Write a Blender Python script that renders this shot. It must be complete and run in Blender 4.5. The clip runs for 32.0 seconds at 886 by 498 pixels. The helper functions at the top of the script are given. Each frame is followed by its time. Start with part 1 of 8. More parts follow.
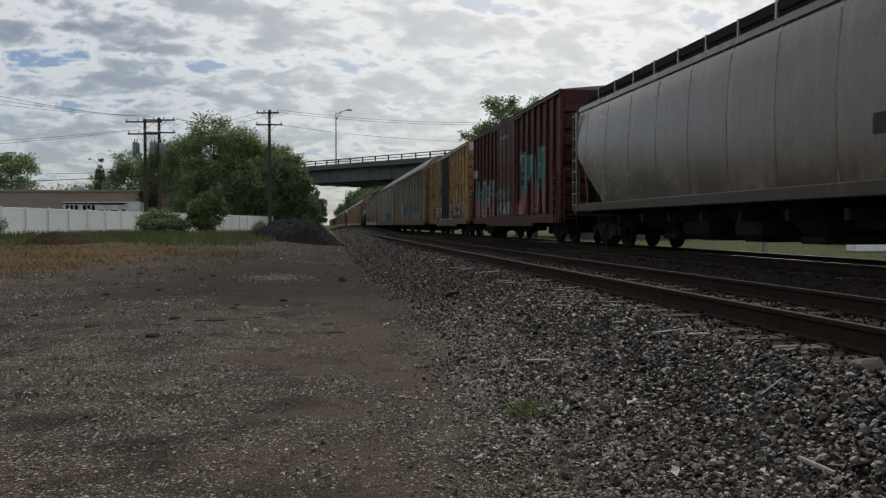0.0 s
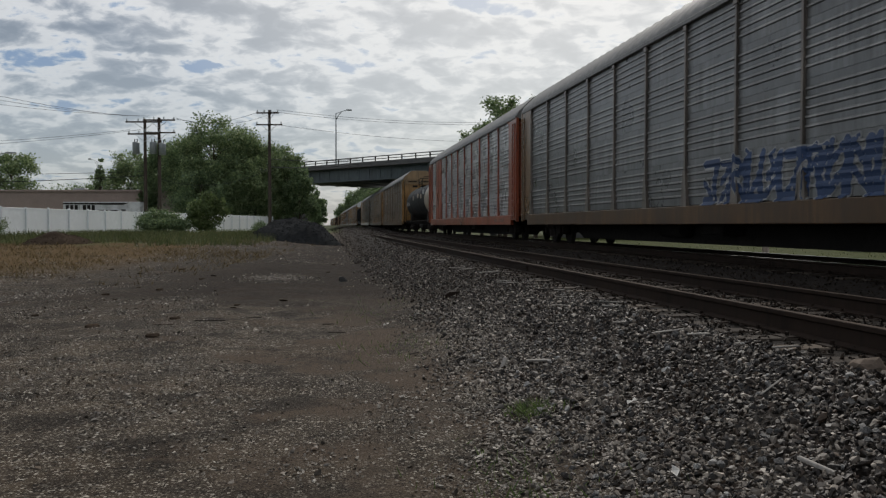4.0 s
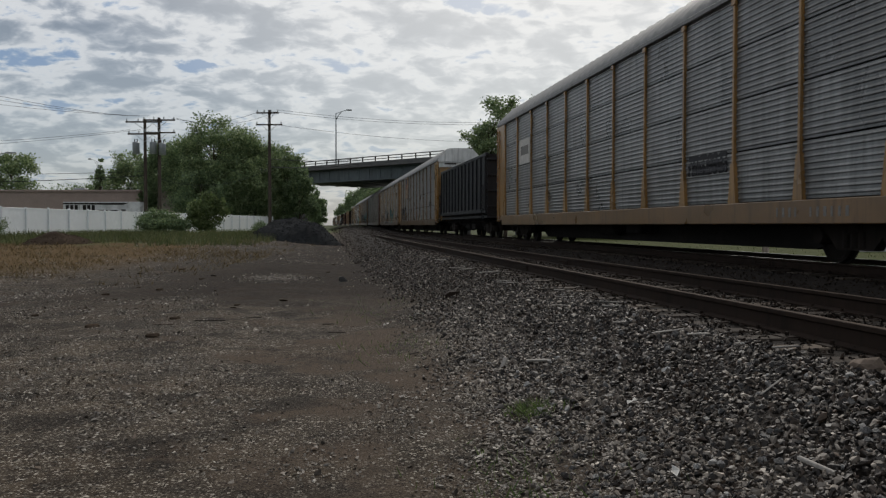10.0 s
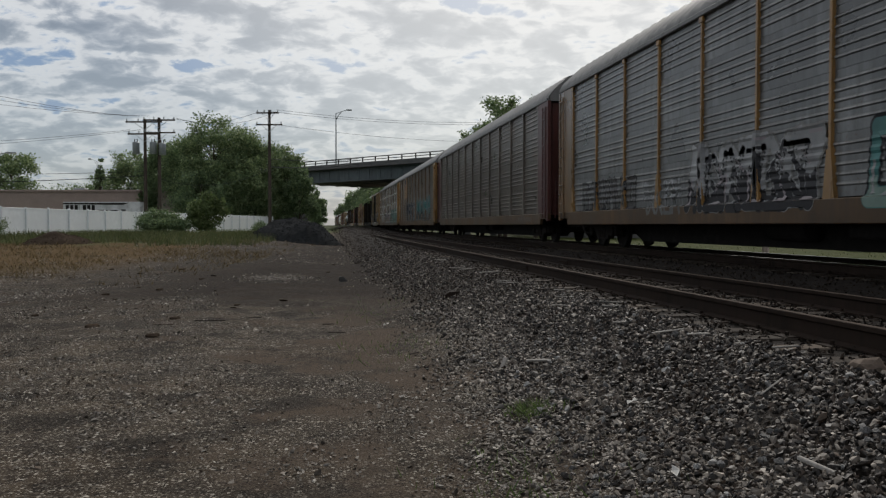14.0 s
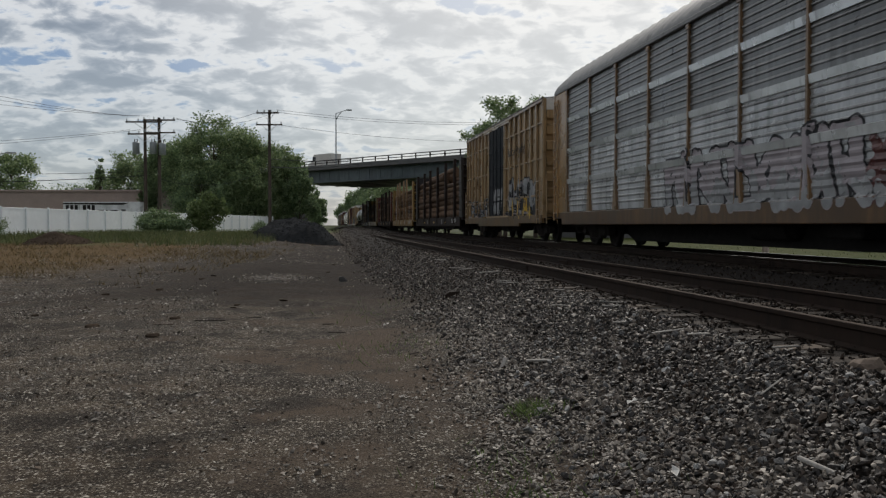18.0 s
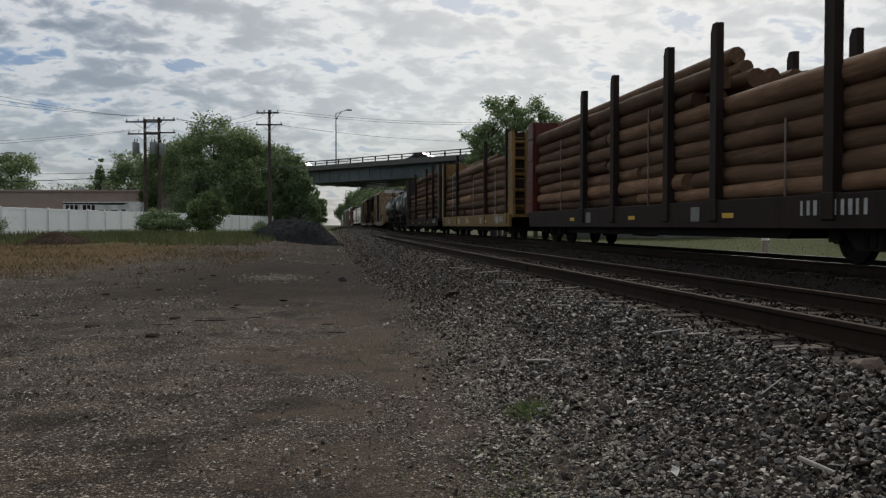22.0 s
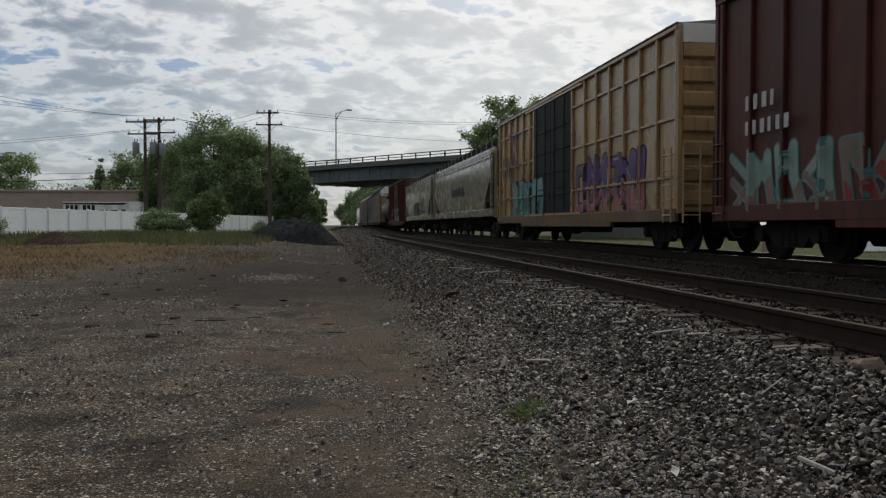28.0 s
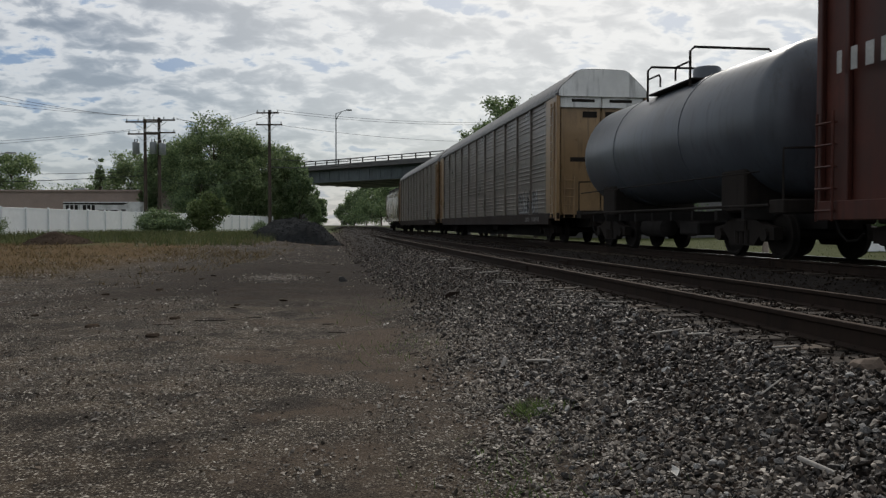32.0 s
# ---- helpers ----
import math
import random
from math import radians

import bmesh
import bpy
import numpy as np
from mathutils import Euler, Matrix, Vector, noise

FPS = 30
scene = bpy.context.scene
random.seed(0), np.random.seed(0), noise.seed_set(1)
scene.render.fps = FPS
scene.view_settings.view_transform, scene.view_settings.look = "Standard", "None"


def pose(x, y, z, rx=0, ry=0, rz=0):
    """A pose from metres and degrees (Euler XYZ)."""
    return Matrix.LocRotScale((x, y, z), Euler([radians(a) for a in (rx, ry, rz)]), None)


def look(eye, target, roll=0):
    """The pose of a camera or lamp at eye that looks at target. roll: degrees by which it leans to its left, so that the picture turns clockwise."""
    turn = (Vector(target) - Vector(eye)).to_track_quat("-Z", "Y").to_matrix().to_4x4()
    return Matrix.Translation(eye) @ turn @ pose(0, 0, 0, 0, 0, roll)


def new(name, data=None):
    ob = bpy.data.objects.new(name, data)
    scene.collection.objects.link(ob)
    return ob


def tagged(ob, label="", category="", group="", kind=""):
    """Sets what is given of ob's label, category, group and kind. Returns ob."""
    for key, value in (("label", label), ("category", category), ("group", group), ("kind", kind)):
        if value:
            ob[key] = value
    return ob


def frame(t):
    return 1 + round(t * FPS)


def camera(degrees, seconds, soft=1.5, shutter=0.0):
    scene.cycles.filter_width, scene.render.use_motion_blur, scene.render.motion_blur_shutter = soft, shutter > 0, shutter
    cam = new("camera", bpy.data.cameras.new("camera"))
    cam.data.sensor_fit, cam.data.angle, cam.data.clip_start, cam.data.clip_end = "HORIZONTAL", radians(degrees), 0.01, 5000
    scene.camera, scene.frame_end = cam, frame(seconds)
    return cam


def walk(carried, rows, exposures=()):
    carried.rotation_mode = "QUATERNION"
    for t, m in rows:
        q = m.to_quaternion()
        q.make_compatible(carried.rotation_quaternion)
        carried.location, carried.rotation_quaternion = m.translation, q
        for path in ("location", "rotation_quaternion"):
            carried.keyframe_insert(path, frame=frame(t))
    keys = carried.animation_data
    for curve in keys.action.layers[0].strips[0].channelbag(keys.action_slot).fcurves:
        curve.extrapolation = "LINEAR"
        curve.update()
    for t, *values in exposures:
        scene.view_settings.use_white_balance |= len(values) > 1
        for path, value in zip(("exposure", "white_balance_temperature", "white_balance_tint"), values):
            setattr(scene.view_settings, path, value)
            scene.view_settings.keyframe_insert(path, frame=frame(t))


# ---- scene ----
cam = camera(56.15, 32.0, soft=1.3, shutter=0.04)
VIEW = pose(0, 0, 1.43, 90 - 1.637, 0, -8.36)
walk(cam, [(0, VIEW), (32, VIEW)], exposures=[(0, 0.0), (6, -0.04), (14, -0.02), (18, 0.02), (22, -0.06), (25, 0.0), (32, 0.0)])

# ---------------------------------------------------------------- light
world = bpy.data.worlds.new("sky")
scene.world = world
world.use_nodes = True
wn = world.node_tree
wn.nodes.clear()
w_out = wn.nodes.new("ShaderNodeOutputWorld")
w_bg = wn.nodes.new("ShaderNodeBackground")
w_sky = wn.nodes.new("ShaderNodeTexSky")
w_sky.sky_type = "NISHITA"
w_sky.sun_disc = False
w_sky.sun_elevation = radians(38)
w_sky.sun_rotation = radians(22)
w_bg.inputs["Strength"].default_value = 0.05
wn.links.new(w_sky.outputs[0], w_bg.inputs[0])
wn.links.new(w_bg.outputs[0], w_out.inputs[0])

sun = new("sun", bpy.data.lights.new("sun", "SUN"))
sun.data.energy = 4.0
sun.data.angle = radians(14)
sun.data.color = (1.0, 0.95, 0.88)
SUN_FROM = Vector((math.sin(radians(22)) * math.cos(radians(38)), math.cos(radians(22)) * math.cos(radians(38)), math.sin(radians(38))))
sun.matrix_world = look(SUN_FROM * 100, (0, 0, 0))

# ---------------------------------------------------------------- mesh tools
class Geo:
    """Vertices and faces of one mesh in the making."""

    def __init__(self):
        self.v, self.f = [], []

    def add(self, vs, fs):
        n = len(self.v)
        self.v += [tuple(p) for p in vs]
        self.f += [tuple(n + i for i in f) for f in fs]
        return self

    def box(self, x0, x1, y0, y1, z0, z1, b=0.0):
        if b <= 0:
            return self.add([(x, y, z) for x in (x0, x1) for y in (y0, y1) for z in (z0, z1)],
                            [(0, 1, 3, 2), (4, 6, 7, 5), (0, 4, 5, 1), (2, 3, 7, 6), (0, 2, 6, 4), (1, 5, 7, 3)])
        lo, hi = (x0, y0, z0), (x1, y1, z1)
        vs, ix = [], {}
        for sx in (0, 1):
            for sy in (0, 1):
                for sz in (0, 1):
                    s = (sx, sy, sz)
                    for ax in range(3):
                        p = []
                        for k in range(3):
                            e = hi[k] if s[k] else lo[k]
                            p.append(e if k == ax else e + (-b if s[k] else b))
                        ix[s, ax] = len(vs)
                        vs.append(p)
        fs = []
        for ax in range(3):
            u, w = [k for k in range(3) if k != ax]
            for side in (0, 1):
                ring = []
                for a, c in ((0, 0), (1, 0), (1, 1), (0, 1)):
                    s = [0, 0, 0]
                    s[ax], s[u], s[w] = side, a, c
                    ring.append(ix[tuple(s), ax])
                fs.append(ring)
            for a in (0, 1):
                for c in (0, 1):
                    s0, s1 = [0, 0, 0], [0, 0, 0]
                    s0[ax], s1[ax] = 0, 1
                    s0[u] = s1[u] = a
                    s0[w] = s1[w] = c
                    s0, s1 = tuple(s0), tuple(s1)
                    fs.append((ix[s0, u], ix[s1, u], ix[s1, w], ix[s0, w]))
        for key in {k for k, _ in ix}:
            fs.append((ix[key, 0], ix[key, 1], ix[key, 2]))
        return self.add(vs, fs)

    def rod(self, p, q, r, n=6, r2=None):
        p, q = Vector(p), Vector(q)
        r2 = r if r2 is None else r2
        d = (q - p).normalized()
        u = d.orthogonal().normalized()
        w = d.cross(u)
        vs = []
        for c, rr in ((p, r), (q, r2)):
            for i in range(n):
                a = 2 * math.pi * i / n
                vs.append(c + (u * math.cos(a) + w * math.sin(a)) * rr)
        fs = [(i, (i + 1) % n, n + (i + 1) % n, n + i) for i in range(n)]
        fs += [tuple(range(n))[::-1], tuple(range(n, 2 * n))]
        return self.add(vs, fs)

    def path(self, pts, r, n=5):
        """One continuous tube through the points."""
        pts = [Vector(q) for q in pts]
        m = len(pts)
        ways = [(pts[min(i + 1, m - 1)] - pts[max(i - 1, 0)]).normalized() for i in range(m)]
        u = ways[0].orthogonal().normalized()
        vs = []
        for q, d in zip(pts, ways):
            u = (u - d * u.dot(d)).normalized()
            w = d.cross(u)
            vs += [q + (u * math.cos(2 * math.pi * i / n) + w * math.sin(2 * math.pi * i / n)) * r for i in range(n)]
        fs = [(k * n + i, k * n + (i + 1) % n, (k + 1) * n + (i + 1) % n, (k + 1) * n + i) for k in range(m - 1) for i in range(n)]
        fs += [tuple(range(n))[::-1], tuple(range((m - 1) * n, m * n))]
        return self.add(vs, fs)

    def along_y(self, prof, y0, y1, caps=True, closed=True):
        n = len(prof)
        vs = [(x, y0, z) for x, z in prof] + [(x, y1, z) for x, z in prof]
        m = n if closed else n - 1
        fs = [(i, (i + 1) % n, n + (i + 1) % n, n + i) for i in range(m)]
        if caps and closed:
            fs += [tuple(range(n))[::-1], tuple(range(n, 2 * n))]
        return self.add(vs, fs)

    def along_x(self, prof, x0, x1):
        n = len(prof)
        vs = [(x0, y, z) for y, z in prof] + [(x1, y, z) for y, z in prof]
        fs = [(i, (i + 1) % n, n + (i + 1) % n, n + i) for i in range(n)]
        fs += [tuple(range(n))[::-1], tuple(range(n, 2 * n))]
        return self.add(vs, fs)

    def lathe_y(self, prof, cx, cz, n=24):
        """prof: (y, radius), turned about an axis along y."""
        vs, fs = [], []
        for y, r in prof:
            for i in range(n):
                a = 2 * math.pi * i / n
                vs.append((cx + r * math.cos(a), y, cz + r * math.sin(a)))
        for k in range(len(prof) - 1):
            for i in range(n):
                fs.append((k * n + i, k * n + (i + 1) % n, (k + 1) * n + (i + 1) % n, (k + 1) * n + i))
        fs += [tuple(range(n))[::-1], tuple(range((len(prof) - 1) * n, len(prof) * n))]
        return self.add(vs, fs)

    def lathe_z(self, prof, cx, cy, n=16):
        vs, fs = [], []
        for z, r in prof:
            for i in range(n):
                a = 2 * math.pi * i / n
                vs.append((cx + r * math.cos(a), cy + r * math.sin(a), z))
        for k in range(len(prof) - 1):
            for i in range(n):
                fs.append((k * n + i, k * n + (i + 1) % n, (k + 1) * n + (i + 1) % n, (k + 1) * n + i))
        fs += [tuple(range(n))[::-1], tuple(range((len(prof) - 1) * n, len(prof) * n))]
        return self.add(vs, fs)

    def mesh(self, name, material=None, smooth=None):
        me = bpy.data.meshes.new(name)
        me.from_pydata(self.v, [], self.f)
        bm = bmesh.new()
        bm.from_mesh(me)
        bmesh.ops.recalc_face_normals(bm, faces=bm.faces)
        bm.to_mesh(me)
        bm.free()
        if material:
            me.materials.append(material)
        if smooth:
            me.shade_smooth()
            me.set_sharp_from_angle(angle=radians(smooth))
        return me


def raw_mesh(name, verts, tris, material):
    """A mesh of many triangles from arrays."""
    me = bpy.data.meshes.new(name)
    verts = np.asarray(verts, np.float32)
    tris = np.asarray(tris, np.int32)
    me.vertices.add(len(verts))
    me.vertices.foreach_set("co", verts.ravel())
    me.loops.add(tris.size)
    me.loops.foreach_set("vertex_index", tris.ravel())
    me.polygons.add(len(tris))
    me.polygons.foreach_set("loop_start", np.arange(0, tris.size, tris.shape[1], dtype=np.int32))
    me.update(calc_edges=True)
    me.shade_flat()
    me.materials.append(material)
    return me


def part(name, geo, material, parent, label="", smooth=None):
    ob = new(name, geo.mesh(name, material, smooth) if isinstance(geo, Geo) else geo)
    ob.parent = parent
    if label:
        tagged(ob, label)
    return ob


def again(ob, parent, loc):
    """The same mesh once more, as an object of its own."""
    o = new(ob.name.split(".")[0], ob.data)
    o.parent = parent
    o.location = loc
    return o


def thing(name, label, category, group="", m=None, kind=""):
    ob = tagged(new(name), label, category, group, kind)
    if m:
        ob.matrix_basis = m
    return ob


TURN = radians(8.36)


def spot(a, d):
    """Plan axes of the lot, turned a little against the track: a metres across, d metres ahead."""
    return d * math.sin(TURN) + a * math.cos(TURN), d * math.cos(TURN) - a * math.sin(TURN)


def smooth_step(e0, e1, x):
    t = np.clip((x - e0) / (e1 - e0), 0, 1)
    return t * t * (3 - 2 * t)


SECTION_X = [-9000, 0.9, 1.4, 2.1, 3.0, 3.3, 6.0, 6.8, 7.3, 8.0, 11.0, 11.8, 13.4, 16, 9000]
SECTION_Z = [0, 0.0, 0.04, 0.2, 0.48, 0.52, 0.52, 0.42, 0.46, 0.58, 0.58, 0.5, 0.12, 0.05, 0.05]


def ground_z(x, y):
    """Height of the ground: a lot that rises towards the fence, and the banks of ballast."""
    x, y = np.asarray(x, float), np.asarray(y, float)
    a = x * math.cos(TURN) - y * math.sin(TURN)
    d = x * math.sin(TURN) + y * math.cos(TURN)
    bank = np.interp(x, SECTION_X, SECTION_Z)
    rise = 0.75 * smooth_step(20, 52, d) * smooth_step(-2, -13, a)
    wave = 0.035 * np.sin(0.5 * x + 0.31 * y + 0.6) * np.sin(0.23 * y - 0.4 * x) + 0.015 * np.sin(1.7 * x + 0.9) * np.sin(1.3 * y)
    return bank + rise + wave * smooth_step(1.6, 0.2, x)


# ---------------------------------------------------------------- materials
def nodes_of(name):
    m = bpy.data.materials.new(name)
    m.use_nodes = True
    nt = m.node_tree
    return m, nt, nt.nodes["Principled BSDF"]


def link(nt, a, b):
    nt.links.new(a, b)


def node(nt, kind, **inputs):
    n = nt.nodes.new(kind)
    for k, v in inputs.items():
        n.inputs[k.replace("_", " ")].default_value = v
    return n


def mix(nt, fac, a, b, blend="MIX"):
    n = nt.nodes.new("ShaderNodeMix")
    n.data_type = "RGBA"
    n.blend_type = blend
    for i, v in ((0, fac), (6, a), (7, b)):
        if hasattr(v, "is_output"):
            link(nt, v, n.inputs[i])
        elif i == 0:
            n.inputs[0].default_value = v
        else:
            n.inputs[i].default_value = (*v, 1)
    return n.outputs[2]


def ramp(nt, src, lo, hi):
    n = nt.nodes.new("ShaderNodeMapRange")
    n.inputs[1].default_value, n.inputs[2].default_value = lo, hi
    link(nt, src, n.inputs[0])
    return n.outputs[0]


def coords(nt, scale=(1, 1, 1), shift=True):
    tc = nt.nodes.new("ShaderNodeTexCoord")
    mp = nt.nodes.new("ShaderNodeMapping")
    mp.inputs["Scale"].default_value = scale
    link(nt, tc.outputs["Object"], mp.inputs[0])
    if shift:
        oi = nt.nodes.new("ShaderNodeObjectInfo")
        ml = nt.nodes.new("ShaderNodeVectorMath")
        ml.operation = "SCALE"
        ml.inputs[0].default_value = (37.0, 19.0, 53.0)
        link(nt, oi.outputs["Random"], ml.inputs["Scale"])
        link(nt, ml.outputs[0], mp.inputs["Location"])
    return mp.outputs[0]


def noise_tex(nt, vec, scale, detail=4, rough=0.55):
    n = nt.nodes.new("ShaderNodeTexNoise")
    n.inputs["Scale"].default_value = scale
    n.inputs["Detail"].default_value = detail
    n.inputs["Roughness"].default_value = rough
    link(nt, vec, n.inputs["Vector"])
    return n.outputs[0]


def bump(nt, bsdf, src, strength, dist=0.01):
    n = nt.nodes.new("ShaderNodeBump")
    n.inputs["Strength"].default_value = strength
    n.inputs["Distance"].default_value = dist
    link(nt, src, n.inputs["Height"])
    link(nt, n.outputs[0], bsdf.inputs["Normal"])


def paint(name, base, rust=(0.10, 0.045, 0.02), wear=0.35, rough=0.6, streak=0.5, metal=0.0, fine=18, spec=0.5, mottle=0.28):
    """Weathered paint on steel: faded patches, rust and grime that runs down."""
    m, nt, b = nodes_of(name)
    v = coords(nt)
    big = noise_tex(nt, v, 0.7, 5)
    vs = coords(nt, (1.6, 1.6, 0.13))
    run = noise_tex(nt, vs, 3.2, 5, 0.65)
    small = noise_tex(nt, v, fine, 4, 0.6)
    faded = mix(nt, ramp(nt, big, 0.3, 0.75), tuple(c * (1 - mottle) for c in base), tuple(min(1, c * (1 + 0.8 * mottle)) for c in base))
    grimy = mix(nt, ramp(nt, run, 0.6 - 0.22 * streak, 0.74), faded, tuple(0.35 * c + 0.012 * min(1, 11 * max(base)) for c in base))
    soil = noise_tex(nt, coords(nt, (0.6, 0.6, 0.35)), 1.7, 6, 0.7)
    grimy = mix(nt, ramp(nt, soil, 0.54 - 0.1 * streak, 0.9 - 0.2 * streak), grimy, tuple(0.45 * c + min(1, 11 * max(base)) * q for c, q in zip(base, (0.012, 0.009, 0.007))))
    sp = nt.nodes.new("ShaderNodeMath")
    sp.operation = "MULTIPLY"
    link(nt, ramp(nt, small, 0.6, 0.72), sp.inputs[0])
    link(nt, ramp(nt, big, 0.62 - wear * 0.4, 0.72), sp.inputs[1])
    col = mix(nt, sp.outputs[0], grimy, rust)
    link(nt, col, b.inputs["Base Color"])
    b.inputs["Metallic"].default_value = metal
    link(nt, ramp(nt, small, -0.6 + rough, 1.4 * rough + 0.3), b.inputs["Roughness"])
    rr = nt.nodes.new("ShaderNodeMapRange")
    rr.inputs[3].default_value, rr.inputs[4].default_value = max(0.08, rough - 0.3), min(1, rough + 0.04)
    link(nt, big, rr.inputs[0])
    link(nt, rr.outputs[0], b.inputs["Roughness"])
    b.inputs["Specular IOR Level"].default_value = spec
    bump(nt, b, small, 0.15, 0.004)
    return m


def plain(name, base, rough=0.7, vary=0.25, scale=8.0, metal=0.0, bumpy=0.2, dist=0.01, island=0.0, spec=0.4):
    m, nt, b = nodes_of(name)
    v = coords(nt)
    n1 = noise_tex(nt, v, scale, 5)
    n2 = noise_tex(nt, v, scale * 0.13, 3)
    c1 = mix(nt, ramp(nt, n1, 0.3, 0.7), tuple(c * (1 - vary) for c in base), tuple(min(1, c * (1 + vary)) for c in base))
    c2 = mix(nt, ramp(nt, n2, 0.35, 0.7), c1, tuple(c * (1 - vary * 0.8) for c in base))
    if island:
        g = nt.nodes.new("ShaderNodeNewGeometry")
        c2 = mix(nt, ramp(nt, g.outputs["Random Per Island"], 0.0, 1.0), c2, tuple(c * island for c in base))
    link(nt, c2, b.inputs["Base Color"])
    b.inputs["Roughness"].default_value = rough
    b.inputs["Specular IOR Level"].default_value = spec
    b.inputs["Metallic"].default_value = metal
    bump(nt, b, n1, bumpy, dist)
    return m


def stone_material(name, dark, mid, pale, brown, spec=0.35):
    m, nt, b = nodes_of(name)
    g = nt.nodes.new("ShaderNodeNewGeometry")
    cr = nt.nodes.new("ShaderNodeValToRGB")
    els = cr.color_ramp.elements
    els[0].position, els[0].color = 0.0, (*dark, 1)
    els[1].position, els[1].color = 1.0, (*pale, 1)
    for p, c in ((0.45, mid), (0.62, brown), (0.7, mid), (0.92, tuple(0.5 * (a + q) for a, q in zip(mid, pale)))):
        e = els.new(p)
        e.color = (*c, 1)
    link(nt, g.outputs["Random Per Island"], cr.inputs[0])
    v = coords(nt, shift=False)
    n1 = noise_tex(nt, v, 60, 4)
    col = mix(nt, ramp(nt, n1, 0.3, 0.75), cr.outputs[0], (0.6, 0.6, 0.6), "MULTIPLY")
    link(nt, col, b.inputs["Base Color"])
    b.inputs["Roughness"].default_value = 0.55
    b.inputs["Specular IOR Level"].default_value = spec
    bump(nt, b, n1, 0.4, 0.004)
    return m


def leaf_material(name, a, c, d):
    m, nt, b = nodes_of(name)
    g = nt.nodes.new("ShaderNodeNewGeometry")
    cr = nt.nodes.new("ShaderNodeValToRGB")
    els = cr.color_ramp.elements
    els[0].color, els[1].color = (*a, 1), (*d, 1)
    e = els.new(0.55)
    e.color = (*c, 1)
    link(nt, g.outputs["Random Per Island"], cr.inputs[0])
    big = noise_tex(nt, coords(nt), 0.35, 3)
    col = mix(nt, ramp(nt, big, 0.35, 0.7), cr.outputs[0], (0.7, 0.74, 0.7), "MULTIPLY")
    link(nt, col, b.inputs["Base Color"])
    b.inputs["Roughness"].default_value = 0.6
    tr = nt.nodes.new("ShaderNodeBsdfTranslucent")
    link(nt, col, tr.inputs[0])
    ms = nt.nodes.new("ShaderNodeMixShader")
    ms.inputs[0].default_value = 0.42
    link(nt, b.outputs[0], ms.inputs[1])
    link(nt, tr.outputs[0], ms.inputs[2])
    link(nt, ms.outputs[0], nt.nodes["Material Output"].inputs[0])
    return m


def wood_material(name, base, bark=0.5, island=True, axis=(9, 0.5, 9)):
    m, nt, b = nodes_of(name)
    n1 = noise_tex(nt, coords(nt, axis), 2.0, 6, 0.65)
    n2 = noise_tex(nt, coords(nt), 0.9, 3)
    c1 = mix(nt, ramp(nt, n1, 0.3, 0.72), tuple(c * (1 - bark) for c in base), tuple(min(1, c * 1.25) for c in base))
    c2 = mix(nt, ramp(nt, n2, 0.35, 0.7), c1, tuple(c * 0.55 for c in base))
    if island:
        oi = nt.nodes.new("ShaderNodeObjectInfo")
        tone = nt.nodes.new("ShaderNodeValToRGB")
        te = tone.color_ramp.elements
        te[0].color, te[1].color = (0.42, 0.4, 0.4, 1), (1.5, 1.45, 1.4, 1)
        for q, k in ((0.45, 0.62), (0.8, 0.95)):
            e = te.new(q)
            e.color = (k, k, k, 1)
        link(nt, oi.outputs["Random"], tone.inputs[0])
        c2 = mix(nt, 1.0, c2, tone.outputs[0], "MULTIPLY")
    link(nt, c2, b.inputs["Base Color"])
    b.inputs["Roughness"].default_value = 0.85
    b.inputs["Specular IOR Level"].default_value = 0.12
    bump(nt, b, n1, 0.5, 0.02)
    return m


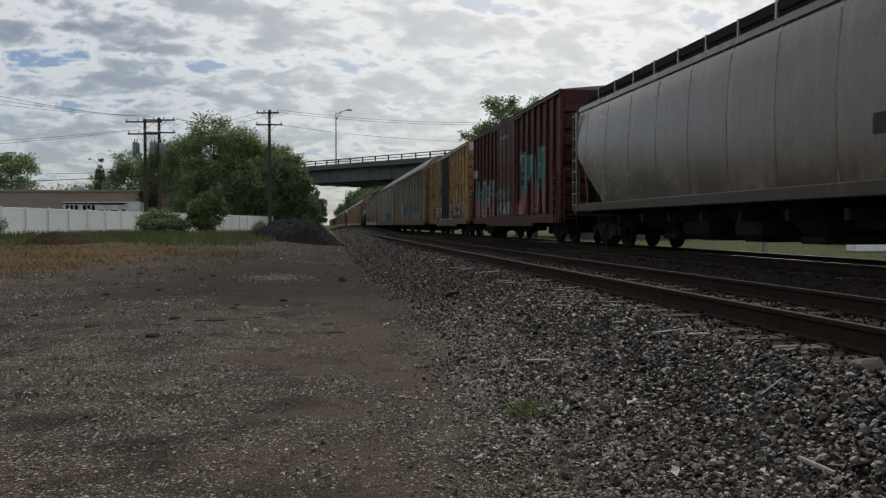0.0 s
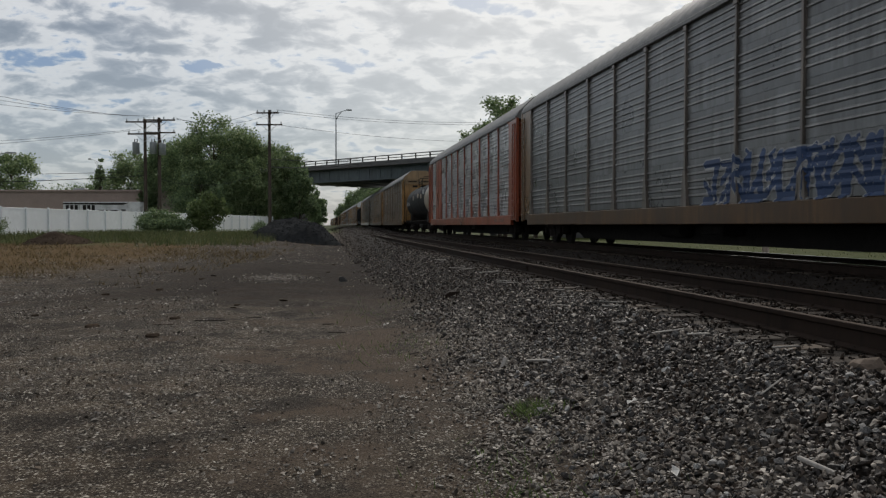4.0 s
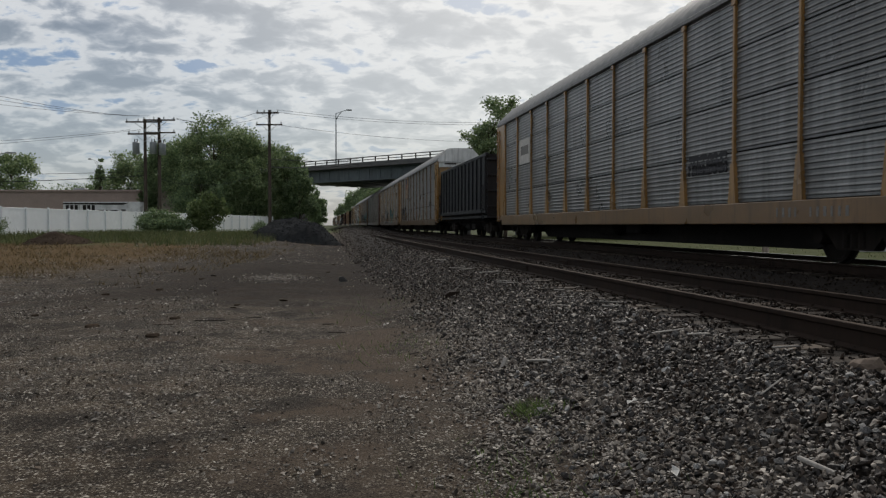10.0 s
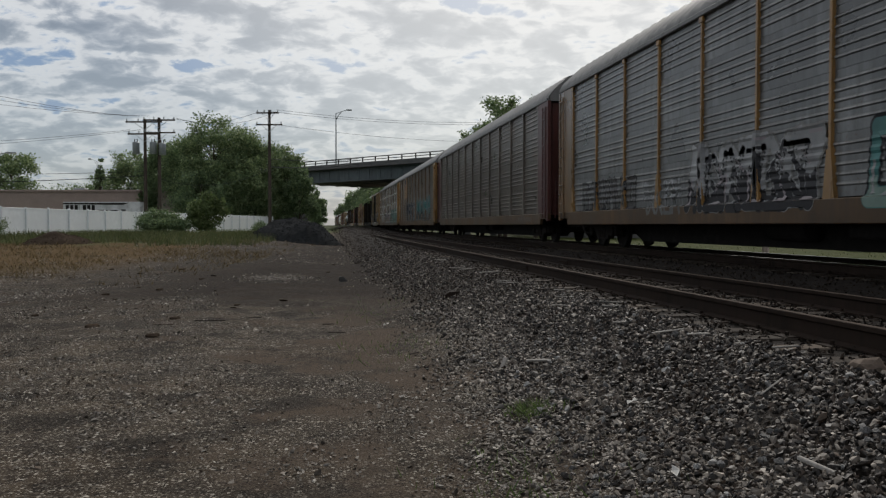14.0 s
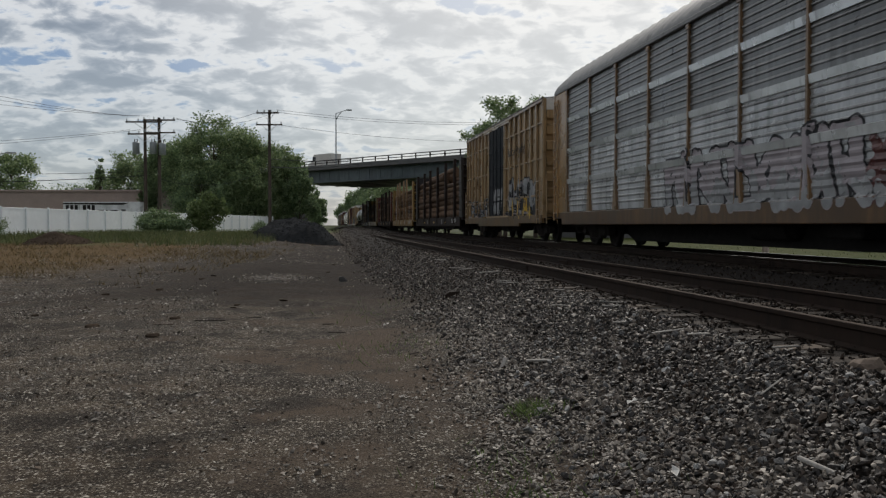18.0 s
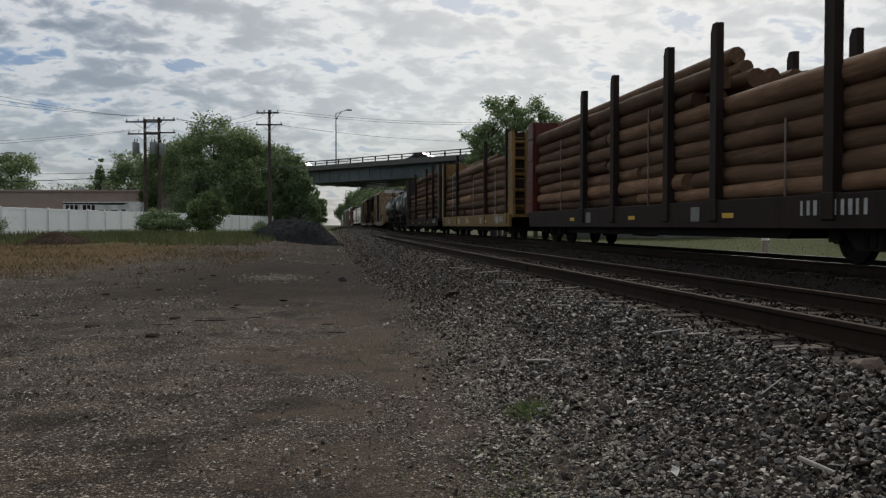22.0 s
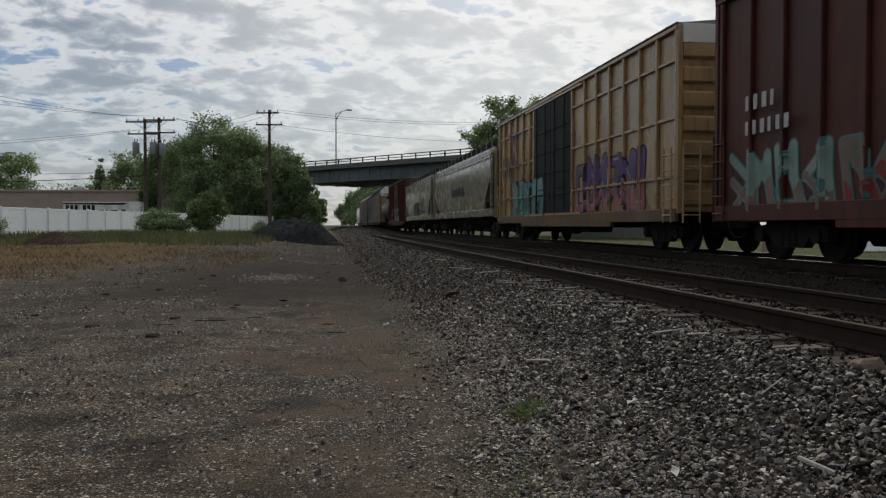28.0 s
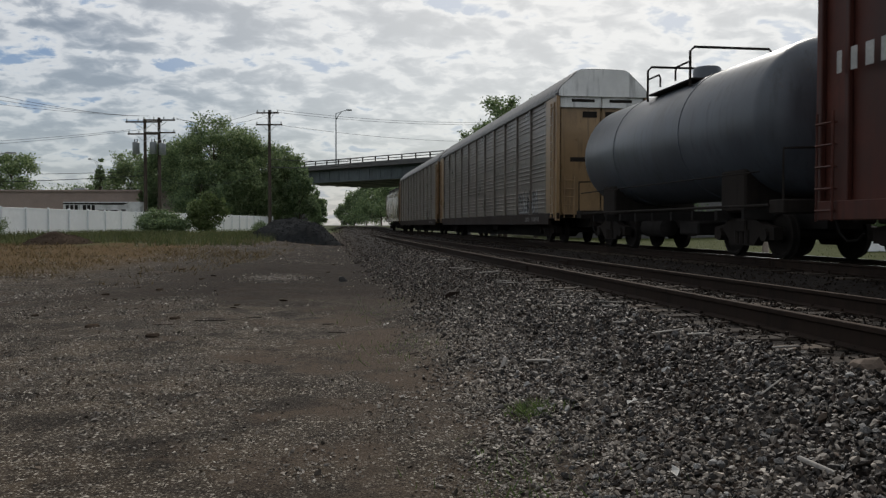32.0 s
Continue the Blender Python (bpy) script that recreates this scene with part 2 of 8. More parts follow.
# ground: packed dirt and fines, dry grass, green grass, ballast dust
def ground_material():
    m, nt, b = nodes_of("lot_dirt")
    geo = nt.nodes.new("ShaderNodeNewGeometry")
    pos = geo.outputs["Position"]
    sep = nt.nodes.new("ShaderNodeSeparateXYZ")
    link(nt, pos, sep.inputs[0])
    big = noise_tex(nt, pos, 0.22, 6, 0.6)
    mid = noise_tex(nt, pos, 1.3, 6, 0.62)
    fine = noise_tex(nt, pos, 14, 6, 0.7)
    tiny = noise_tex(nt, pos, 75, 3, 0.6)
    dirt = mix(nt, ramp(nt, mid, 0.40, 0.60), (0.016, 0.012, 0.0088), (0.082, 0.061, 0.041))
    dirt = mix(nt, ramp(nt, big, 0.45, 0.6), dirt, (0.036, 0.029, 0.0235))
    dirt = mix(nt, ramp(nt, tiny, 0.5, 0.66), dirt, (0.13, 0.112, 0.09))
    dirt = mix(nt, ramp(nt, fine, 0.49, 0.36), dirt, (0.015, 0.0125, 0.0098))

    def flecks(scale, share, c, colour, where):
        vo = nt.nodes.new("ShaderNodeTexVoronoi")
        vo.inputs["Scale"].default_value = scale
        link(nt, pos, vo.inputs["Vector"])
        sx = nt.nodes.new("ShaderNodeSeparateColor")
        link(nt, vo.outputs["Color"], sx.inputs[0])
        f1 = nt.nodes.new("ShaderNodeMath")
        f1.operation = "MULTIPLY"
        link(nt, ramp(nt, sx.outputs[0], 1 - share, 1 - share + 0.04), f1.inputs[0])
        link(nt, ramp(nt, vo.outputs["Distance"], 0.5, 0.38), f1.inputs[1])
        f2 = nt.nodes.new("ShaderNodeMath")
        f2.operation = "MULTIPLY"
        link(nt, f1.outputs[0], f2.inputs[0])
        link(nt, where, f2.inputs[1])
        return mix(nt, f2.outputs[0], c, colour)

    # packed brown dirt shows through along the foot of the bank, and here and there on the lot
    strip = nt.nodes.new("ShaderNodeMath")
    strip.operation = "MULTIPLY"
    link(nt, ramp(nt, sep.outputs["X"], -1.2, 0.6), strip.inputs[0])
    link(nt, ramp(nt, sep.outputs["X"], 1.7, 1.0), strip.inputs[1])
    worn = nt.nodes.new("ShaderNodeMath")
    worn.operation = "MULTIPLY_ADD"
    worn.inputs[1].default_value = 0.115
    link(nt, strip.outputs[0], worn.inputs[0])
    link(nt, noise_tex(nt, pos, 0.75, 6, 0.62), worn.inputs[2])
    stretch = nt.nodes.new("ShaderNodeMapping")
    stretch.inputs["Rotation"].default_value = (0, 0, radians(8))
    stretch.inputs["Scale"].default_value = (0.22, 0.55, 1)
    link(nt, pos, stretch.inputs[0])
    damp = ramp(nt, noise_tex(nt, stretch.outputs[0], 1.0, 6, 0.6), 0.5, 0.62)
    dirt = mix(nt, damp, dirt, (0.62, 0.58, 0.54), "MULTIPLY")
    bare = ramp(nt, worn.outputs[0], 0.555, 0.66)
    dirt = mix(nt, bare, dirt, mix(nt, ramp(nt, tiny, 0.35, 0.65), (0.048, 0.0355, 0.026), (0.125, 0.094, 0.069)))
    drift = nt.nodes.new("ShaderNodeMath")
    drift.operation = "SUBTRACT"
    drift.use_clamp = True
    link(nt, ramp(nt, mid, 0.36, 0.52), drift.inputs[0])
    link(nt, bare, drift.inputs[1])
    drift = drift.outputs[0]
    dirt = flecks(75, 0.3, dirt, (0.27, 0.24, 0.2), drift)
    dirt = flecks(46, 0.16, dirt, (0.42, 0.38, 0.32), drift)
    dirt = flecks(34, 0.05, dirt, (0.5, 0.46, 0.39), drift)
    dirt = flecks(55, 0.2, dirt, (0.012, 0.0095, 0.008), ramp(nt, fine, 0.3, 0.5))
    # the plan's own axis: distance up the lot
    dot = nt.nodes.new("ShaderNodeVectorMath")
    dot.operation = "DOT_PRODUCT"
    dot.inputs[1].default_value = (math.sin(TURN), math.cos(TURN), 0)
    link(nt, pos, dot.inputs[0])
    wob = nt.nodes.new("ShaderNodeMath")
    wob.operation = "MULTIPLY_ADD"
    wob.inputs[1].default_value = 14.0
    link(nt, big, wob.inputs[0])
    link(nt, dot.outputs["Value"], wob.inputs[2])
    wob2 = nt.nodes.new("ShaderNodeMath")
    wob2.operation = "MULTIPLY_ADD"
    wob2.inputs[1].default_value = 9.0
    link(nt, mid, wob2.inputs[0])
    link(nt, wob.outputs[0], wob2.inputs[2])
    cinder = mix(nt, ramp(nt, fine, 0.36, 0.62), (0.006, 0.0045, 0.0034), (0.029, 0.0205, 0.0142))
    cinder = mix(nt, ramp(nt, mid, 0.5, 0.66), cinder, (0.034, 0.0235, 0.0155))
    side = nt.nodes.new("ShaderNodeVectorMath")
    side.operation = "DOT_PRODUCT"
    side.inputs[1].default_value = (math.cos(TURN), -math.sin(TURN), 0)
    link(nt, pos, side.inputs[0])
    sw = nt.nodes.new("ShaderNodeMath")
    sw.operation = "MULTIPLY_ADD"
    sw.inputs[1].default_value = 8.0
    link(nt, mid, sw.inputs[0])
    link(nt, side.outputs["Value"], sw.inputs[2])
    black_dirt = nt.nodes.new("ShaderNodeMath")
    black_dirt.operation = "MULTIPLY"
    link(nt, ramp(nt, wob2.outputs[0], 22.5, 30.0), black_dirt.inputs[0])
    link(nt, ramp(nt, sw.outputs[0], -7.5, -1.5), black_dirt.inputs[1])
    dirt = mix(nt, black_dirt.outputs[0], dirt, cinder)
    dirt = flecks(30, 0.06, dirt, (0.12, 0.096, 0.074), ramp(nt, mid, 0.4, 0.55))
    black = dirt
    drygrass = mix(nt, ramp(nt, fine, 0.35, 0.65), (0.066, 0.043, 0.019), (0.13, 0.08, 0.032))
    green = mix(nt, ramp(nt, fine, 0.35, 0.65), (0.038, 0.058, 0.017), (0.09, 0.112, 0.04))
    across = nt.nodes.new("ShaderNodeVectorMath")
    across.operation = "DOT_PRODUCT"
    across.inputs[1].default_value = (math.cos(TURN), -math.sin(TURN), 0)
    link(nt, pos, across.inputs[0])
    aw = nt.nodes.new("ShaderNodeMath")
    aw.operation = "MULTIPLY_ADD"
    aw.inputs[1].default_value = 7.0
    link(nt, mid, aw.inputs[0])
    link(nt, across.outputs["Value"], aw.inputs[2])
    left = ramp(nt, aw.outputs[0], -6.5, -9.0)
    gm = nt.nodes.new("ShaderNodeMath")
    gm.operation = "MULTIPLY"
    link(nt, ramp(nt, wob2.outputs[0], 31.0, 40.0), gm.inputs[0])
    link(nt, left, gm.inputs[1])
    c = mix(nt, gm.outputs[0], black, drygrass)
    gm2 = nt.nodes.new("ShaderNodeMath")
    gm2.operation = "MULTIPLY"
    link(nt, ramp(nt, wob2.outputs[0], 50.0, 54.0), gm2.inputs[0])
    link(nt, left, gm2.inputs[1])
    c = mix(nt, gm2.outputs[0], c, green)
    bal = mix(nt, ramp(nt, fine, 0.3, 0.7), (0.012, 0.0105, 0.0095), (0.036, 0.03, 0.026))
    ex = nt.nodes.new("ShaderNodeMath")
    ex.operation = "MULTIPLY_ADD"
    ex.inputs[1].default_value = 1.6
    link(nt, mid, ex.inputs[0])
    link(nt, sep.outputs["X"], ex.inputs[2])
    c = mix(nt, ramp(nt, ex.outputs[0], 2.4, 3.4), c, bal)
    lawn = mix(nt, ramp(nt, mid, 0.3, 0.7), (0.036, 0.046, 0.011), (0.064, 0.072, 0.018))
    c = mix(nt, ramp(nt, sep.outputs["X"], 12.6, 13.4), c, lawn)
    far = ramp(nt, dot.outputs["Value"], 120, 160)
    c = mix(nt, far, c, (0.05, 0.06, 0.025))
    link(nt, c, b.inputs["Base Color"])
    b.inputs["Roughness"].default_value = 0.9
    b.inputs["Specular IOR Level"].default_value = 0.08
    add = nt.nodes.new("ShaderNodeMath")
    add.operation = "ADD"
    link(nt, fine, add.inputs[0])
    link(nt, tiny, add.inputs[1])
    bump(nt, b, add.outputs[0], 0.7, 0.02)
    return m


M_GROUND = ground_material()
M_STONE = stone_material("ballast_stone", (0.012, 0.0098, 0.0086), (0.037, 0.0298, 0.0248), (0.52, 0.45, 0.375), (0.08, 0.054, 0.037), 0.35)
M_STONE_MID = stone_material("dirty_ballast_stone", (0.009, 0.0075, 0.0065), (0.04, 0.031, 0.025), (0.34, 0.295, 0.25), (0.07, 0.047, 0.032), 0.2)
M_STONE_FAR = stone_material("track_bed_stone", (0.009, 0.007, 0.006), (0.026, 0.02, 0.016), (0.11, 0.09, 0.073), (0.042, 0.028, 0.02), 0.05)
M_GRAVEL = stone_material("lot_gravel", (0.06, 0.05, 0.041), (0.2, 0.172, 0.14), (0.68, 0.62, 0.53), (0.16, 0.112, 0.078), 0.3)
M_STONE_APRON = stone_material("apron_stone", (0.024, 0.019, 0.015), (0.18, 0.152, 0.122), (0.62, 0.55, 0.46), (0.09, 0.064, 0.046), 0.3)
M_PILE = plain("cinder", (0.034, 0.0355, 0.037), 1.0, 0.5, 5.0, bumpy=0.5, dist=0.05, spec=0.02)
M_RAIL = paint("rail_rust", (0.029, 0.02, 0.0155), rust=(0.05, 0.03, 0.019), wear=0.6, rough=0.9, spec=0.08)
M_RAILTOP = plain("rail_head_polished", (0.62, 0.61, 0.6), 0.16, 0.1, 5, metal=1.0, bumpy=0.05)
M_RAILTOP_DULL = plain("rail_head_dull", (0.075, 0.055, 0.043), 0.85, 0.3, 5, bumpy=0.1, spec=0.08)
M_TIE = wood_material("tie_wood", (0.105, 0.086, 0.07), 0.5, True, (1.0, 12, 12))
M_PALEWOOD = wood_material("split_wood", (0.46, 0.43, 0.39), 0.4, False)
M_LEAF = leaf_material("leaf_green", (0.100, 0.156, 0.069), (0.206, 0.275, 0.125), (0.350, 0.413, 0.206))
M_LEAF_DARK = leaf_material("leaf_dark", (0.094, 0.140, 0.070), (0.169, 0.240, 0.111), (0.286, 0.358, 0.176))
M_LEAF_BUSH = leaf_material("leaf_bush", (0.06, 0.095, 0.03), (0.12, 0.165, 0.055), (0.21, 0.255, 0.1))
M_DRYGRASS = leaf_material("dry_grass_blade", (0.07, 0.05, 0.02), (0.13, 0.09, 0.04), (0.2, 0.15, 0.07))
M_GRASS = leaf_material("grass_blade", (0.043, 0.060, 0.018), (0.084, 0.103, 0.034), (0.150, 0.138, 0.066))
M_WEED = leaf_material("weed_green", (0.055, 0.09, 0.025), (0.1, 0.15, 0.04), (0.16, 0.2, 0.07))
M_BOULDER = plain("brown_boulder", (0.15, 0.118, 0.095), 0.9, 0.45, 14, bumpy=0.6, spec=0.1)
M_BARK = wood_material("bark", (0.09, 0.07, 0.055), 0.5, False, (6, 6, 1))
# greyer white for the posts: shadow lines along them put into the colour
M_VINYL_SHADE = plain("white_vinyl_post", (0.74, 0.76, 0.78), 0.5, 0.08, 3, bumpy=0.03)
M_VINYL = plain("white_vinyl", (0.9, 0.91, 0.92), 0.45, 0.06, 3, bumpy=0.03)
M_STUCCO = plain("brown_stucco", (0.33, 0.255, 0.22), 0.85, 0.14, 6, bumpy=0.3)
M_STUCCO_L = plain("tan_stucco", (0.33, 0.275, 0.235), 0.85, 0.12, 6, bumpy=0.3)
M_WHITE = paint("white_enamel", (0.6, 0.6, 0.6), wear=0.1, rough=0.4, streak=0.15)
M_POLE = wood_material("pole_wood", (0.10, 0.08, 0.065), 0.45, False, (8, 8, 0.6))
M_GALV = plain("galvanised_steel", (0.33, 0.35, 0.36), 0.45, 0.15, 4, metal=0.7, bumpy=0.05)
M_WIRE = plain("cable_black", (0.03, 0.03, 0.03), 0.6, 0.1)
M_CONCRETE = plain("bridge_concrete", (0.13, 0.128, 0.125), 0.85, 0.2, 2.0, bumpy=0.3)
M_GIRDER = paint("girder_paint", (0.1, 0.125, 0.135), wear=0.25, rough=0.55, streak=0.4)
# grimy black parts, and the block that stands for shade inside the autoracks
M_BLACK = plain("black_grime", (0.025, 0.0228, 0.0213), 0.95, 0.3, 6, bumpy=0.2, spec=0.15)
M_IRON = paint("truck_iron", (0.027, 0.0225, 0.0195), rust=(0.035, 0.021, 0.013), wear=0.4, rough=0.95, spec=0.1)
M_WHEEL = plain("wheel_steel", (0.02, 0.0175, 0.0155), 0.9, 0.3, 6, spec=0.1)

# ---------------------------------------------------------------- sky
def sky_material():
    m = bpy.data.materials.new("cloud_layer")
    m.use_nodes = True
    nt = m.node_tree
    nt.nodes.clear()
    out = nt.nodes.new("ShaderNodeOutputMaterial")
    tc = nt.nodes.new("ShaderNodeTexCoord")
    nrm = nt.nodes.new("ShaderNodeVectorMath")
    nrm.operation = "NORMALIZE"
    link(nt, tc.outputs["Object"], nrm.inputs[0])
    sep = nt.nodes.new("ShaderNodeSeparateXYZ")
    link(nt, nrm.outputs[0], sep.inputs[0])
    zz = nt.nodes.new("ShaderNodeMath")
    zz.operation = "ADD"
    zz.inputs[1].default_value = 0.30
    link(nt, sep.outputs["Z"], zz.inputs[0])
    mx = nt.nodes.new("ShaderNodeMath")
    mx.operation = "MAXIMUM"
    mx.inputs[1].default_value = 0.2
    link(nt, zz.outputs[0], mx.inputs[0])
    flat = nt.nodes.new("ShaderNodeVectorMath")
    flat.operation = "DIVIDE"
    link(nt, nrm.outputs[0], flat.inputs[0])
    comb = nt.nodes.new("ShaderNodeCombineXYZ")
    for i in range(3):
        link(nt, mx.outputs[0], comb.inputs[i])
    link(nt, comb.outputs[0], flat.inputs[1])
    p = flat.outputs[0]
    mp = nt.nodes.new("ShaderNodeMapping")
    mp.inputs["Rotation"].default_value = (0, 0, radians(12))
    mp.inputs["Scale"].default_value = (1.0, 1.15, 0.0)
    link(nt, p, mp.inputs[0])
    v = mp.outputs[0]
    big = noise_tex(nt, v, 1.6, 2, 0.5)
    mid = noise_tex(nt, v, 6.4, 4, 0.5)
    puff = noise_tex(nt, v, 15.0, 4, 0.55)
    for q in nt.nodes:
        if q.bl_idname == "ShaderNodeTexNoise":
            q.inputs["Distortion"].default_value = 0.4

    def madd(a, k, c):
        n = nt.nodes.new("ShaderNodeMath")
        n.operation = "MULTIPLY_ADD"
        link(nt, a, n.inputs[0])
        n.inputs[1].default_value = k
        if hasattr(c, "is_output"):
            link(nt, c, n.inputs[2])
        else:
            n.inputs[2].default_value = c
        return n.outputs[0]

    dens = madd(big, 0.35, madd(mid, 1.5, madd(puff, 0.95, -0.89)))
    # thicker banks and open gaps of the broken layer, in plan
    warp = nt.nodes.new("ShaderNodeTexNoise")
    warp.inputs["Scale"].default_value = 4.0
    link(nt, p, warp.inputs["Vector"])
    bent = nt.nodes.new("ShaderNodeVectorMath")
    bent.operation = "MULTIPLY_ADD"
    link(nt, warp.outputs["Color"], bent.inputs[0])
    bent.inputs[1].default_value = (0.35, 0.35, 0)
    link(nt, p, bent.inputs[2])
    for cx, cy, rx, ry, k in ((-0.66, 1.99, 0.2, 0.1, -0.21), (-0.4, 1.87, 0.2, 0.06, -0.19), (0.39, 1.69, 0.13, 0.05, -0.32), (-0.68, 2.2, 0.25, 0.1, -0.17), (-0.6, 1.78, 0.2, 0.05, -0.17), (0.95, 1.6, 0.1, 0.06, -0.26),
                              (-0.2, 1.82, 0.3, 0.13, 0.17), (0.22, 1.8, 0.2, 0.12, 0.14), (0.15, 2.3, 0.6, 0.25, 0.1), (0.56, 1.87, 0.2, 0.08, 0.1), (0.62, 1.65, 0.12, 0.05, 0.12), (-0.75, 2.5, 0.5, 0.2, 0.08)):
        sub = nt.nodes.new("ShaderNodeVectorMath")
        sub.operation = "SUBTRACT"
        link(nt, bent.outputs[0], sub.inputs[0])
        sub.inputs[1].default_value = (cx + 0.175, cy + 0.175, 0)
        scl = nt.nodes.new("ShaderNodeVectorMath")
        scl.operation = "MULTIPLY"
        link(nt, sub.outputs[0], scl.inputs[0])
        scl.inputs[1].default_value = (1 / rx, 1 / ry, 0)
        ln = nt.nodes.new("ShaderNodeVectorMath")
        ln.operation = "LENGTH"
        link(nt, scl.outputs[0], ln.inputs[0])
        dens = madd(ramp(nt, ln.outputs["Value"], 1.25, 0.2), k, dens)
    # thickness: low is open sky, middle is bright cloud, high is grey underside
    cr = nt.nodes.new("ShaderNodeValToRGB")
    els = cr.color_ramp.elements
    els[0].position, els[0].color = 0.19, (0.15, 0.27, 0.5, 1)
    els[1].position, els[1].color = 0.82, (0.21, 0.235, 0.275, 1)
    for q, c in ((0.25, (0.36, 0.46, 0.62)), (0.31, (0.78, 0.80, 0.83)), (0.36, (0.93, 0.92, 0.90)), (0.46, (0.88, 0.87, 0.855)), (0.53, (0.64, 0.65, 0.665)), (0.6, (0.45, 0.47, 0.5)), (0.69, (0.3, 0.325, 0.365))):
        e = els.new(q)
        e.color = (*c, 1)
    link(nt, dens, cr.inputs[0])
    # the thin, bright part of the layer lies round the sun
    dot = nt.nodes.new("ShaderNodeVectorMath")
    dot.operation = "DOT_PRODUCT"
    link(nt, nrm.outputs[0], dot.inputs[0])
    dot.inputs[1].default_value = SUN_FROM
    low = nt.nodes.new("ShaderNodeMath")
    low.operation = "MULTIPLY"
    low.inputs[1].default_value = 0.72
    link(nt, ramp(nt, sep.outputs["Z"], 0.28, 0.05), low.inputs[0])
    hazy = mix(nt, low.outputs[0], cr.outputs[0], (0.37, 0.43, 0.5))
    near = ramp(nt, dot.outputs["Value"], 0.76, 1.06)
    haze = mix(nt, near, mix(nt, near, hazy, (0.42, 0.4, 0.35), "ADD"), (0.98, 0.95, 0.88))
    em = nt.nodes.new("ShaderNodeEmission")
    em.inputs[1].default_value = 0.7
    link(nt, haze, em.inputs[0])
    tr = nt.nodes.new("ShaderNodeBsdfTransparent")
    tr.inputs[0].default_value = (0.38, 0.38, 0.38, 1)
    ad = nt.nodes.new("ShaderNodeAddShader")
    link(nt, em.outputs[0], ad.inputs[0])
    link(nt, tr.outputs[0], ad.inputs[1])
    link(nt, ad.outputs[0], out.inputs[0])
    m.cycles.emission_sampling = "NONE"
    return m


def sky_dome():
    g = Geo()
    rings, segs, R = 10, 32, 3200.0
    for k in range(rings):
        e = radians(-4 + 94 * k / rings)
        for i in range(segs):
            a = 2 * math.pi * i / segs
            g.v.append((R * math.cos(e) * math.cos(a), R * math.cos(e) * math.sin(a), R * math.sin(e)))
    top = len(g.v)
    g.v.append((0, 0, R))
    for k in range(rings - 1):
        for i in range(segs):
            j = (i + 1) % segs
            g.f.append((k * segs + i, k * segs + j, (k + 1) * segs + j, (k + 1) * segs + i))
    for i in range(segs):
        g.f.append(((rings - 1) * segs + i, (rings - 1) * segs + (i + 1) % segs, top))
    ob = new("backdrop", g.mesh("backdrop", sky_material(), 80))
    return tagged(ob, "broken grey and white clouds drifting over blue sky", "sky", kind="structure")


SKY = sky_dome()


# ---------------------------------------------------------------- ground and tracks
def spread(lo, hi, step, far, grow=1.25):
    out = list(np.arange(lo, hi, step))
    s, x = step, out[-1]
    while x < far:
        s *= grow
        x += s
        out.append(x)
    s, x = step, lo
    while x > -far:
        s *= grow
        x -= s
        out.insert(0, x)
    return np.array(out)


def ground_sheet():
    xs, ys = spread(-14, 15, 0.3, 3600), spread(0, 60, 0.5, 3600)
    X, Y = np.meshgrid(xs, ys)
    Z = ground_z(X, Y)
    Z += 0.012 * np.sin(X * 5.1 + Y * 2.3) * np.sin(Y * 4.3 - X) * (np.abs(X) < 20) * (Y < 60)
    V = np.stack([X, Y, Z], -1).reshape(-1, 3)
    nx, ny = len(xs), len(ys)
    i = (np.arange(ny - 1)[:, None] * nx + np.arange(nx - 1)[None]).ravel()
    F = np.stack([i, i + 1, i + nx + 1, i + nx], -1)
    me = raw_mesh("ground", V, F, M_GROUND)
    me.shade_smooth()
    return tagged(new("ground", me), "grey-brown gravel lot rising to grass along a fence", "ground", kind="structure")


GROUND = ground_sheet()

def stone_templates(count, rnd, small=False):
    """A few angular broken stones: hulls of random points."""
    out = []
    for _ in range(count):
        pts = rnd.normal(size=(7 if small else 12, 3))
        pts /= np.linalg.norm(pts, axis=1, keepdims=True)
        pts *= rnd.uniform(0.75, 1.1, (len(pts), 1)) * rnd.uniform(0.65, 1.3, (1, 3))
        bm = bmesh.new()
        for q in pts:
            bm.verts.new(q)
        bmesh.ops.convex_hull(bm, input=bm.verts)
        for v in [v for v in bm.verts if not v.link_faces]:
            bm.verts.remove(v)
        bmesh.ops.triangulate(bm, faces=bm.faces)
        bm.verts.index_update()
        out.append((np.array([v.co[:] for v in bm.verts]), np.array([[v.index for v in f.verts] for f in bm.faces])))
        bm.free()
    return out


def turn_matrices(n, rnd, flat=1.0):
    q = rnd.normal(size=(n, 4))
    q[:, 1:3] *= flat
    q /= np.linalg.norm(q, axis=1, keepdims=True)
    w, x, y, z = q.T
    return np.stack([np.stack([1 - 2 * (y * y + z * z), 2 * (x * y - z * w), 2 * (x * z + y * w)], -1),
                     np.stack([2 * (x * y + z * w), 1 - 2 * (x * x + z * z), 2 * (y * z - x * w)], -1),
                     np.stack([2 * (x * z - y * w), 2 * (y * z + x * w), 1 - 2 * (x * x + y * y)], -1)], 1)


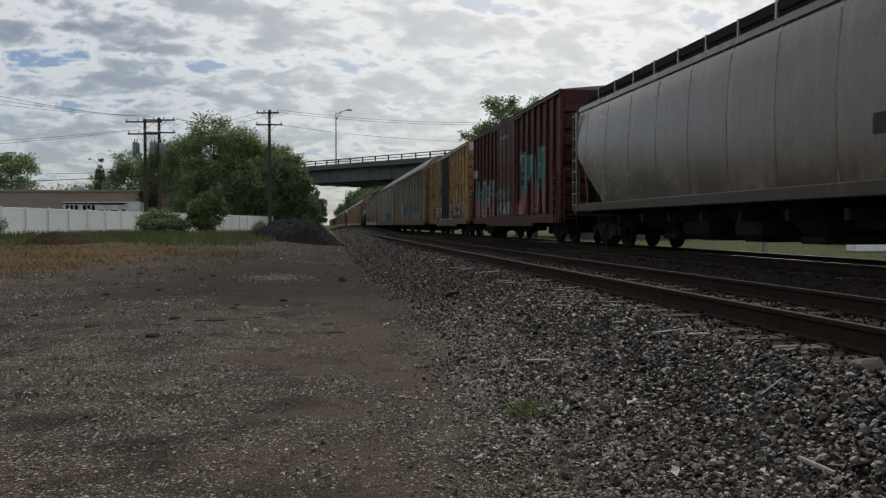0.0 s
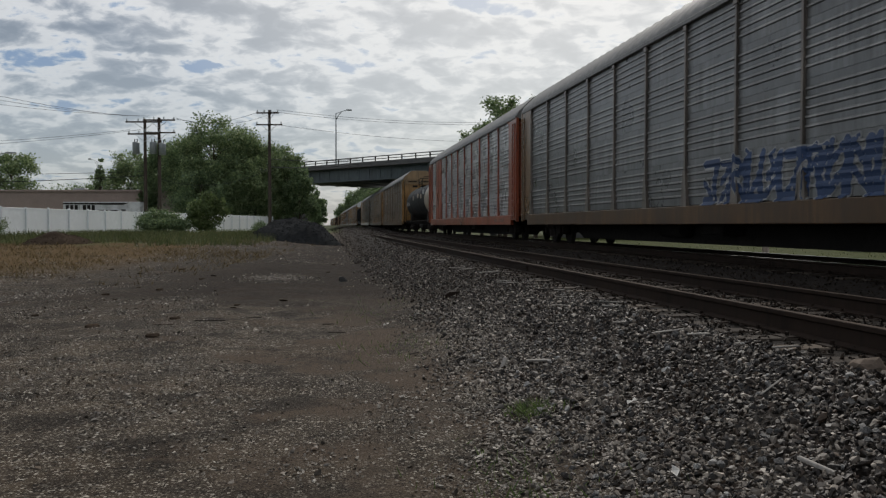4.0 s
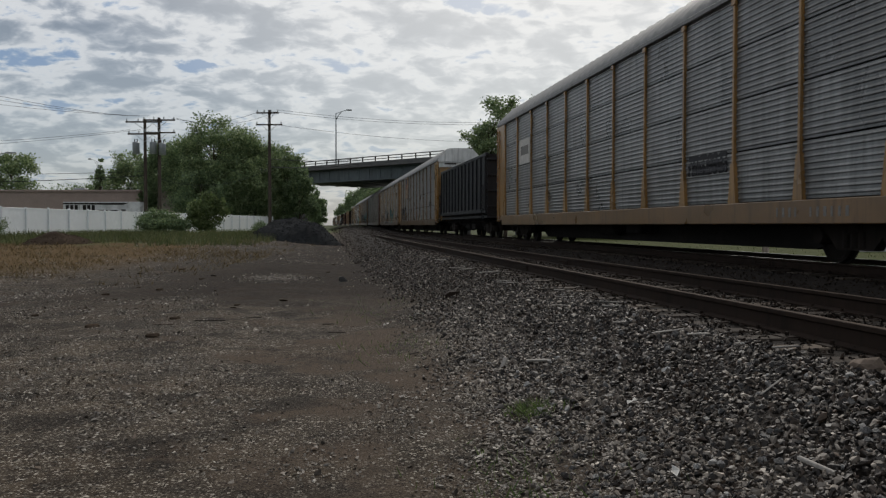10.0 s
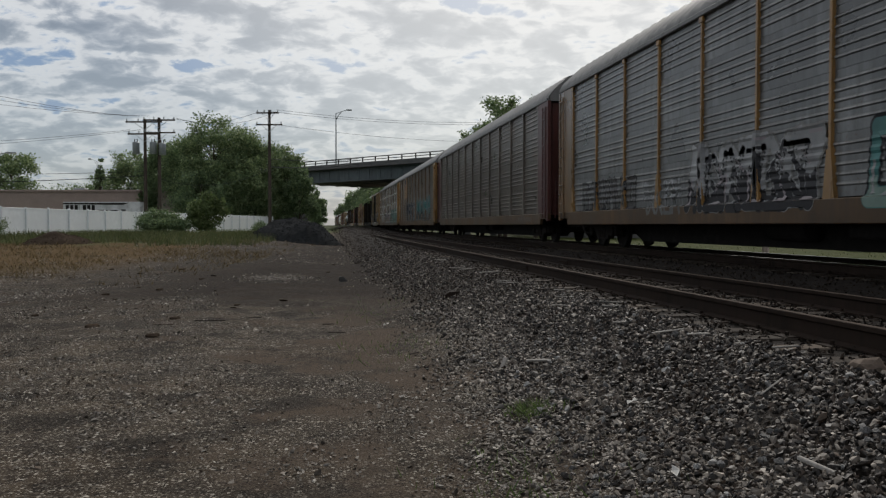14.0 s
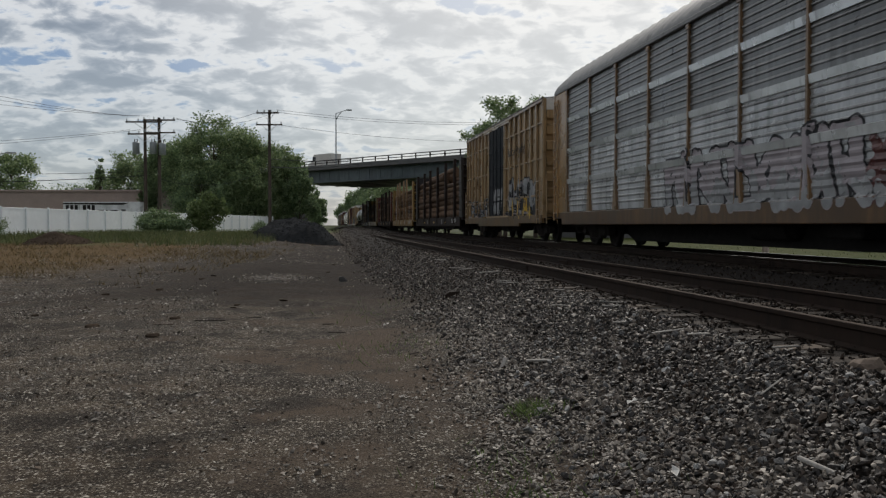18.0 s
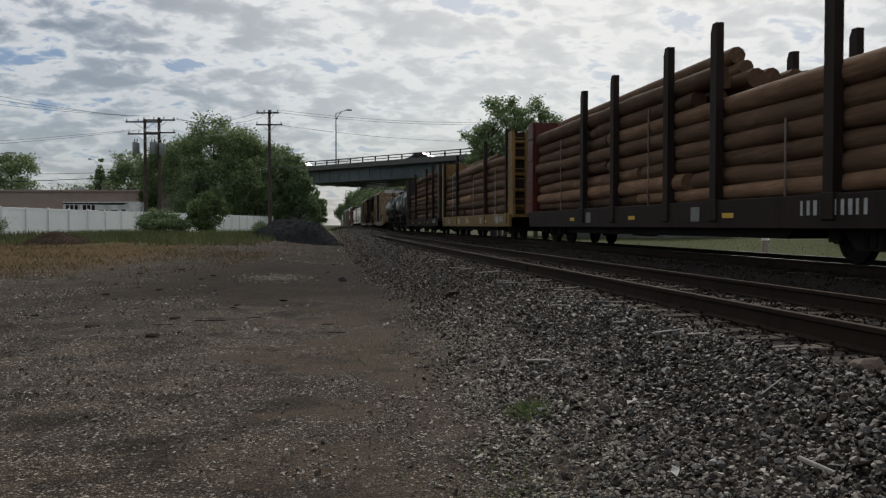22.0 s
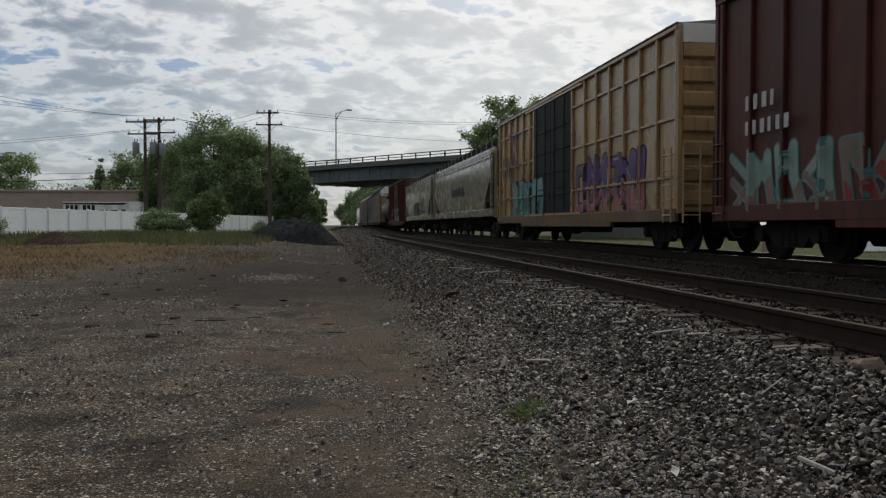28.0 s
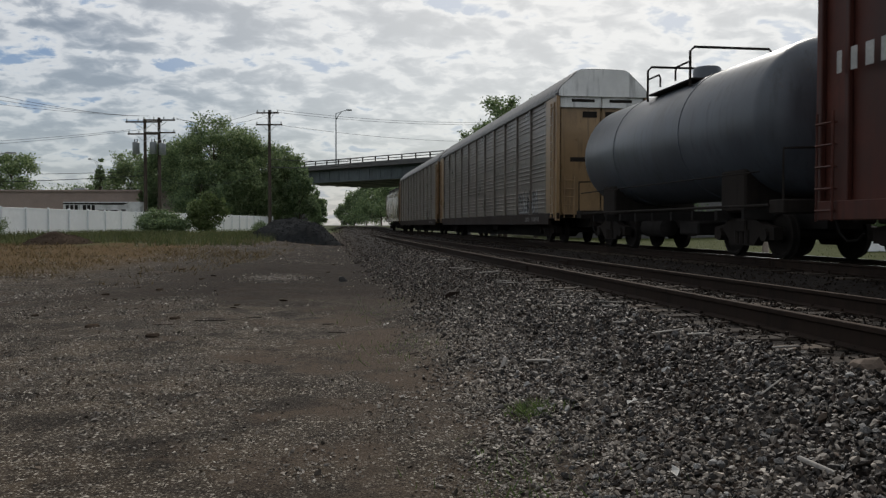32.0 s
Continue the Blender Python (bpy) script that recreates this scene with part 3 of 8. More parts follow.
def scatter(name, xy, size, squash, material, rnd, sink=0.3, flat=1.0, lift=None, small=False):
    tpl = stone_templates(10, rnd, small)
    n = len(xy)
    R = turn_matrices(n, rnd, flat)
    kind = rnd.integers(0, len(tpl), n)
    z = ground_z(xy[:, 0], xy[:, 1]) + size * squash * (1 - sink) if lift is None else lift
    at = np.stack([xy[:, 0], xy[:, 1], z], -1)
    vs, fs, base = [], [], 0
    for k, (T, F) in enumerate(tpl):
        sel = kind == k
        V = np.einsum("nij,kj->nki", R[sel], T * np.array([1, 0.85, squash])) * size[sel][:, None, None] + at[sel][:, None, :]
        m = len(T)
        c = int(sel.sum())
        fs.append((F[None] + (base + np.arange(c) * m)[:, None, None]).reshape(-1, 3))
        vs.append(V.reshape(-1, 3))
        base += c * m
    return raw_mesh(name, np.concatenate(vs), np.concatenate(fs), material)


def rows_of_points(rnd, n, x0, x1, y0, y1, power):
    """Points that thin out with distance up the lot."""
    y = y0 + (y1 - y0) * rnd.random(n) ** power
    return np.stack([rnd.uniform(x0, x1, n), y], -1)


def ballast():
    rnd = np.random.default_rng(11)
    sets = []
    for n, x0, x1, y0, y1, pw in ((56000, 1.35, 3.35, 2.6, 36, 1.9), (6000, 0.6, 1.6, 2.6, 26, 1.6)):
        sets.append(rows_of_points(rnd, n, x0, x1, y0, y1, pw))
    xy = np.concatenate(sets)
    edge = np.array([noise.noise((0.4 * a, 0.9 * q, 2.0)) for a, q in xy])
    toe = 1.42 + 0.15 * smooth_step(3.5, 9, xy[:, 1])
    xy = xy[xy[:, 0] + 0.6 * edge > toe + rnd.uniform(-0.55, 0.6, len(xy))]
    far = rows_of_points(rnd, 9000, 1.2, 8.6, 30, 110, 1.4)
    size = rnd.uniform(0.0105, 0.0245, len(xy)) * np.where(rnd.random(len(xy)) < 0.1, 1.5, 1.0) * (1 + 0.012 * xy[:, 1])
    apron = rows_of_points(rnd, 30000, 0.65, 2.2, 2.6, 13, 1.7)
    apron = apron[apron[:, 0] + 0.28 * rnd.normal(size=len(apron)) > 0.72 + 0.07 * apron[:, 1]]
    tagged(new("ballast", scatter("ballast_apron", apron, rnd.uniform(0.009, 0.022, len(apron)), 0.4, M_STONE_APRON, rnd, 0.3, 0.22)), "flat pale stones spread at the foot of the bank", "ballast", kind="stuff")
    behind = rows_of_points(rnd, 9000, 0.9, 3.3, -9, 2.8, 1.0)
    behind = behind[behind[:, 0] + 0.3 * rnd.normal(size=len(behind)) > 1.15]
    tagged(new("ballast", scatter("ballast_behind", behind, rnd.uniform(0.016, 0.036, len(behind)), 0.6, M_STONE, rnd, 0.3, 0.5, small=True)), "grey crushed stone along the near bank", "ballast", kind="stuff")
    bed = np.concatenate([rows_of_points(rnd, n, x0, x1, y0, y1, pw) for n, x0, x1, y0, y1, pw in ((9000, 3.9, 5.3, 5.0, 45, 1.7), (9000, 5.4, 8.6, 6.0, 50, 1.6), (2500, 3.2, 3.9, 4, 40, 1.7))])
    tagged(new("ballast", scatter("ballast_bed", bed, rnd.uniform(0.014, 0.032, len(bed)) * (1 + 0.01 * bed[:, 1]), 0.6, M_STONE_FAR, rnd, small=True)), "dark dusty crushed stone between the rails", "ballast", kind="stuff")
    up = xy[:, 1] > 10.0 + 4.0 * rnd.random(len(xy))
    ob = tagged(new("ballast", scatter("ballast", xy[~up], size[~up], 0.62, M_STONE, rnd, 0.3, 0.6)), "loose grey crushed stone banked beside the rails", "ballast", kind="stuff")
    tagged(new("ballast", scatter("ballast_up", xy[up], size[up], 0.55, M_STONE_MID, rnd, 0.35, 0.5, small=True)), "dirty brown-grey crushed stone along the siding", "ballast", kind="stuff")
    tagged(new("ballast", scatter("ballast_far", far, rnd.uniform(0.03, 0.055, len(far)), 0.5, M_STONE_FAR, rnd, small=True)), "grey crushed stone along the far track bed", "ballast", kind="stuff")
    meshes = [raw_mesh("stone", T * np.array([1, 0.85, 0.7]), F, M_STONE_ONE) for T, F in stone_templates(8, rnd)]
    pts = rows_of_points(rnd, 300, 1.35, 3.2, 2.7, 8.5, 1.5)
    for i, (x, y) in enumerate(pts):
        s = rnd.uniform(0.02, 0.036)
        o = new("stone", meshes[i % 8])
        o.parent = ob
        o.matrix_basis = pose(x, y, float(ground_z(x, y)) + s * 0.75, *rnd.uniform(-25, 25, 2), rnd.uniform(0, 360)) @ Matrix.Scale(s, 4)


def stone_single():
    m, nt, b = nodes_of("stone_single")
    oi = nt.nodes.new("ShaderNodeObjectInfo")
    cr = nt.nodes.new("ShaderNodeValToRGB")
    els = cr.color_ramp.elements
    els[0].color, els[1].color = (0.05, 0.05, 0.05, 1), (0.42, 0.41, 0.39, 1)
    e = els.new(0.7)
    e.color = (0.14, 0.135, 0.13, 1)
    link(nt, oi.outputs["Random"], cr.inputs[0])
    n1 = noise_tex(nt, coords(nt), 3, 4)
    link(nt, mix(nt, ramp(nt, n1, 0.3, 0.75), cr.outputs[0], (0.6, 0.6, 0.6), "MULTIPLY"), b.inputs["Base Color"])
    b.inputs["Roughness"].default_value = 0.62
    bump(nt, b, n1, 0.4, 0.05)
    return m


M_STONE_ONE = stone_single()
ballast()


def lot_gravel():
    rnd = np.random.default_rng(5)
    xy = rows_of_points(rnd, 150000, -11, 1.75, 2.4, 34, 1.9)
    # stones lie in drifts, with bare packed dirt between, and give out up the lot
    keep = np.array([1.5 * noise.noise((x * 0.55, y * 0.35, 3.1)) + 0.8 * noise.noise((x * 1.7, y * 1.3, 8.0)) for x, y in xy])
    keep = keep - 0.2 * smooth_step(-0.6, 0.3, xy[:, 0]) * smooth_step(1.5, 0.9, xy[:, 0]) + 0.3 * smooth_step(1.2, 1.6, xy[:, 0]) - 0.85 * smooth_step(11, 19, xy[:, 1]) * smooth_step(-5.5, -1.5, xy[:, 0]) - 0.5 * smooth_step(19, 27, xy[:, 1]) > rnd.uniform(-0.3, 0.55, len(xy))
    xy = xy[keep]
    far = np.concatenate([rows_of_points(rnd, 4000, -9, 1.6, 30, 52, 1.2), rows_of_points(rnd, 9000, -11, 1.6, -9, 2.6, 1.0)])
    px, py = spot(-4.5, 22.4)
    patch = np.stack([rnd.normal(px, 0.45, 2200), rnd.normal(py, 0.7, 2200)], -1)
    xy = np.concatenate([xy, far, patch])
    size = rnd.uniform(0.005, 0.0145, len(xy)) * np.where(rnd.random(len(xy)) < 0.07, 1.8, 1.0) * (1 + 0.03 * xy[:, 1])
    tagged(new("gravel", scatter("gravel", xy, size * 1.12, 0.36, M_GRAVEL, rnd, 0.2, 0.2, small=True)), "pale gravel strewn over packed dirt", "gravel", kind="stuff")


lot_gravel()

RAIL_PROFILE = [(-0.075, 0), (0.075, 0), (0.075, 0.012), (0.012, 0.03), (0.010, 0.13), (0.036, 0.145), (0.036, 0.178), (-0.036, 0.178), (-0.036, 0.145), (-0.010, 0.13), (-0.012, 0.03), (-0.075, 0.012)]
NEAR_X, TRAIN_X = 4.585, 9.45
NEAR_TOP, TRAIN_TOP = 0.72, 0.79


def track(label, x, top, polished, ties_part, y_far):
    tr = thing("railway_track", label, "railway track", "tracks", kind="structure")
    for sx in (-0.755, 0.755):
        g = Geo().along_y([(x + sx + a, top - 0.182 + c) for a, c in RAIL_PROFILE], -40, 460)
        rail = part("rail", g, M_RAIL, tr)
        part("running_surface", Geo().box(x + sx - 0.03, x + sx + 0.03, -40, 460, top - 0.0035, top), polished, rail)
        for y in np.arange(3.5, 70, 11.9):
            y = y + (2.4 if sx > 0 else 0)
            j = Geo().box(x + sx - 0.034, x + sx - 0.014, y - 0.3, y + 0.3, top - 0.155, top - 0.05, 0.006)
            j.box(x + sx + 0.014, x + sx + 0.034, y - 0.3, y + 0.3, top - 0.155, top - 0.05, 0.006)
            for k in range(4):
                j.rod((x + sx - 0.05, y - 0.22 + 0.146 * k, top - 0.1), (x + sx + 0.05, y - 0.22 + 0.146 * k, top - 0.1), 0.014)
            part("joint_bar", j, M_RAIL, rail)
    g = Geo().box(-1.3, 1.3, -0.115, 0.115, -0.2, 0, 0.012)
    tie_mesh = g.mesh("tie", M_TIE)
    plate = Geo().box(-0.18, 0.18, -0.1, 0.1, 0, 0.014)
    for sx in (-0.11, 0.11):
        plate.box(sx - 0.012, sx + 0.012, -0.02, 0.0, 0.014, 0.045)
    plate_mesh = plate.mesh("tie_plate", M_RAIL)
    rnd = random.Random(3)
    far = Geo()
    y, i = 3.0, 0
    while y < y_far:
        if i < ties_part:
            t = new("tie", tie_mesh)
            t.parent = tr
            t.matrix_basis = pose(x + rnd.uniform(-0.06, 0.06), y, top - 0.182 - rnd.uniform(0.0, 0.012), 0, 0, rnd.uniform(-1.5, 1.5))
            for sx in (-0.755, 0.755):
                p = new("tie_plate", plate_mesh)
                p.parent = t
                p.location = (sx, 0, -0.005)
        else:
            far.box(x - 1.3, x + 1.3, y - 0.115, y + 0.115, top - 0.38, top - 0.19)
        y += 0.53 + rnd.uniform(-0.02, 0.02)
        i += 1
    tagged(part("tie", far, M_TIE, tr), kind="stuff")


track("rusty siding rails on weathered wooden ties in ballast", NEAR_X, NEAR_TOP, M_RAILTOP_DULL, 60, 240)
track("main line with polished rail heads under the train", TRAIN_X, TRAIN_TOP, M_RAILTOP, 24, 240)


def heap(name, label, a, d, rx, ry, h, material, rnd_seed, stones, size):
    x, y = spot(a, d)
    rnd = np.random.default_rng(rnd_seed)
    n = 34
    u = np.linspace(-1, 1, n)
    U, W = np.meshgrid(u, u)
    r = np.sqrt(U * U + W * W)
    bumps = np.array([[noise.noise((p * 2.2 + rnd_seed, q * 2.2, 1.0)) * 0.12 + noise.noise((p * 6, q * 6, rnd_seed)) * 0.05 for p in u] for q in u])
    prof = np.clip(1 - r ** 1.7, 0, 1)
    H = h * np.clip(prof * (1 + bumps * 1.6) + bumps * 0.25 * (prof > 0), -0.15, 2) - 0.12
    X, Y = x + U * rx, y + W * ry
    Z = ground_z(X, Y) + H
    V = np.stack([X, Y, Z], -1).reshape(-1, 3)
    i = (np.arange(n - 1)[:, None] * n + np.arange(n - 1)[None]).ravel()
    me = raw_mesh(name, V, np.stack([i, i + 1, i + n + 1, i + n], -1), material)
    me.shade_smooth()
    ob = tagged(new(name, me), label, "heap")
    k = rnd.uniform(-1, 1, (stones, 2))
    k = k[np.hypot(k[:, 0], k[:, 1]) < 1.05]
    gi = np.clip(((k + 1) / 2 * (n - 1)).round().astype(int), 0, n - 1)
    zz = Z[gi[:, 1], gi[:, 0]]
    xy = np.stack([x + k[:, 0] * rx, y + k[:, 1] * ry], -1)
    s = rnd.uniform(size * 0.5, size, len(xy))
    st = new("lump", scatter("lump", xy, s, 0.7, material, rnd, lift=np.maximum(zz, ground_z(xy[:, 0], xy[:, 1])) + s * 0.2))
    st.parent = ob
    tagged(st, kind="stuff")
    return ob


M_SOIL = plain("dry_soil", (0.078, 0.058, 0.043), 1.0, 0.5, 6.0, bumpy=0.5, dist=0.04, spec=0.02)
heap("cinder_mound", "dark mound of cinder ballast beside the siding", -9.3, 51.0, 2.75, 3.4, 1.42, M_PILE, 4, 2600, 0.05)
heap("cinder_mound", "dark mound of cinders run together with a larger one", -7.95, 49.5, 2.0, 2.4, 1.32, M_PILE, 8, 1400, 0.045)
heap("dirt_mound", "weathered brown dirt mound in the grass by the fence", -18.8, 40.5, 1.9, 1.6, 0.62, M_SOIL, 6, 1000, 0.04)


# ---------------------------------------------------------------- plants
def blades(name, label, pts, h0, h1, width, seed, lean=0.35, material=None):
    rnd = np.random.default_rng(seed)
    n = len(pts)
    z = ground_z(pts[:, 0], pts[:, 1])
    ang = rnd.uniform(0, 2 * np.pi, n)
    h = rnd.uniform(h0, h1, n)
    w = width * rnd.uniform(0.6, 1.3, n)
    base = np.stack([pts[:, 0], pts[:, 1], z - 0.02], -1)
    side = np.stack([np.cos(ang), np.sin(ang), 0 * ang], -1) * w[:, None]
    tip = base + np.stack([rnd.normal(0, lean, n) * h, rnd.normal(0, lean, n) * h, h], -1)
    V = np.stack([base - side, base + side, tip], 1).reshape(-1, 3)
    me = raw_mesh(name, V, np.arange(3 * n).reshape(-1, 3), material or M_GRASS)
    return tagged(new(name, me), label, "grass", kind="stuff")


def grass_fields():
    rnd = np.random.default_rng(21)
    a = rnd.uniform(-31, -9.5, 26000)
    d = 35 + 27 * rnd.random(26000) ** 0.8
    ok = np.array([noise.noise((p * 0.2, q * 0.3, 0.4)) for p, q in zip(a, d)]) + (d - 40) * 0.08 > rnd.uniform(-0.3, 0.3, len(a))
    a, d = a[ok], d[ok]
    x = d * math.sin(TURN) + a * math.cos(TURN)
    y = d * math.cos(TURN) - a * math.sin(TURN)
    blades("grass", "rough green grass and weeds along the fence", np.stack([x, y], -1), 0.12, 0.5, 0.022, 1)
    a = rnd.uniform(-26, -7, 34000)
    d = rnd.uniform(20, 48, 34000)
    ok = np.array([noise.noise((p * 0.3, q * 0.4, 5.4)) + 0.5 * noise.noise((p * 1.1, q * 1.3, 1.0)) for p, q in zip(a, d)]) - np.abs(d - 34) * 0.05 > rnd.uniform(-0.6, 0.3, len(a))
    a, d = a[ok], d[ok]
    blades("dry_grass", "dry brown grass tufts on the dirt", np.stack([d * math.sin(TURN) + a * math.cos(TURN), d * math.cos(TURN) - a * math.sin(TURN)], -1), 0.05, 0.2, 0.018, 4, 0.7, M_DRYGRASS)
    x = rnd.uniform(13.2, 46, 14000)
    y = rnd.uniform(4, 90, 14000)
    blades("grass", "mown grass verge beyond the main line", np.stack([x, y], -1), 0.05, 0.14, 0.02, 2)
    pts = np.concatenate([np.stack([rnd.normal(cx, sx, n), rnd.normal(cy, sy, n)], -1) for cx, cy, sx, sy, n in
                          ((1.5, 5.9, 0.06, 0.09, 260), (1.6, 5.75, 0.09, 0.08, 70), (1.1, 4.4, 0.25, 0.4, 160), (0.75, 9.5, 0.3, 0.6, 120), (0.9, 14, 0.4, 1.2, 140))])
    blades("weeds", "small green weeds at the edge of the ballast", pts, 0.04, 0.11, 0.007, 3, 0.6, M_WEED)


grass_fields()


def tree(name, label, a, d, height, width, seed, leaves, leaf, material, trunk_h=0.25, shape=1.0, lean=0.0, clumps=70, gap=0.75, base_z=None, stems=1):
    """Tapered trunk with limbs, and a crown of leaf clumps with gaps."""
    rnd = np.random.default_rng(seed)
    x, y = spot(a, d)
    z0 = float(ground_z(x, y)) if base_z is None else base_z
    t = thing(name, label, "bush" if "bush" in name else "tree", m=pose(x, y, z0))
    g = Geo()
    cz = height * (1 + trunk_h) / 2
    rz = height * (1 - trunk_h) / 2
    c = []
    while len(c) < clumps:
        p = rnd.uniform(-1, 1, 3)
        r = np.linalg.norm(p)
        if r > 1 or r < 0.45:
            continue
        taper = 1.0 if shape >= 1 else (1 - (p[2] + 1) / 2 * (1 - shape))
        c.append((p[0] * width / 2 * taper, p[1] * width / 2 * taper, cz + p[2] * rz))
    c = np.array(c)
    for s in range(stems):
        off = rnd.uniform(-0.3, 0.3, 2) * (stems > 1) * width * 0.4
        top = Vector((off[0] * 2, off[1] * 2, height * 0.82))
        r0 = max(0.04, height * 0.016)
        pts = [Vector((off[0] * 0.3, off[1] * 0.3, -0.15)), Vector((off[0] * 0.8, off[1] * 0.8, height * 0.35)), top]
        g.rod(pts[0], pts[1], r0, 8, r0 * 0.7)
        g.rod(pts[1], pts[2], r0 * 0.7, 7, r0 * 0.2)
        for k in rnd.choice(len(c), min(len(c), 24), replace=False):
            e = Vector(c[k])
            f = min(0.95, max(0.2, (e.z - height * 0.15) / (height * 0.9)))
            st = pts[0].lerp(pts[1], f / 0.43) if f < 0.43 else pts[1].lerp(top, (f - 0.43) / 0.57)
            md = st.lerp(e, 0.5) + Vector((0, 0, height * 0.02))
            g.rod(st, md, r0 * 0.3, 5, r0 * 0.2)
            g.rod(md, e, r0 * 0.2, 5, r0 * 0.06)
    part("trunk", g, M_BARK, t, smooth=60)
    k = rnd.integers(0, len(c), leaves)
    spread_r = width / (clumps ** (1 / 3)) * 0.5 * gap
    pos = c[k] + np.clip(rnd.normal(0, 1, (leaves, 3)), -1.35, 1.35) * spread_r * np.array([1, 1, 0.75]) * rnd.uniform(0.4, 1.1, (leaves, 1))
    pos = pos[pos[:, 2] > 0.02 * height]
    n = len(pos)
    R = turn_matrices(n, rnd)
    s = leaf * rnd.uniform(0.6, 1.3, (n, 1, 1))
    quad = np.array([[-0.5, 0, 0], [0, -0.32, 0.05], [0.5, 0, 0], [0, 0.32, 0.05]])
    V = np.einsum("nij,kj->nki", R, quad) * s + pos[:, None, :]
    part("crown", raw_mesh("crown", V.reshape(-1, 3), np.arange(4 * n).reshape(-1, 4), material), None, t)
    return t


tree("tree", "broad green deciduous tree behind the fence", -34.4, 106, 11.2, 8.0, 31, 22000, 0.3, M_LEAF_DARK, 0.1, 1.0, clumps=120, gap=0.9)
tree("tree", "large full green deciduous tree beside the building", -28.6, 104, 14.0, 11.6, 32, 42000, 0.3, M_LEAF, 0.08, 1.0, clumps=190, gap=0.95)
tree("tree", "rounded green tree near the bridge abutment", -24.4, 108, 12.0, 8.6, 33, 24000, 0.3, M_LEAF, 0.06, 0.85, clumps=120, gap=1.0)
tree("tree", "dark pointed tree near the bridge abutment", -21.0, 112, 11.4, 6.6, 34, 15000, 0.3, M_LEAF, 0.05, 0.6, clumps=80, gap=0.95)
tree("tree", "low dark tree at the bridge abutment", -18.6, 108, 8.4, 5.2, 35, 10000, 0.3, M_LEAF_DARK, 0.05, 0.6, clumps=45)
tree("tree", "dark green tree behind the fence corner", -28.5, 98, 7.0, 7.5, 36, 9000, 0.3, M_LEAF_DARK, 0.04, 0.8, clumps=45)
tree("tree", "dark green understorey tree behind the fence", -26.2, 106.5, 6.6, 6.0, 37, 8000, 0.3, M_LEAF_DARK, 0.04, 0.8, clumps=45)
tree("tree", "green tree behind the flat-roofed building", -48.0, 128, 12.0, 8.0, 38, 9000, 0.36, M_LEAF, 0.2, 0.9, clumps=45)
tree("tree", "green tree rising behind the building roof", -41.5, 124, 12.4, 8.5, 39, 9000, 0.36, M_LEAF, 0.2, 0.9, clumps=45)
tree("conifer", "slender dark conifer behind the building", -50.2, 122, 10.8, 2.2, 40, 3500, 0.3, M_LEAF_DARK, 0.1, 0.3, clumps=40)
tree("tree", "feathery green tree beyond the building", -68.5, 132, 12.6, 9.0, 41, 8000, 0.36, M_LEAF, 0.25, 0.9, clumps=36, gap=0.65)
tree("tree", "small tree far beyond the building", -62.0, 150, 9.6, 8.0, 42, 3500, 0.4, M_LEAF_DARK, 0.2, 0.9, clumps=30)
tree("tree", "low tree far behind the building", -74.0, 165, 9.0, 13.0, 43, 4000, 0.42, M_LEAF_DARK, 0.15, 0.9, clumps=36)
tree("tree", "small green tree beyond the underpass", -28.8, 190, 8.4, 4.6, 44, 5000, 0.45, M_LEAF_DARK, 0.05, 0.9, clumps=36)
tree("tree", "tall dark trees far along the main line", -64.6, 556.5, 15, 16, 451, 7000, 1.03, M_LEAF_DARK, 0.03, 0.85, clumps=44)
tree("tree", "tall dark trees far along the main line", -47.6, 447.8, 18.5, 15, 452, 7000, 0.88, M_LEAF_DARK, 0.03, 0.85, clumps=44)
tree("tree", "tall dark trees past the bridge by the main line", -32.1, 349.0, 19, 16, 453, 7000, 0.74, M_LEAF_DARK, 0.03, 0.85, clumps=44)
tree("tree", "tall dark trees past the bridge by the main line", -20.0, 270.0, 17, 15, 454, 7000, 0.63, M_LEAF_DARK, 0.03, 0.85, clumps=44)
tree("tree", "dark trees past the bridge by the main line", -10.0, 205.7, 14, 13, 455, 7000, 0.54, M_LEAF_DARK, 0.03, 0.85, clumps=44)
tree("tree", "dark trees past the bridge by the main line", -2.2, 166.4, 12, 13, 456, 7000, 0.48, M_LEAF_DARK, 0.03, 0.85, clumps=44)
tree("tree", "low dark woods at the far end of the line", -146.7, 888.1, 11, 42, 457, 7000, 1.51, M_LEAF_DARK, 0.03, 0.85, clumps=44)
tree("tree", "open-crowned tall tree beyond the main line", 6.4, 89, 15.2, 6.6, 48, 13500, 0.26, M_LEAF, 0.25, 1.0, clumps=80, gap=0.74, stems=2)
tree("tree", "tall sparse-leaved tree beyond the main line", 9.9, 90, 15.8, 6.4, 49, 12500, 0.26, M_LEAF, 0.25, 1.0, clumps=90, gap=0.74, stems=2)
tree("tree", "lower spreading tree beside the taller ones", 4.2, 90, 12.6, 5.4, 50, 10000, 0.26, M_LEAF, 0.2, 1.0, clumps=60, gap=0.76)
tree("bush", "dense green bush against the white fence", -20.1, 60, 1.75, 3.6, 51, 9000, 0.14, M_LEAF_DARK, 0.02, 0.9, clumps=50)
tree("bush", "tall leafy green bush against the white fence", -17.3, 61, 3.05, 2.9, 52, 9000, 0.16, M_LEAF_BUSH, 0.02, 0.75, clumps=46)
tree("bush", "small green bush at the end of the fence", -13.2, 60, 0.95, 1.3, 53, 1500, 0.1, M_LEAF_DARK, 0.02, 0.9, clumps=20)
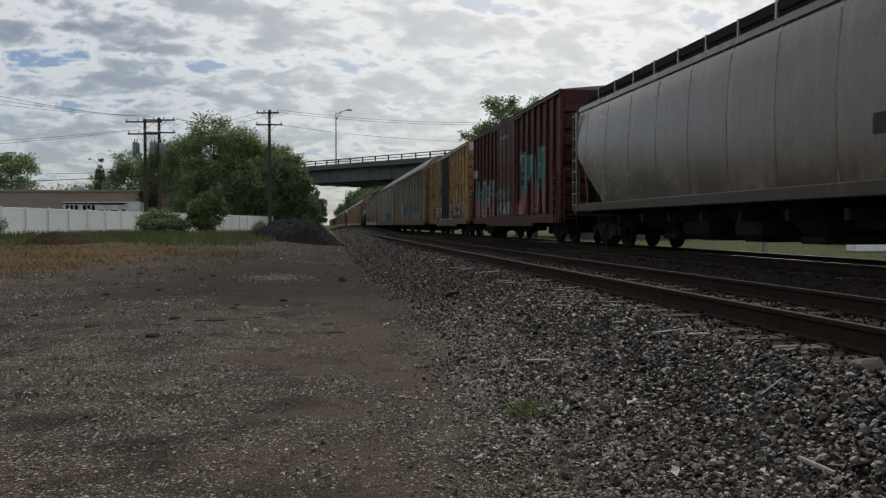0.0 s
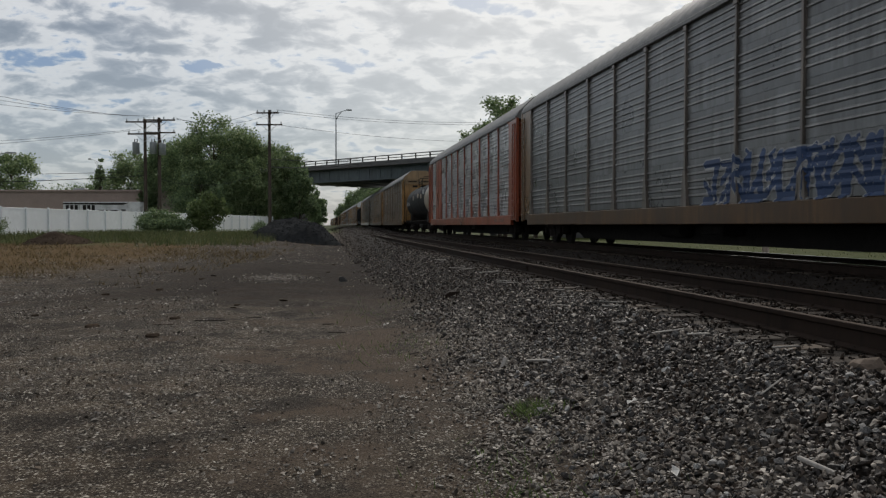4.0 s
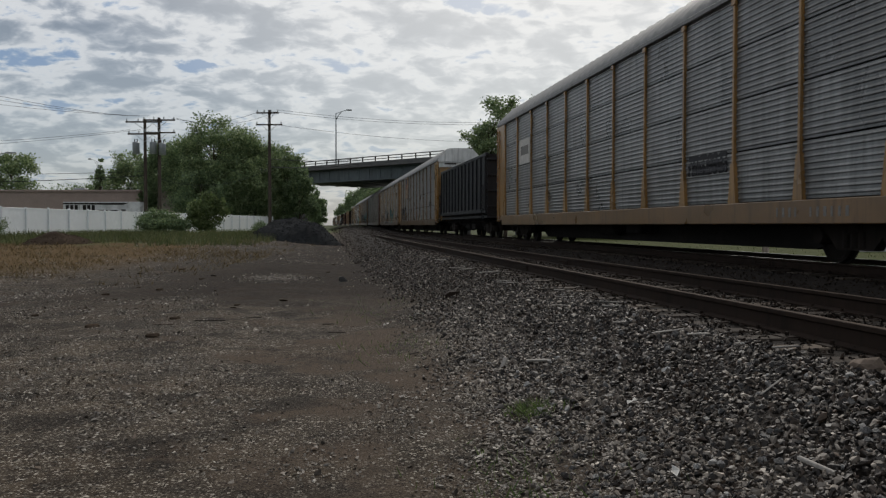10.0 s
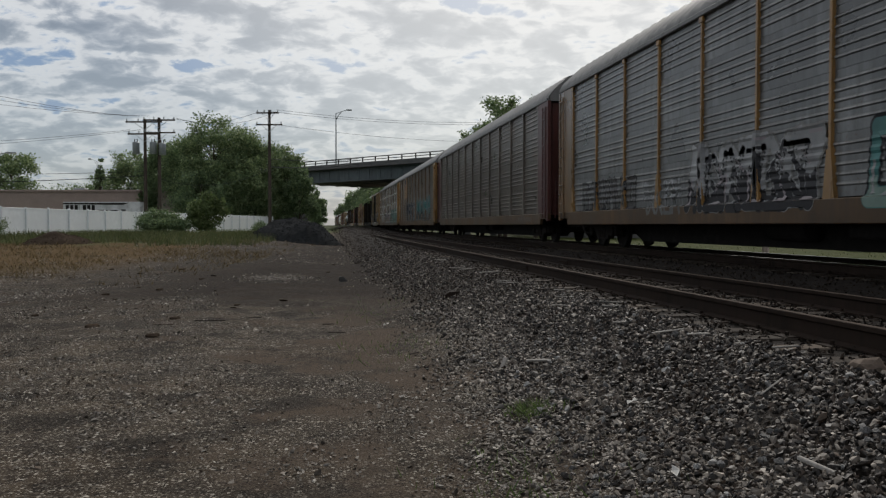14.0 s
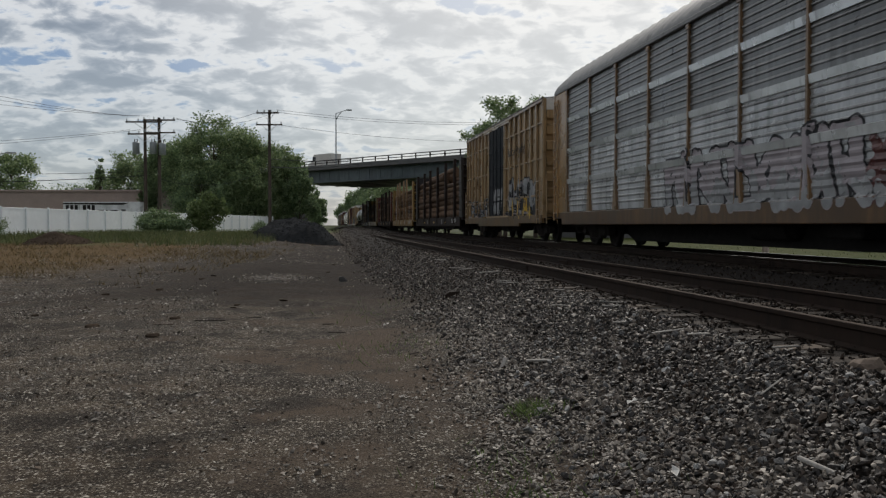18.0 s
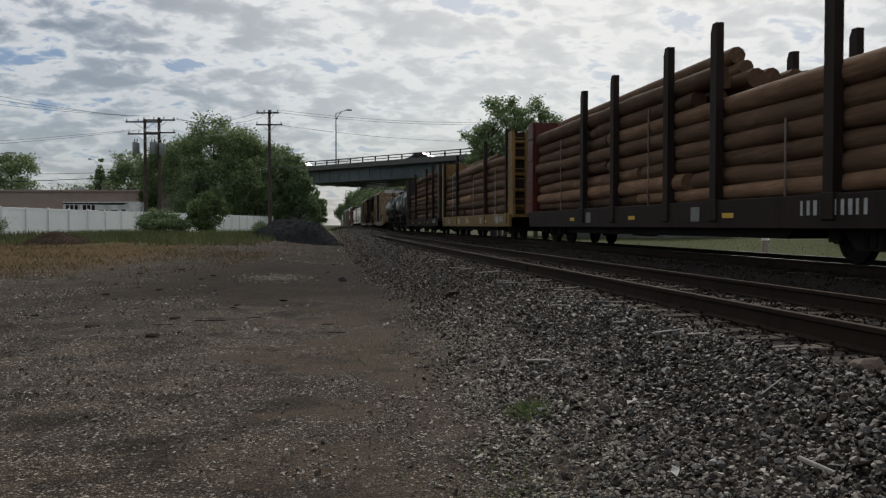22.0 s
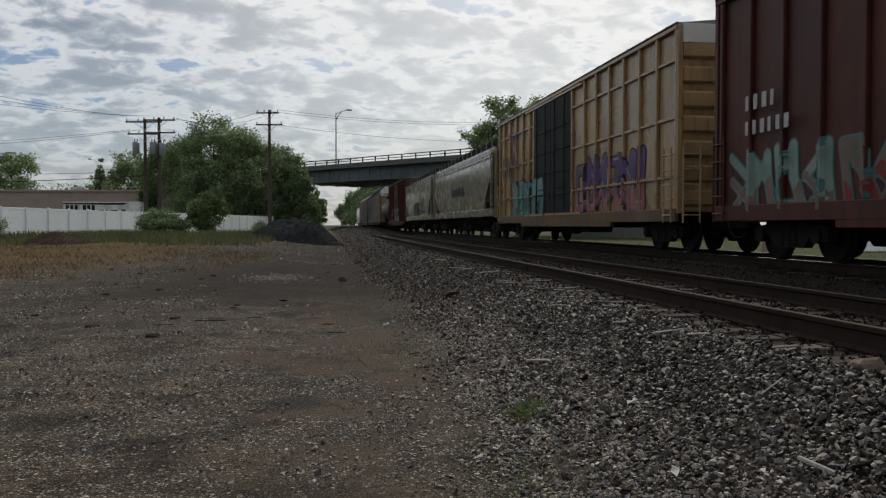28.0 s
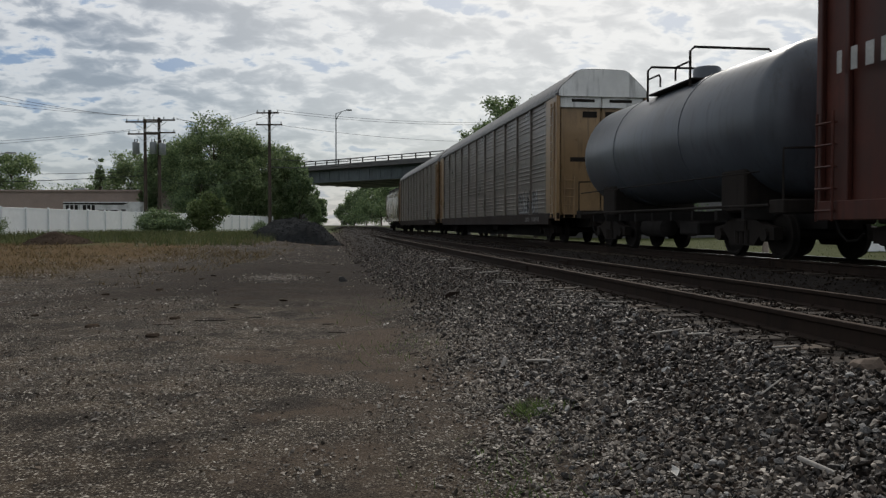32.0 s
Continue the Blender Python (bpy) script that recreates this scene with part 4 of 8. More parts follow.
tree("bush", "weedy green bush in front of the fence", -26.2, 47.5, 1.35, 2.2, 54, 3500, 0.1, M_LEAF_BUSH, 0.02, 0.9, clumps=36)


# ---------------------------------------------------------------- fence, building, poles
def fence():
    f = thing("vinyl_fence", "tall white vinyl privacy fence with square posts", "fence")
    p0, p1 = Vector((-27.0, 42.0)), Vector((-21.4, 104.5))
    n = int((p1 - p0).length / 2.44)
    cap = Geo().box(-0.065, 0.065, -0.065, 0.065, -1.9, 0.02, 0.006)
    cap.add([(-0.075, -0.075, 0.02), (0.075, -0.075, 0.02), (0.075, 0.075, 0.02), (-0.075, 0.075, 0.02), (0, 0, 0.075)], [(0, 1, 4), (1, 2, 4), (2, 3, 4), (3, 0, 4), (0, 1, 2, 3)])
    post_mesh = cap.mesh("post", M_VINYL_SHADE)
    L = 2.44 - 0.13
    g = Geo().box(-0.011, 0.011, -L / 2, L / 2, -1.78, -0.08)
    panel_mesh = g.mesh("panel", M_VINYL)
    top_mesh = Geo().box(-0.025, 0.025, -L / 2, L / 2, -0.09, -0.005, 0.005).mesh("top_rail", M_VINYL)
    low_mesh = Geo().box(-0.025, 0.025, -L / 2, L / 2, -1.82, -1.7, 0.005).mesh("bottom_rail", M_VINYL)
    pts = []
    for i in range(n + 1):
        s = p0.lerp(p1, i / n)
        x, y = spot(s.x, s.y)
        pts.append(Vector((x, y, 2.52)))
    for i, p in enumerate(pts):
        o = new("post", post_mesh)
        o.parent, o.location = f, p
        if i:
            q = pts[i - 1]
            ang = math.degrees(math.atan2(p.y - q.y, p.x - q.x)) - 90
            for nm, me in (("panel", panel_mesh), ("top_rail", top_mesh), ("bottom_rail", low_mesh)):
                o = new(nm, me)
                o.parent = f
                c = (p + q) / 2
                o.matrix_basis = pose(c.x, c.y, c.z, 0, 0, ang)


fence()


def building():
    b = thing("commercial_building", "long flat-roofed brown and tan stucco building", "building")
    b.matrix_basis = Matrix.Translation((*spot(-45, 104), 0)) @ pose(0, 0, 0, 0, 0, -8.36)
    part("wall", Geo().box(-30, 7, 0, 16, 0, 5.6), M_STUCCO, b)
    part("roof", Geo().box(-30.2, 7.2, -0.2, 16.2, 5.6, 5.85, 0.04), M_STUCCO, b, "brown metal coping")
    part("wall", Geo().box(7, 9.2, 2.5, 16, 0, 5.1), M_STUCCO, b, "recessed brown wall")
    part("wall", Geo().box(9.2, 12.1, 0.5, 16, 0, 5.55), M_STUCCO_L, b, "lighter tan wing")
    part("roof", Geo().box(9.1, 12.25, 0.35, 16.1, 5.55, 5.7, 0.03), M_STUCCO_L, b)
    part("roof", Geo().box(7, 9.1, 2.4, 16, 5.1, 5.25, 0.03), M_STUCCO, b)
    for x, y, s in ((-5.2, 9, 1.5),):
        part("roof_unit", Geo().box(x, x + s, y, y + 1.4, 5.85, 6.5, 0.05), M_GALV, b, "grey rooftop air unit")
    part("vent_pipe", Geo().rod((8.2, 6, 5.2), (8.2, 6, 6.6), 0.09, 8), M_GALV, b)
    part("downpipe", Geo().rod((9.15, 0.4, 0), (9.15, 0.4, 5.5), 0.06, 8), M_STUCCO, b)


building()


def trailer():
    t = thing("box_trailer", "white box trailer with dark roof edge and black letters", "trailer")
    t.matrix_basis = Matrix.Translation((*spot(-38.2, 93), 0)) @ pose(0, 0, 0, 0, 0, -8.36)
    part("body", Geo().box(-4.3, 4.3, 0, 2.5, 1.5, 4.05, 0.03), M_WHITE, t)
    part("roof", Geo().add([(-4.3, -0.03, 3.93), (3.1, -0.03, 3.93), (2.4, -0.03, 3.72), (-4.3, -0.03, 3.78), (-4.3, 0, 3.93), (3.1, 0, 3.93), (2.4, 0, 3.72), (-4.3, 0, 3.78)],
                           [(0, 1, 2, 3), (4, 5, 6, 7), (0, 1, 5, 4), (1, 2, 6, 5), (2, 3, 7, 6), (3, 0, 4, 7)]), M_BLACK, t, "dark awning strip")
    for x, w, h in ((-4.0, 0.36, 0.6), (-3.5, 0.36, 0.6), (-3.0, 0.36, 0.6), (-2.1, 0.4, 0.6), (-1.6, 0.36, 0.6), (-1.1, 0.36, 0.6), (-0.4, 1.1, 0.16), (1.0, 0.8, 0.16), (2.2, 0.5, 0.2)):
        part("lettering", Geo().box(x, x + w, -0.01, 0.0, 3.1 if h > 0.3 else 3.0, 3.1 + h if h > 0.3 else 3.0 + h), M_BLACK, t)
    for x in (-3.2, -2.1, 2.6):
        part("wheel", Geo().lathe_y([(0.1, 0.3), (0.12, 0.5), (0.38, 0.5), (0.4, 0.3)], x, 0.55, 18), M_BLACK, t, "black tyre")
    part("frame", Geo().box(-4.1, 4.1, 0.7, 1.8, 1.05, 1.5), M_BLACK, t)
    part("landing_gear", Geo().box(3.4, 3.6, 0.5, 2.0, 0.05, 1.1), M_BLACK, t)


trailer()


def utility_pole(label, a, d, height, arms, transformers=()):
    x, y = spot(a, d)
    p = thing("utility_pole", label, "utility pole", "utility poles", pose(x, y, float(ground_z(x, y)) - 0.1, 0, 0, -8.36))
    part("pole", Geo().rod((0, 0, 0), (0, 0, height), 0.19, 12, 0.13), M_POLE, p, smooth=50)
    for z, lo, hi, n in arms:
        g = Geo().box(lo, hi, -0.2, -0.1, z - 0.07, z + 0.07, 0.01)
        arm = part("crossarm", g, M_POLE, p)
        part("brace", Geo().rod((lo * 0.55, -0.15, z - 0.05), (0, -0.15, z - 0.75), 0.025).rod((hi * 0.55, -0.15, z - 0.05), (0, -0.15, z - 0.75), 0.025), M_GALV, arm)
        for i in range(n):
            u = lo + 0.12 + (hi - lo - 0.24) * i / max(1, n - 1)
            part("insulator", Geo().lathe_z([(z + 0.07, 0.03), (z + 0.14, 0.07), (z + 0.2, 0.04), (z + 0.26, 0.07), (z + 0.32, 0.03)], u, -0.15, 8), M_GALV, arm)
    for u, z in transformers:
        g = Geo().lathe_z([(z - 0.6, 0.3), (z - 0.55, 0.33), (z + 0.5, 0.33), (z + 0.55, 0.28)], u, -0.35, 14)
        tr = part("transformer", g, M_GALV, p, "grey transformer can", 40)
        part("bushing", Geo().lathe_z([(z + 0.55, 0.05), (z + 0.85, 0.04)], u - 0.12, -0.35, 8).lathe_z([(z + 0.55, 0.05), (z + 0.85, 0.04)], u + 0.12, -0.35, 8), M_POLE, tr)
    return p


utility_pole("wooden utility pole with two crossarms and transformers", -28.6, 80, 11.0, [(10.7, -1.8, 1.7, 4), (9.55, -1.6, 1.5, 4)], [(-0.75, 8.2)])
utility_pole("wooden utility pole paired by a transformer platform", -27.25, 80, 11.1, [(10.85, -1.5, 1.6, 4), (9.65, -1.4, 1.6, 3)], [(-0.45, 8.2), (0.42, 8.1)])
utility_pole("single weathered wooden utility pole with crossarms", -17.7, 85, 12.5, [(12.2, -1.3, 1.0, 4), (11.0, -1.35, 1.35, 3)])


def lamp_post(label, a, d, z0, z1, reach, r=0.09):
    x, y = spot(a, d)
    p = thing("street_lamp", label, "street lamp", "street lamps", pose(x, y, z0, 0, 0, -8.36))
    part("post", Geo().rod((0, 0, 0), (0, 0, z1 - z0 - 0.5), r * 1.3, 10, r * 0.8), M_GALV, p, smooth=50)
    h = z1 - z0
    arm = [(0, 0, h - 1.5), (reach * 0.18, 0, h - 0.75), (reach * 0.45, 0, h - 0.2), (reach * 0.8, 0, h)]
    part("arm", Geo().path(arm, r * 0.6).path([(0, 0, h - 0.5), (reach * 0.45, 0, h - 0.2)], r * 0.5), M_GALV, p)
    part("lamp_head", Geo().box(min(reach * 0.75, reach * 1.15), max(reach * 0.75, reach * 1.15), -0.17, 0.17, h - 0.1, h + 0.1, 0.05), M_GALV, p)


lamp_post("tall grey street lamp on the bridge parapet", -15.6, 121.5, 9.6, 18.2, 2.0)
lamp_post("grey street lamp far beyond the main line", 27.5, 112, 3.0, 19.2, -1.2)
lamp_post("hooded street lamp behind the building", -51.4, 124, 0.7, 11.3, -1.2, 0.05)
lamp_post("grey street lamp past the building", -60.5, 110, 0.7, 11.0, 3.6)


def cable(label, p, q, sag, r=0.018, n=14):
    p, q = Vector(p), Vector(q)
    pts = []
    for i in range(n + 1):
        t = i / n
        v = p.lerp(q, t)
        v.z -= sag * 4 * t * (1 - t)
        pts.append(v)
    return tagged(new("overhead_cable", Geo().path(pts, r, 4).mesh("overhead_cable", M_WIRE)), label, "cable", "overhead cables")


def high(a, d, z):
    return (*spot(a, d), z)


for k in range(3):
    cable("black overhead power line sagging between poles", high(-30.2 + 1.0 * k, 80, 11.9), high(-45 - 1.2 * k, 38, 14.9 - 1.1 * k), 1.4)
for k in range(2):
    cable("thin overhead line between utility poles", high(-30.0 + k, 80, 10.6), high(-75, 85 + 3 * k, 10.0 - 0.3 * k), 0.9)
cable("thick bundled telephone cable", high(-28.6, 80, 6.2), high(-75, 88, 6.1), 0.5, 0.04)
cable("thin telephone cable over the roof", high(-28.6, 80, 6.6), high(-75, 88, 7.6), 0.5, 0.025)
cable("black overhead power line towards the single pole", high(-26.0, 80, 11.7), high(-18.8, 85, 13.0), 0.7)
cable("black overhead power line towards the single pole", high(-25.6, 80, 11.7), high(-17.0, 85, 13.0), 0.9)
cable("low service cable through the trees", high(-27.3, 80, 5.9), high(-17.7, 85, 7.2), 1.1, 0.025)
for k, (z, zz) in enumerate(((13.2, 13.4), (13.0, 13.1), (11.8, 10.6))):
    cable("overhead power line crossing the railway", high(-17.0 - 0.4 * k, 85, z), high(14, 110, zz + 2.0), 0.8)
cable("thick cable running to the bridge", high(-17.7, 85, 8.2), high(-12, 118, 10.9), 0.3, 0.045)
cable("thick cable running to the bridge", high(-17.7, 85, 7.4), high(-12, 118, 10.2), 0.3, 0.06)


# ---------------------------------------------------------------- bridge
def bridge():
    br = thing("road_bridge", "steel girder road bridge with concrete deck over the railway", "bridge")
    a0 = Vector(spot(-19.9, 125))
    u = Vector(spot(-2.5, 109)) - a0
    ang = math.degrees(math.atan2(u.y, u.x))
    br.matrix_basis = Matrix.Translation((a0.x, a0.y, 0)) @ pose(0, 0, 0, 0, 0, ang)
    x0, x1, W = -6.0, 48.0, 17.0
    for k in range(6):
        y = 0.5 + (W - 1.0) * k / 5
        g = Geo().box(x0, x1, y - 0.02, y + 0.02, 7.8, 9.5)
        g.box(x0, x1, y - 0.25, y + 0.25, 7.74, 7.8).box(x0, x1, y - 0.25, y + 0.25, 9.5, 9.56)
        gd = part("girder", g, M_GIRDER, br)
        if k == 0:
            for x in np.arange(x0 + 1, x1, 2.2):
                part("stiffener", Geo().box(x - 0.012, x + 0.012, y - 0.07, y - 0.02, 7.8, 9.5), M_GIRDER, gd)
    part("deck", Geo().box(x0, x1, -0.6, W + 0.6, 9.56, 9.95, 0.03), M_CONCRETE, br)
    part("soffit", Geo().box(x0, x1, 0.55, W - 0.55, 7.82, 7.9), M_GIRDER, br, "dark sheeted underside")
    for y in (-0.6, W + 0.3):
        part("parapet", Geo().box(x0 - 14, x1 + 10, y, y + 0.3, 9.95, 10.25, 0.02), M_CONCRETE, br)
        rail = part("guard_rail", Geo().box(x0 - 14, x1 + 10, y + 0.08, y + 0.2, 10.85, 10.97, 0.02), M_IRON, br)
        part("lower_rail", Geo().box(x0 - 14, x1 + 10, y + 0.1, y + 0.18, 10.5, 10.6, 0.02), M_IRON, rail)
        post = None
        for x in np.arange(x0 - 13, x1 + 10, 2.6):
            if post is None:
                post = part("rail_post", Geo().box(-0.07, 0.07, 0, 0.16, 10.25, 10.9, 0.015), M_IRON, br)
                post.location = (x, y + 0.06, 0)
            else:
                again(post, br, (x, y + 0.06, 0))
    # the abutment faces the tracks square, so it stands askew under the deck
    sk = math.tan(radians(-ang))
    q0, q1 = -0.9 - 0.4 * sk, -0.9 - (W - 0.4) * sk
    part("abutment", Geo().add([(q0 - 12, 0.4, -0.5), (q0, 0.4, -0.5), (q1, W - 0.4, -0.5), (q1 - 12, W - 0.4, -0.5), (q0 - 12, 0.4, 9.4), (q0, 0.4, 7.72), (q1, W - 0.4, 7.72), (q1 - 12, W - 0.4, 9.4)],
                               [(0, 1, 2, 3), (4, 5, 6, 7), (0, 1, 5, 4), (1, 2, 6, 5), (2, 3, 7, 6), (3, 0, 4, 7)]), M_CONCRETE, br)
    part("abutment", Geo().box(x1 - 3, x1 + 10, 0.2, W - 0.2, -0.5, 7.74, 0.05), M_CONCRETE, br)
    part("deck", Geo().box(x0 - 38, x0, -0.6, W + 0.6, 9.5, 9.94), M_CONCRETE, br)
    part("deck", Geo().box(x1, x1 + 10, -0.6, W + 0.6, 9.5, 9.94), M_CONCRETE, br)
    for k in range(3):
        part("column", Geo().rod((28.5, 3 + 5.5 * k, -0.3), (28.5, 3 + 5.5 * k, 6.9), 0.5, 14), M_CONCRETE, br, smooth=40)
    part("pier_cap", Geo().box(27.9, 29.1, 0.4, W - 0.4, 6.85, 7.74, 0.05), M_CONCRETE, br)
    return a0, u.normalized(), ang


BRIDGE_AT, BRIDGE_WAY, BRIDGE_ANGLE = bridge()

# ---------------------------------------------------------------- freight train
SPEED = 21.295
SHARED = {}


def shared(key, build, material, smooth=None):
    """One mesh for all parts that look alike."""
    k = (key, material.name)
    if k not in SHARED:
        SHARED[k] = build().mesh(key[0], material, smooth)
    return SHARED[k]


def piece(name, key, build, material, parent, loc=(0, 0, 0), label="", smooth=None):
    o = new(name, shared((name, *key), build, material, smooth))
    o.parent = parent
    o.location = loc
    if label:
        tagged(o, label)
    return o


P_ROOF = paint("roof_grey", (0.175, 0.174, 0.17), wear=0.3, rough=0.65, streak=0.3)
P_GREY = paint("panel_grey", (0.18, 0.187, 0.187), wear=0.4, rough=0.45, streak=0.9, metal=0.25, spec=0.5, mottle=0.5)
# rib crest colours: the glint along each rib painted in; the duller also draws scrawl
P_CREST_GLINT = paint("rib_crest_worn", (0.33, 0.325, 0.315), wear=0.45, rough=0.45, streak=0.7, metal=0.3, mottle=0.5)
P_GLINT_SCRAWL = paint("rib_crest_dull", (0.2, 0.172, 0.148), wear=0.5, rough=0.5, streak=0.8, metal=0.25, mottle=0.5)
P_SILVER = paint("panel_silver", (0.46, 0.47, 0.475), wear=0.25, rough=0.42, streak=0.6, metal=0.25, spec=0.5)
P_BROWNGREY = paint("panel_brown_grey", (0.107, 0.083, 0.064), wear=0.5, rough=0.46, streak=0.9, metal=0.25, spec=0.5, mottle=0.5)
P_DARKGREY = paint("panel_dark_grey", (0.1, 0.099, 0.096), wear=0.4, rough=0.55, streak=0.8, metal=0.25, spec=0.5)
P_TANGREY = paint("panel_tan_grey", (0.19, 0.162, 0.136), wear=0.4, rough=0.46, streak=0.8, metal=0.25, spec=0.5, mottle=0.4)
P_YELLOW = paint("rack_yellow", (0.3, 0.165, 0.052), wear=0.45, rough=0.42, streak=0.35, spec=0.5, mottle=0.3)
P_TAN = paint("rack_tan", (0.18, 0.105, 0.047), wear=0.45, rough=0.44, streak=0.35, spec=0.5, mottle=0.3)
P_PINKTAN = paint("rack_pink_tan", (0.29, 0.19, 0.098), wear=0.4, rough=0.45, streak=0.2, spec=0.4)
P_ORANGE = paint("rack_orange", (0.3, 0.073, 0.033), wear=0.3, rough=0.45, streak=0.5, spec=0.45, mottle=0.3)
P_MAROON = paint("rack_maroon", (0.095, 0.027, 0.023), wear=0.3, rough=0.55, streak=0.5)
P_BOXBROWN = paint("boxcar_brown", (0.082, 0.027, 0.0195), wear=0.25, rough=0.62, streak=0.6, spec=0.16, mottle=0.35)
P_BOXBROWN2 = paint("boxcar_faded_brown", (0.086, 0.040, 0.033), wear=0.35, rough=0.6, streak=0.6)
P_BOXYELLOW = paint("boxcar_yellow", (0.34, 0.212, 0.085), wear=0.4, rough=0.42, streak=0.35, spec=0.45, mottle=0.3)
P_BOXCREAM = paint("boxcar_cream", (0.31, 0.208, 0.105), wear=0.4, rough=0.43, streak=0.35, spec=0.5, mottle=0.3)
P_DOORBLACK = paint("door_black", (0.013, 0.0155, 0.019), wear=0.3, rough=0.75, streak=0.3, spec=0.12)
P_HOPPERDIRT = paint("hopper_weathered", (0.155, 0.122, 0.09), wear=0.55, rough=0.36, streak=1.0, spec=0.8, mottle=0.6)
P_HOPPER = paint("hopper_cream", (0.29, 0.25, 0.168), wear=0.35, rough=0.38, streak=1.0, spec=0.65, mottle=0.5)
P_TANK = paint("tank_black", (0.019, 0.02, 0.022), rust=(0.02, 0.013, 0.01), wear=0.2, rough=0.7, streak=0.3, spec=0.15)
P_TANKGREY = paint("tank_dark_grey", (0.015, 0.016, 0.018), wear=0.25, rough=0.4, streak=0.3, spec=0.38, mottle=0.2)
P_TANKBLUE = paint("tank_blue_grey", (0.08, 0.093, 0.112), wear=0.3, rough=0.5, streak=0.4, spec=0.5)
P_TANKCREAM = paint("tank_cream", (0.430, 0.370, 0.284), wear=0.3, rough=0.5, streak=0.7)
P_COAL = paint("gondola_black", (0.021, 0.022, 0.025), rust=(0.02, 0.014, 0.01), wear=0.3, rough=0.65, streak=0.4, spec=0.2)
P_FLATDARK = paint("flat_dark", (0.028, 0.019, 0.0155), rust=(0.03, 0.018, 0.012), wear=0.5, rough=0.75, streak=0.5, spec=0.1)
P_FLATYELLOW = paint("flat_yellow", (0.235, 0.142, 0.043), rust=(0.07, 0.036, 0.014), wear=0.5, rough=0.55, streak=0.5, spec=0.2, mottle=0.4)
P_FLATRED = paint("flat_red", (0.10, 0.022, 0.015), wear=0.5, rough=0.6, streak=0.5, spec=0.25)
P_WHITEMARK = plain("mark_white", (0.413, 0.413, 0.398), 0.7, 0.25, 20, bumpy=0.05)
P_MARKDULL = plain("mark_dull", (0.2, 0.195, 0.185), 0.7, 0.3, 20, bumpy=0.05)
P_BLACKMARK = plain("mark_black", (0.03, 0.03, 0.03), 0.7, 0.25, 20, bumpy=0.05)
P_YELLOWMARK = plain("reflector_yellow", (0.6, 0.38, 0.04), 0.4, 0.15, 20, bumpy=0.05)
P_LOGO = plain("logo_cream", (0.55, 0.53, 0.49), 0.6, 0.15, 6, bumpy=0.05)
P_SIGN = paint("sign_orange", (0.3, 0.16, 0.055), wear=0.2, rough=0.5, streak=0.4, spec=0.4)
S_TEAL = plain("spray_teal", (0.055, 0.175, 0.165), 0.5, 0.45, 2.2, bumpy=0.05)
S_WHITE = plain("spray_white", (0.3, 0.305, 0.305), 0.5, 0.45, 2.2, bumpy=0.05)
S_BLACK = plain("spray_black", (0.014, 0.014, 0.017), 0.6, 0.3, 2.2, bumpy=0.05)
S_BLUE = plain("spray_blue", (0.029, 0.061, 0.144), 0.6, 0.35, 2.2, bumpy=0.05)
S_PINK = plain("spray_pink", (0.274, 0.101, 0.101), 0.6, 0.35, 2.2, bumpy=0.05)
S_PURPLE = plain("spray_purple", (0.094, 0.058, 0.144), 0.6, 0.35, 2.2, bumpy=0.05)
S_RED = plain("spray_red", (0.216, 0.022, 0.018), 0.6, 0.35, 2.2, bumpy=0.05)
S_PALE = plain("spray_pale_green", (0.180, 0.259, 0.223), 0.6, 0.35, 2.2, bumpy=0.05)
L_LOG = wood_material("log_bark", (0.205, 0.125, 0.077), 0.6, True, (7, 0.6, 7))

P_SILL = paint("sill_dirty", (0.125, 0.07, 0.03), wear=0.7, rough=0.55, streak=1.0, spec=0.3, mottle=0.6)
P_BULK = paint("bulkhead_grey", (0.031, 0.028, 0.028), wear=0.4, rough=0.6, streak=0.6, spec=0.2)
P_HSILL = paint("hopper_sill", (0.075, 0.062, 0.05), wear=0.6, rough=0.6, streak=1.0, spec=0.3, mottle=0.5)
P_BOXSILL = paint("boxcar_sill", (0.16, 0.095, 0.038), wear=0.7, rough=0.55, streak=1.0, spec=0.3, mottle=0.6)
P_BOXTAN = paint("boxcar_tan", (0.33, 0.218, 0.105), wear=0.4, rough=0.42, streak=0.35, spec=0.45, mottle=0.3)
P_CAP = paint("cap_white", (0.72, 0.72, 0.7), wear=0.2, rough=0.5, streak=0.4)
# light on the upturned seam edges is put into this bright paint
P_SEAM_LIT = paint("seam_bright", (0.62, 0.64, 0.65), wear=0.1, rough=0.4, streak=0.2, metal=0.6)
S_NAVY = plain("spray_navy", (0.022, 0.03, 0.045), 0.5, 0.35, 2.2, bumpy=0.05)
P_SHIELDBLUE = plain("shield_blue", (0.03, 0.04, 0.1), 0.55, 0.25, 6, bumpy=0.05)
P_SHIELDRED = plain("shield_red", (0.2, 0.045, 0.04), 0.55, 0.3, 6, bumpy=0.05)
S_UMBER = plain("spray_umber", (0.15, 0.112, 0.085), 0.5, 0.5, 2.2, bumpy=0.05)
S_AQUA = plain("spray_aqua", (0.1, 0.28, 0.275), 0.5, 0.4, 2.2, bumpy=0.05)
S_BLUSH = plain("spray_blush", (0.3, 0.265, 0.275), 0.5, 0.25, 2.2, bumpy=0.05)

# trucks: side frames, bolster and springs, each with two wheelsets
WHEELS = {"lead": [], "trail": []}


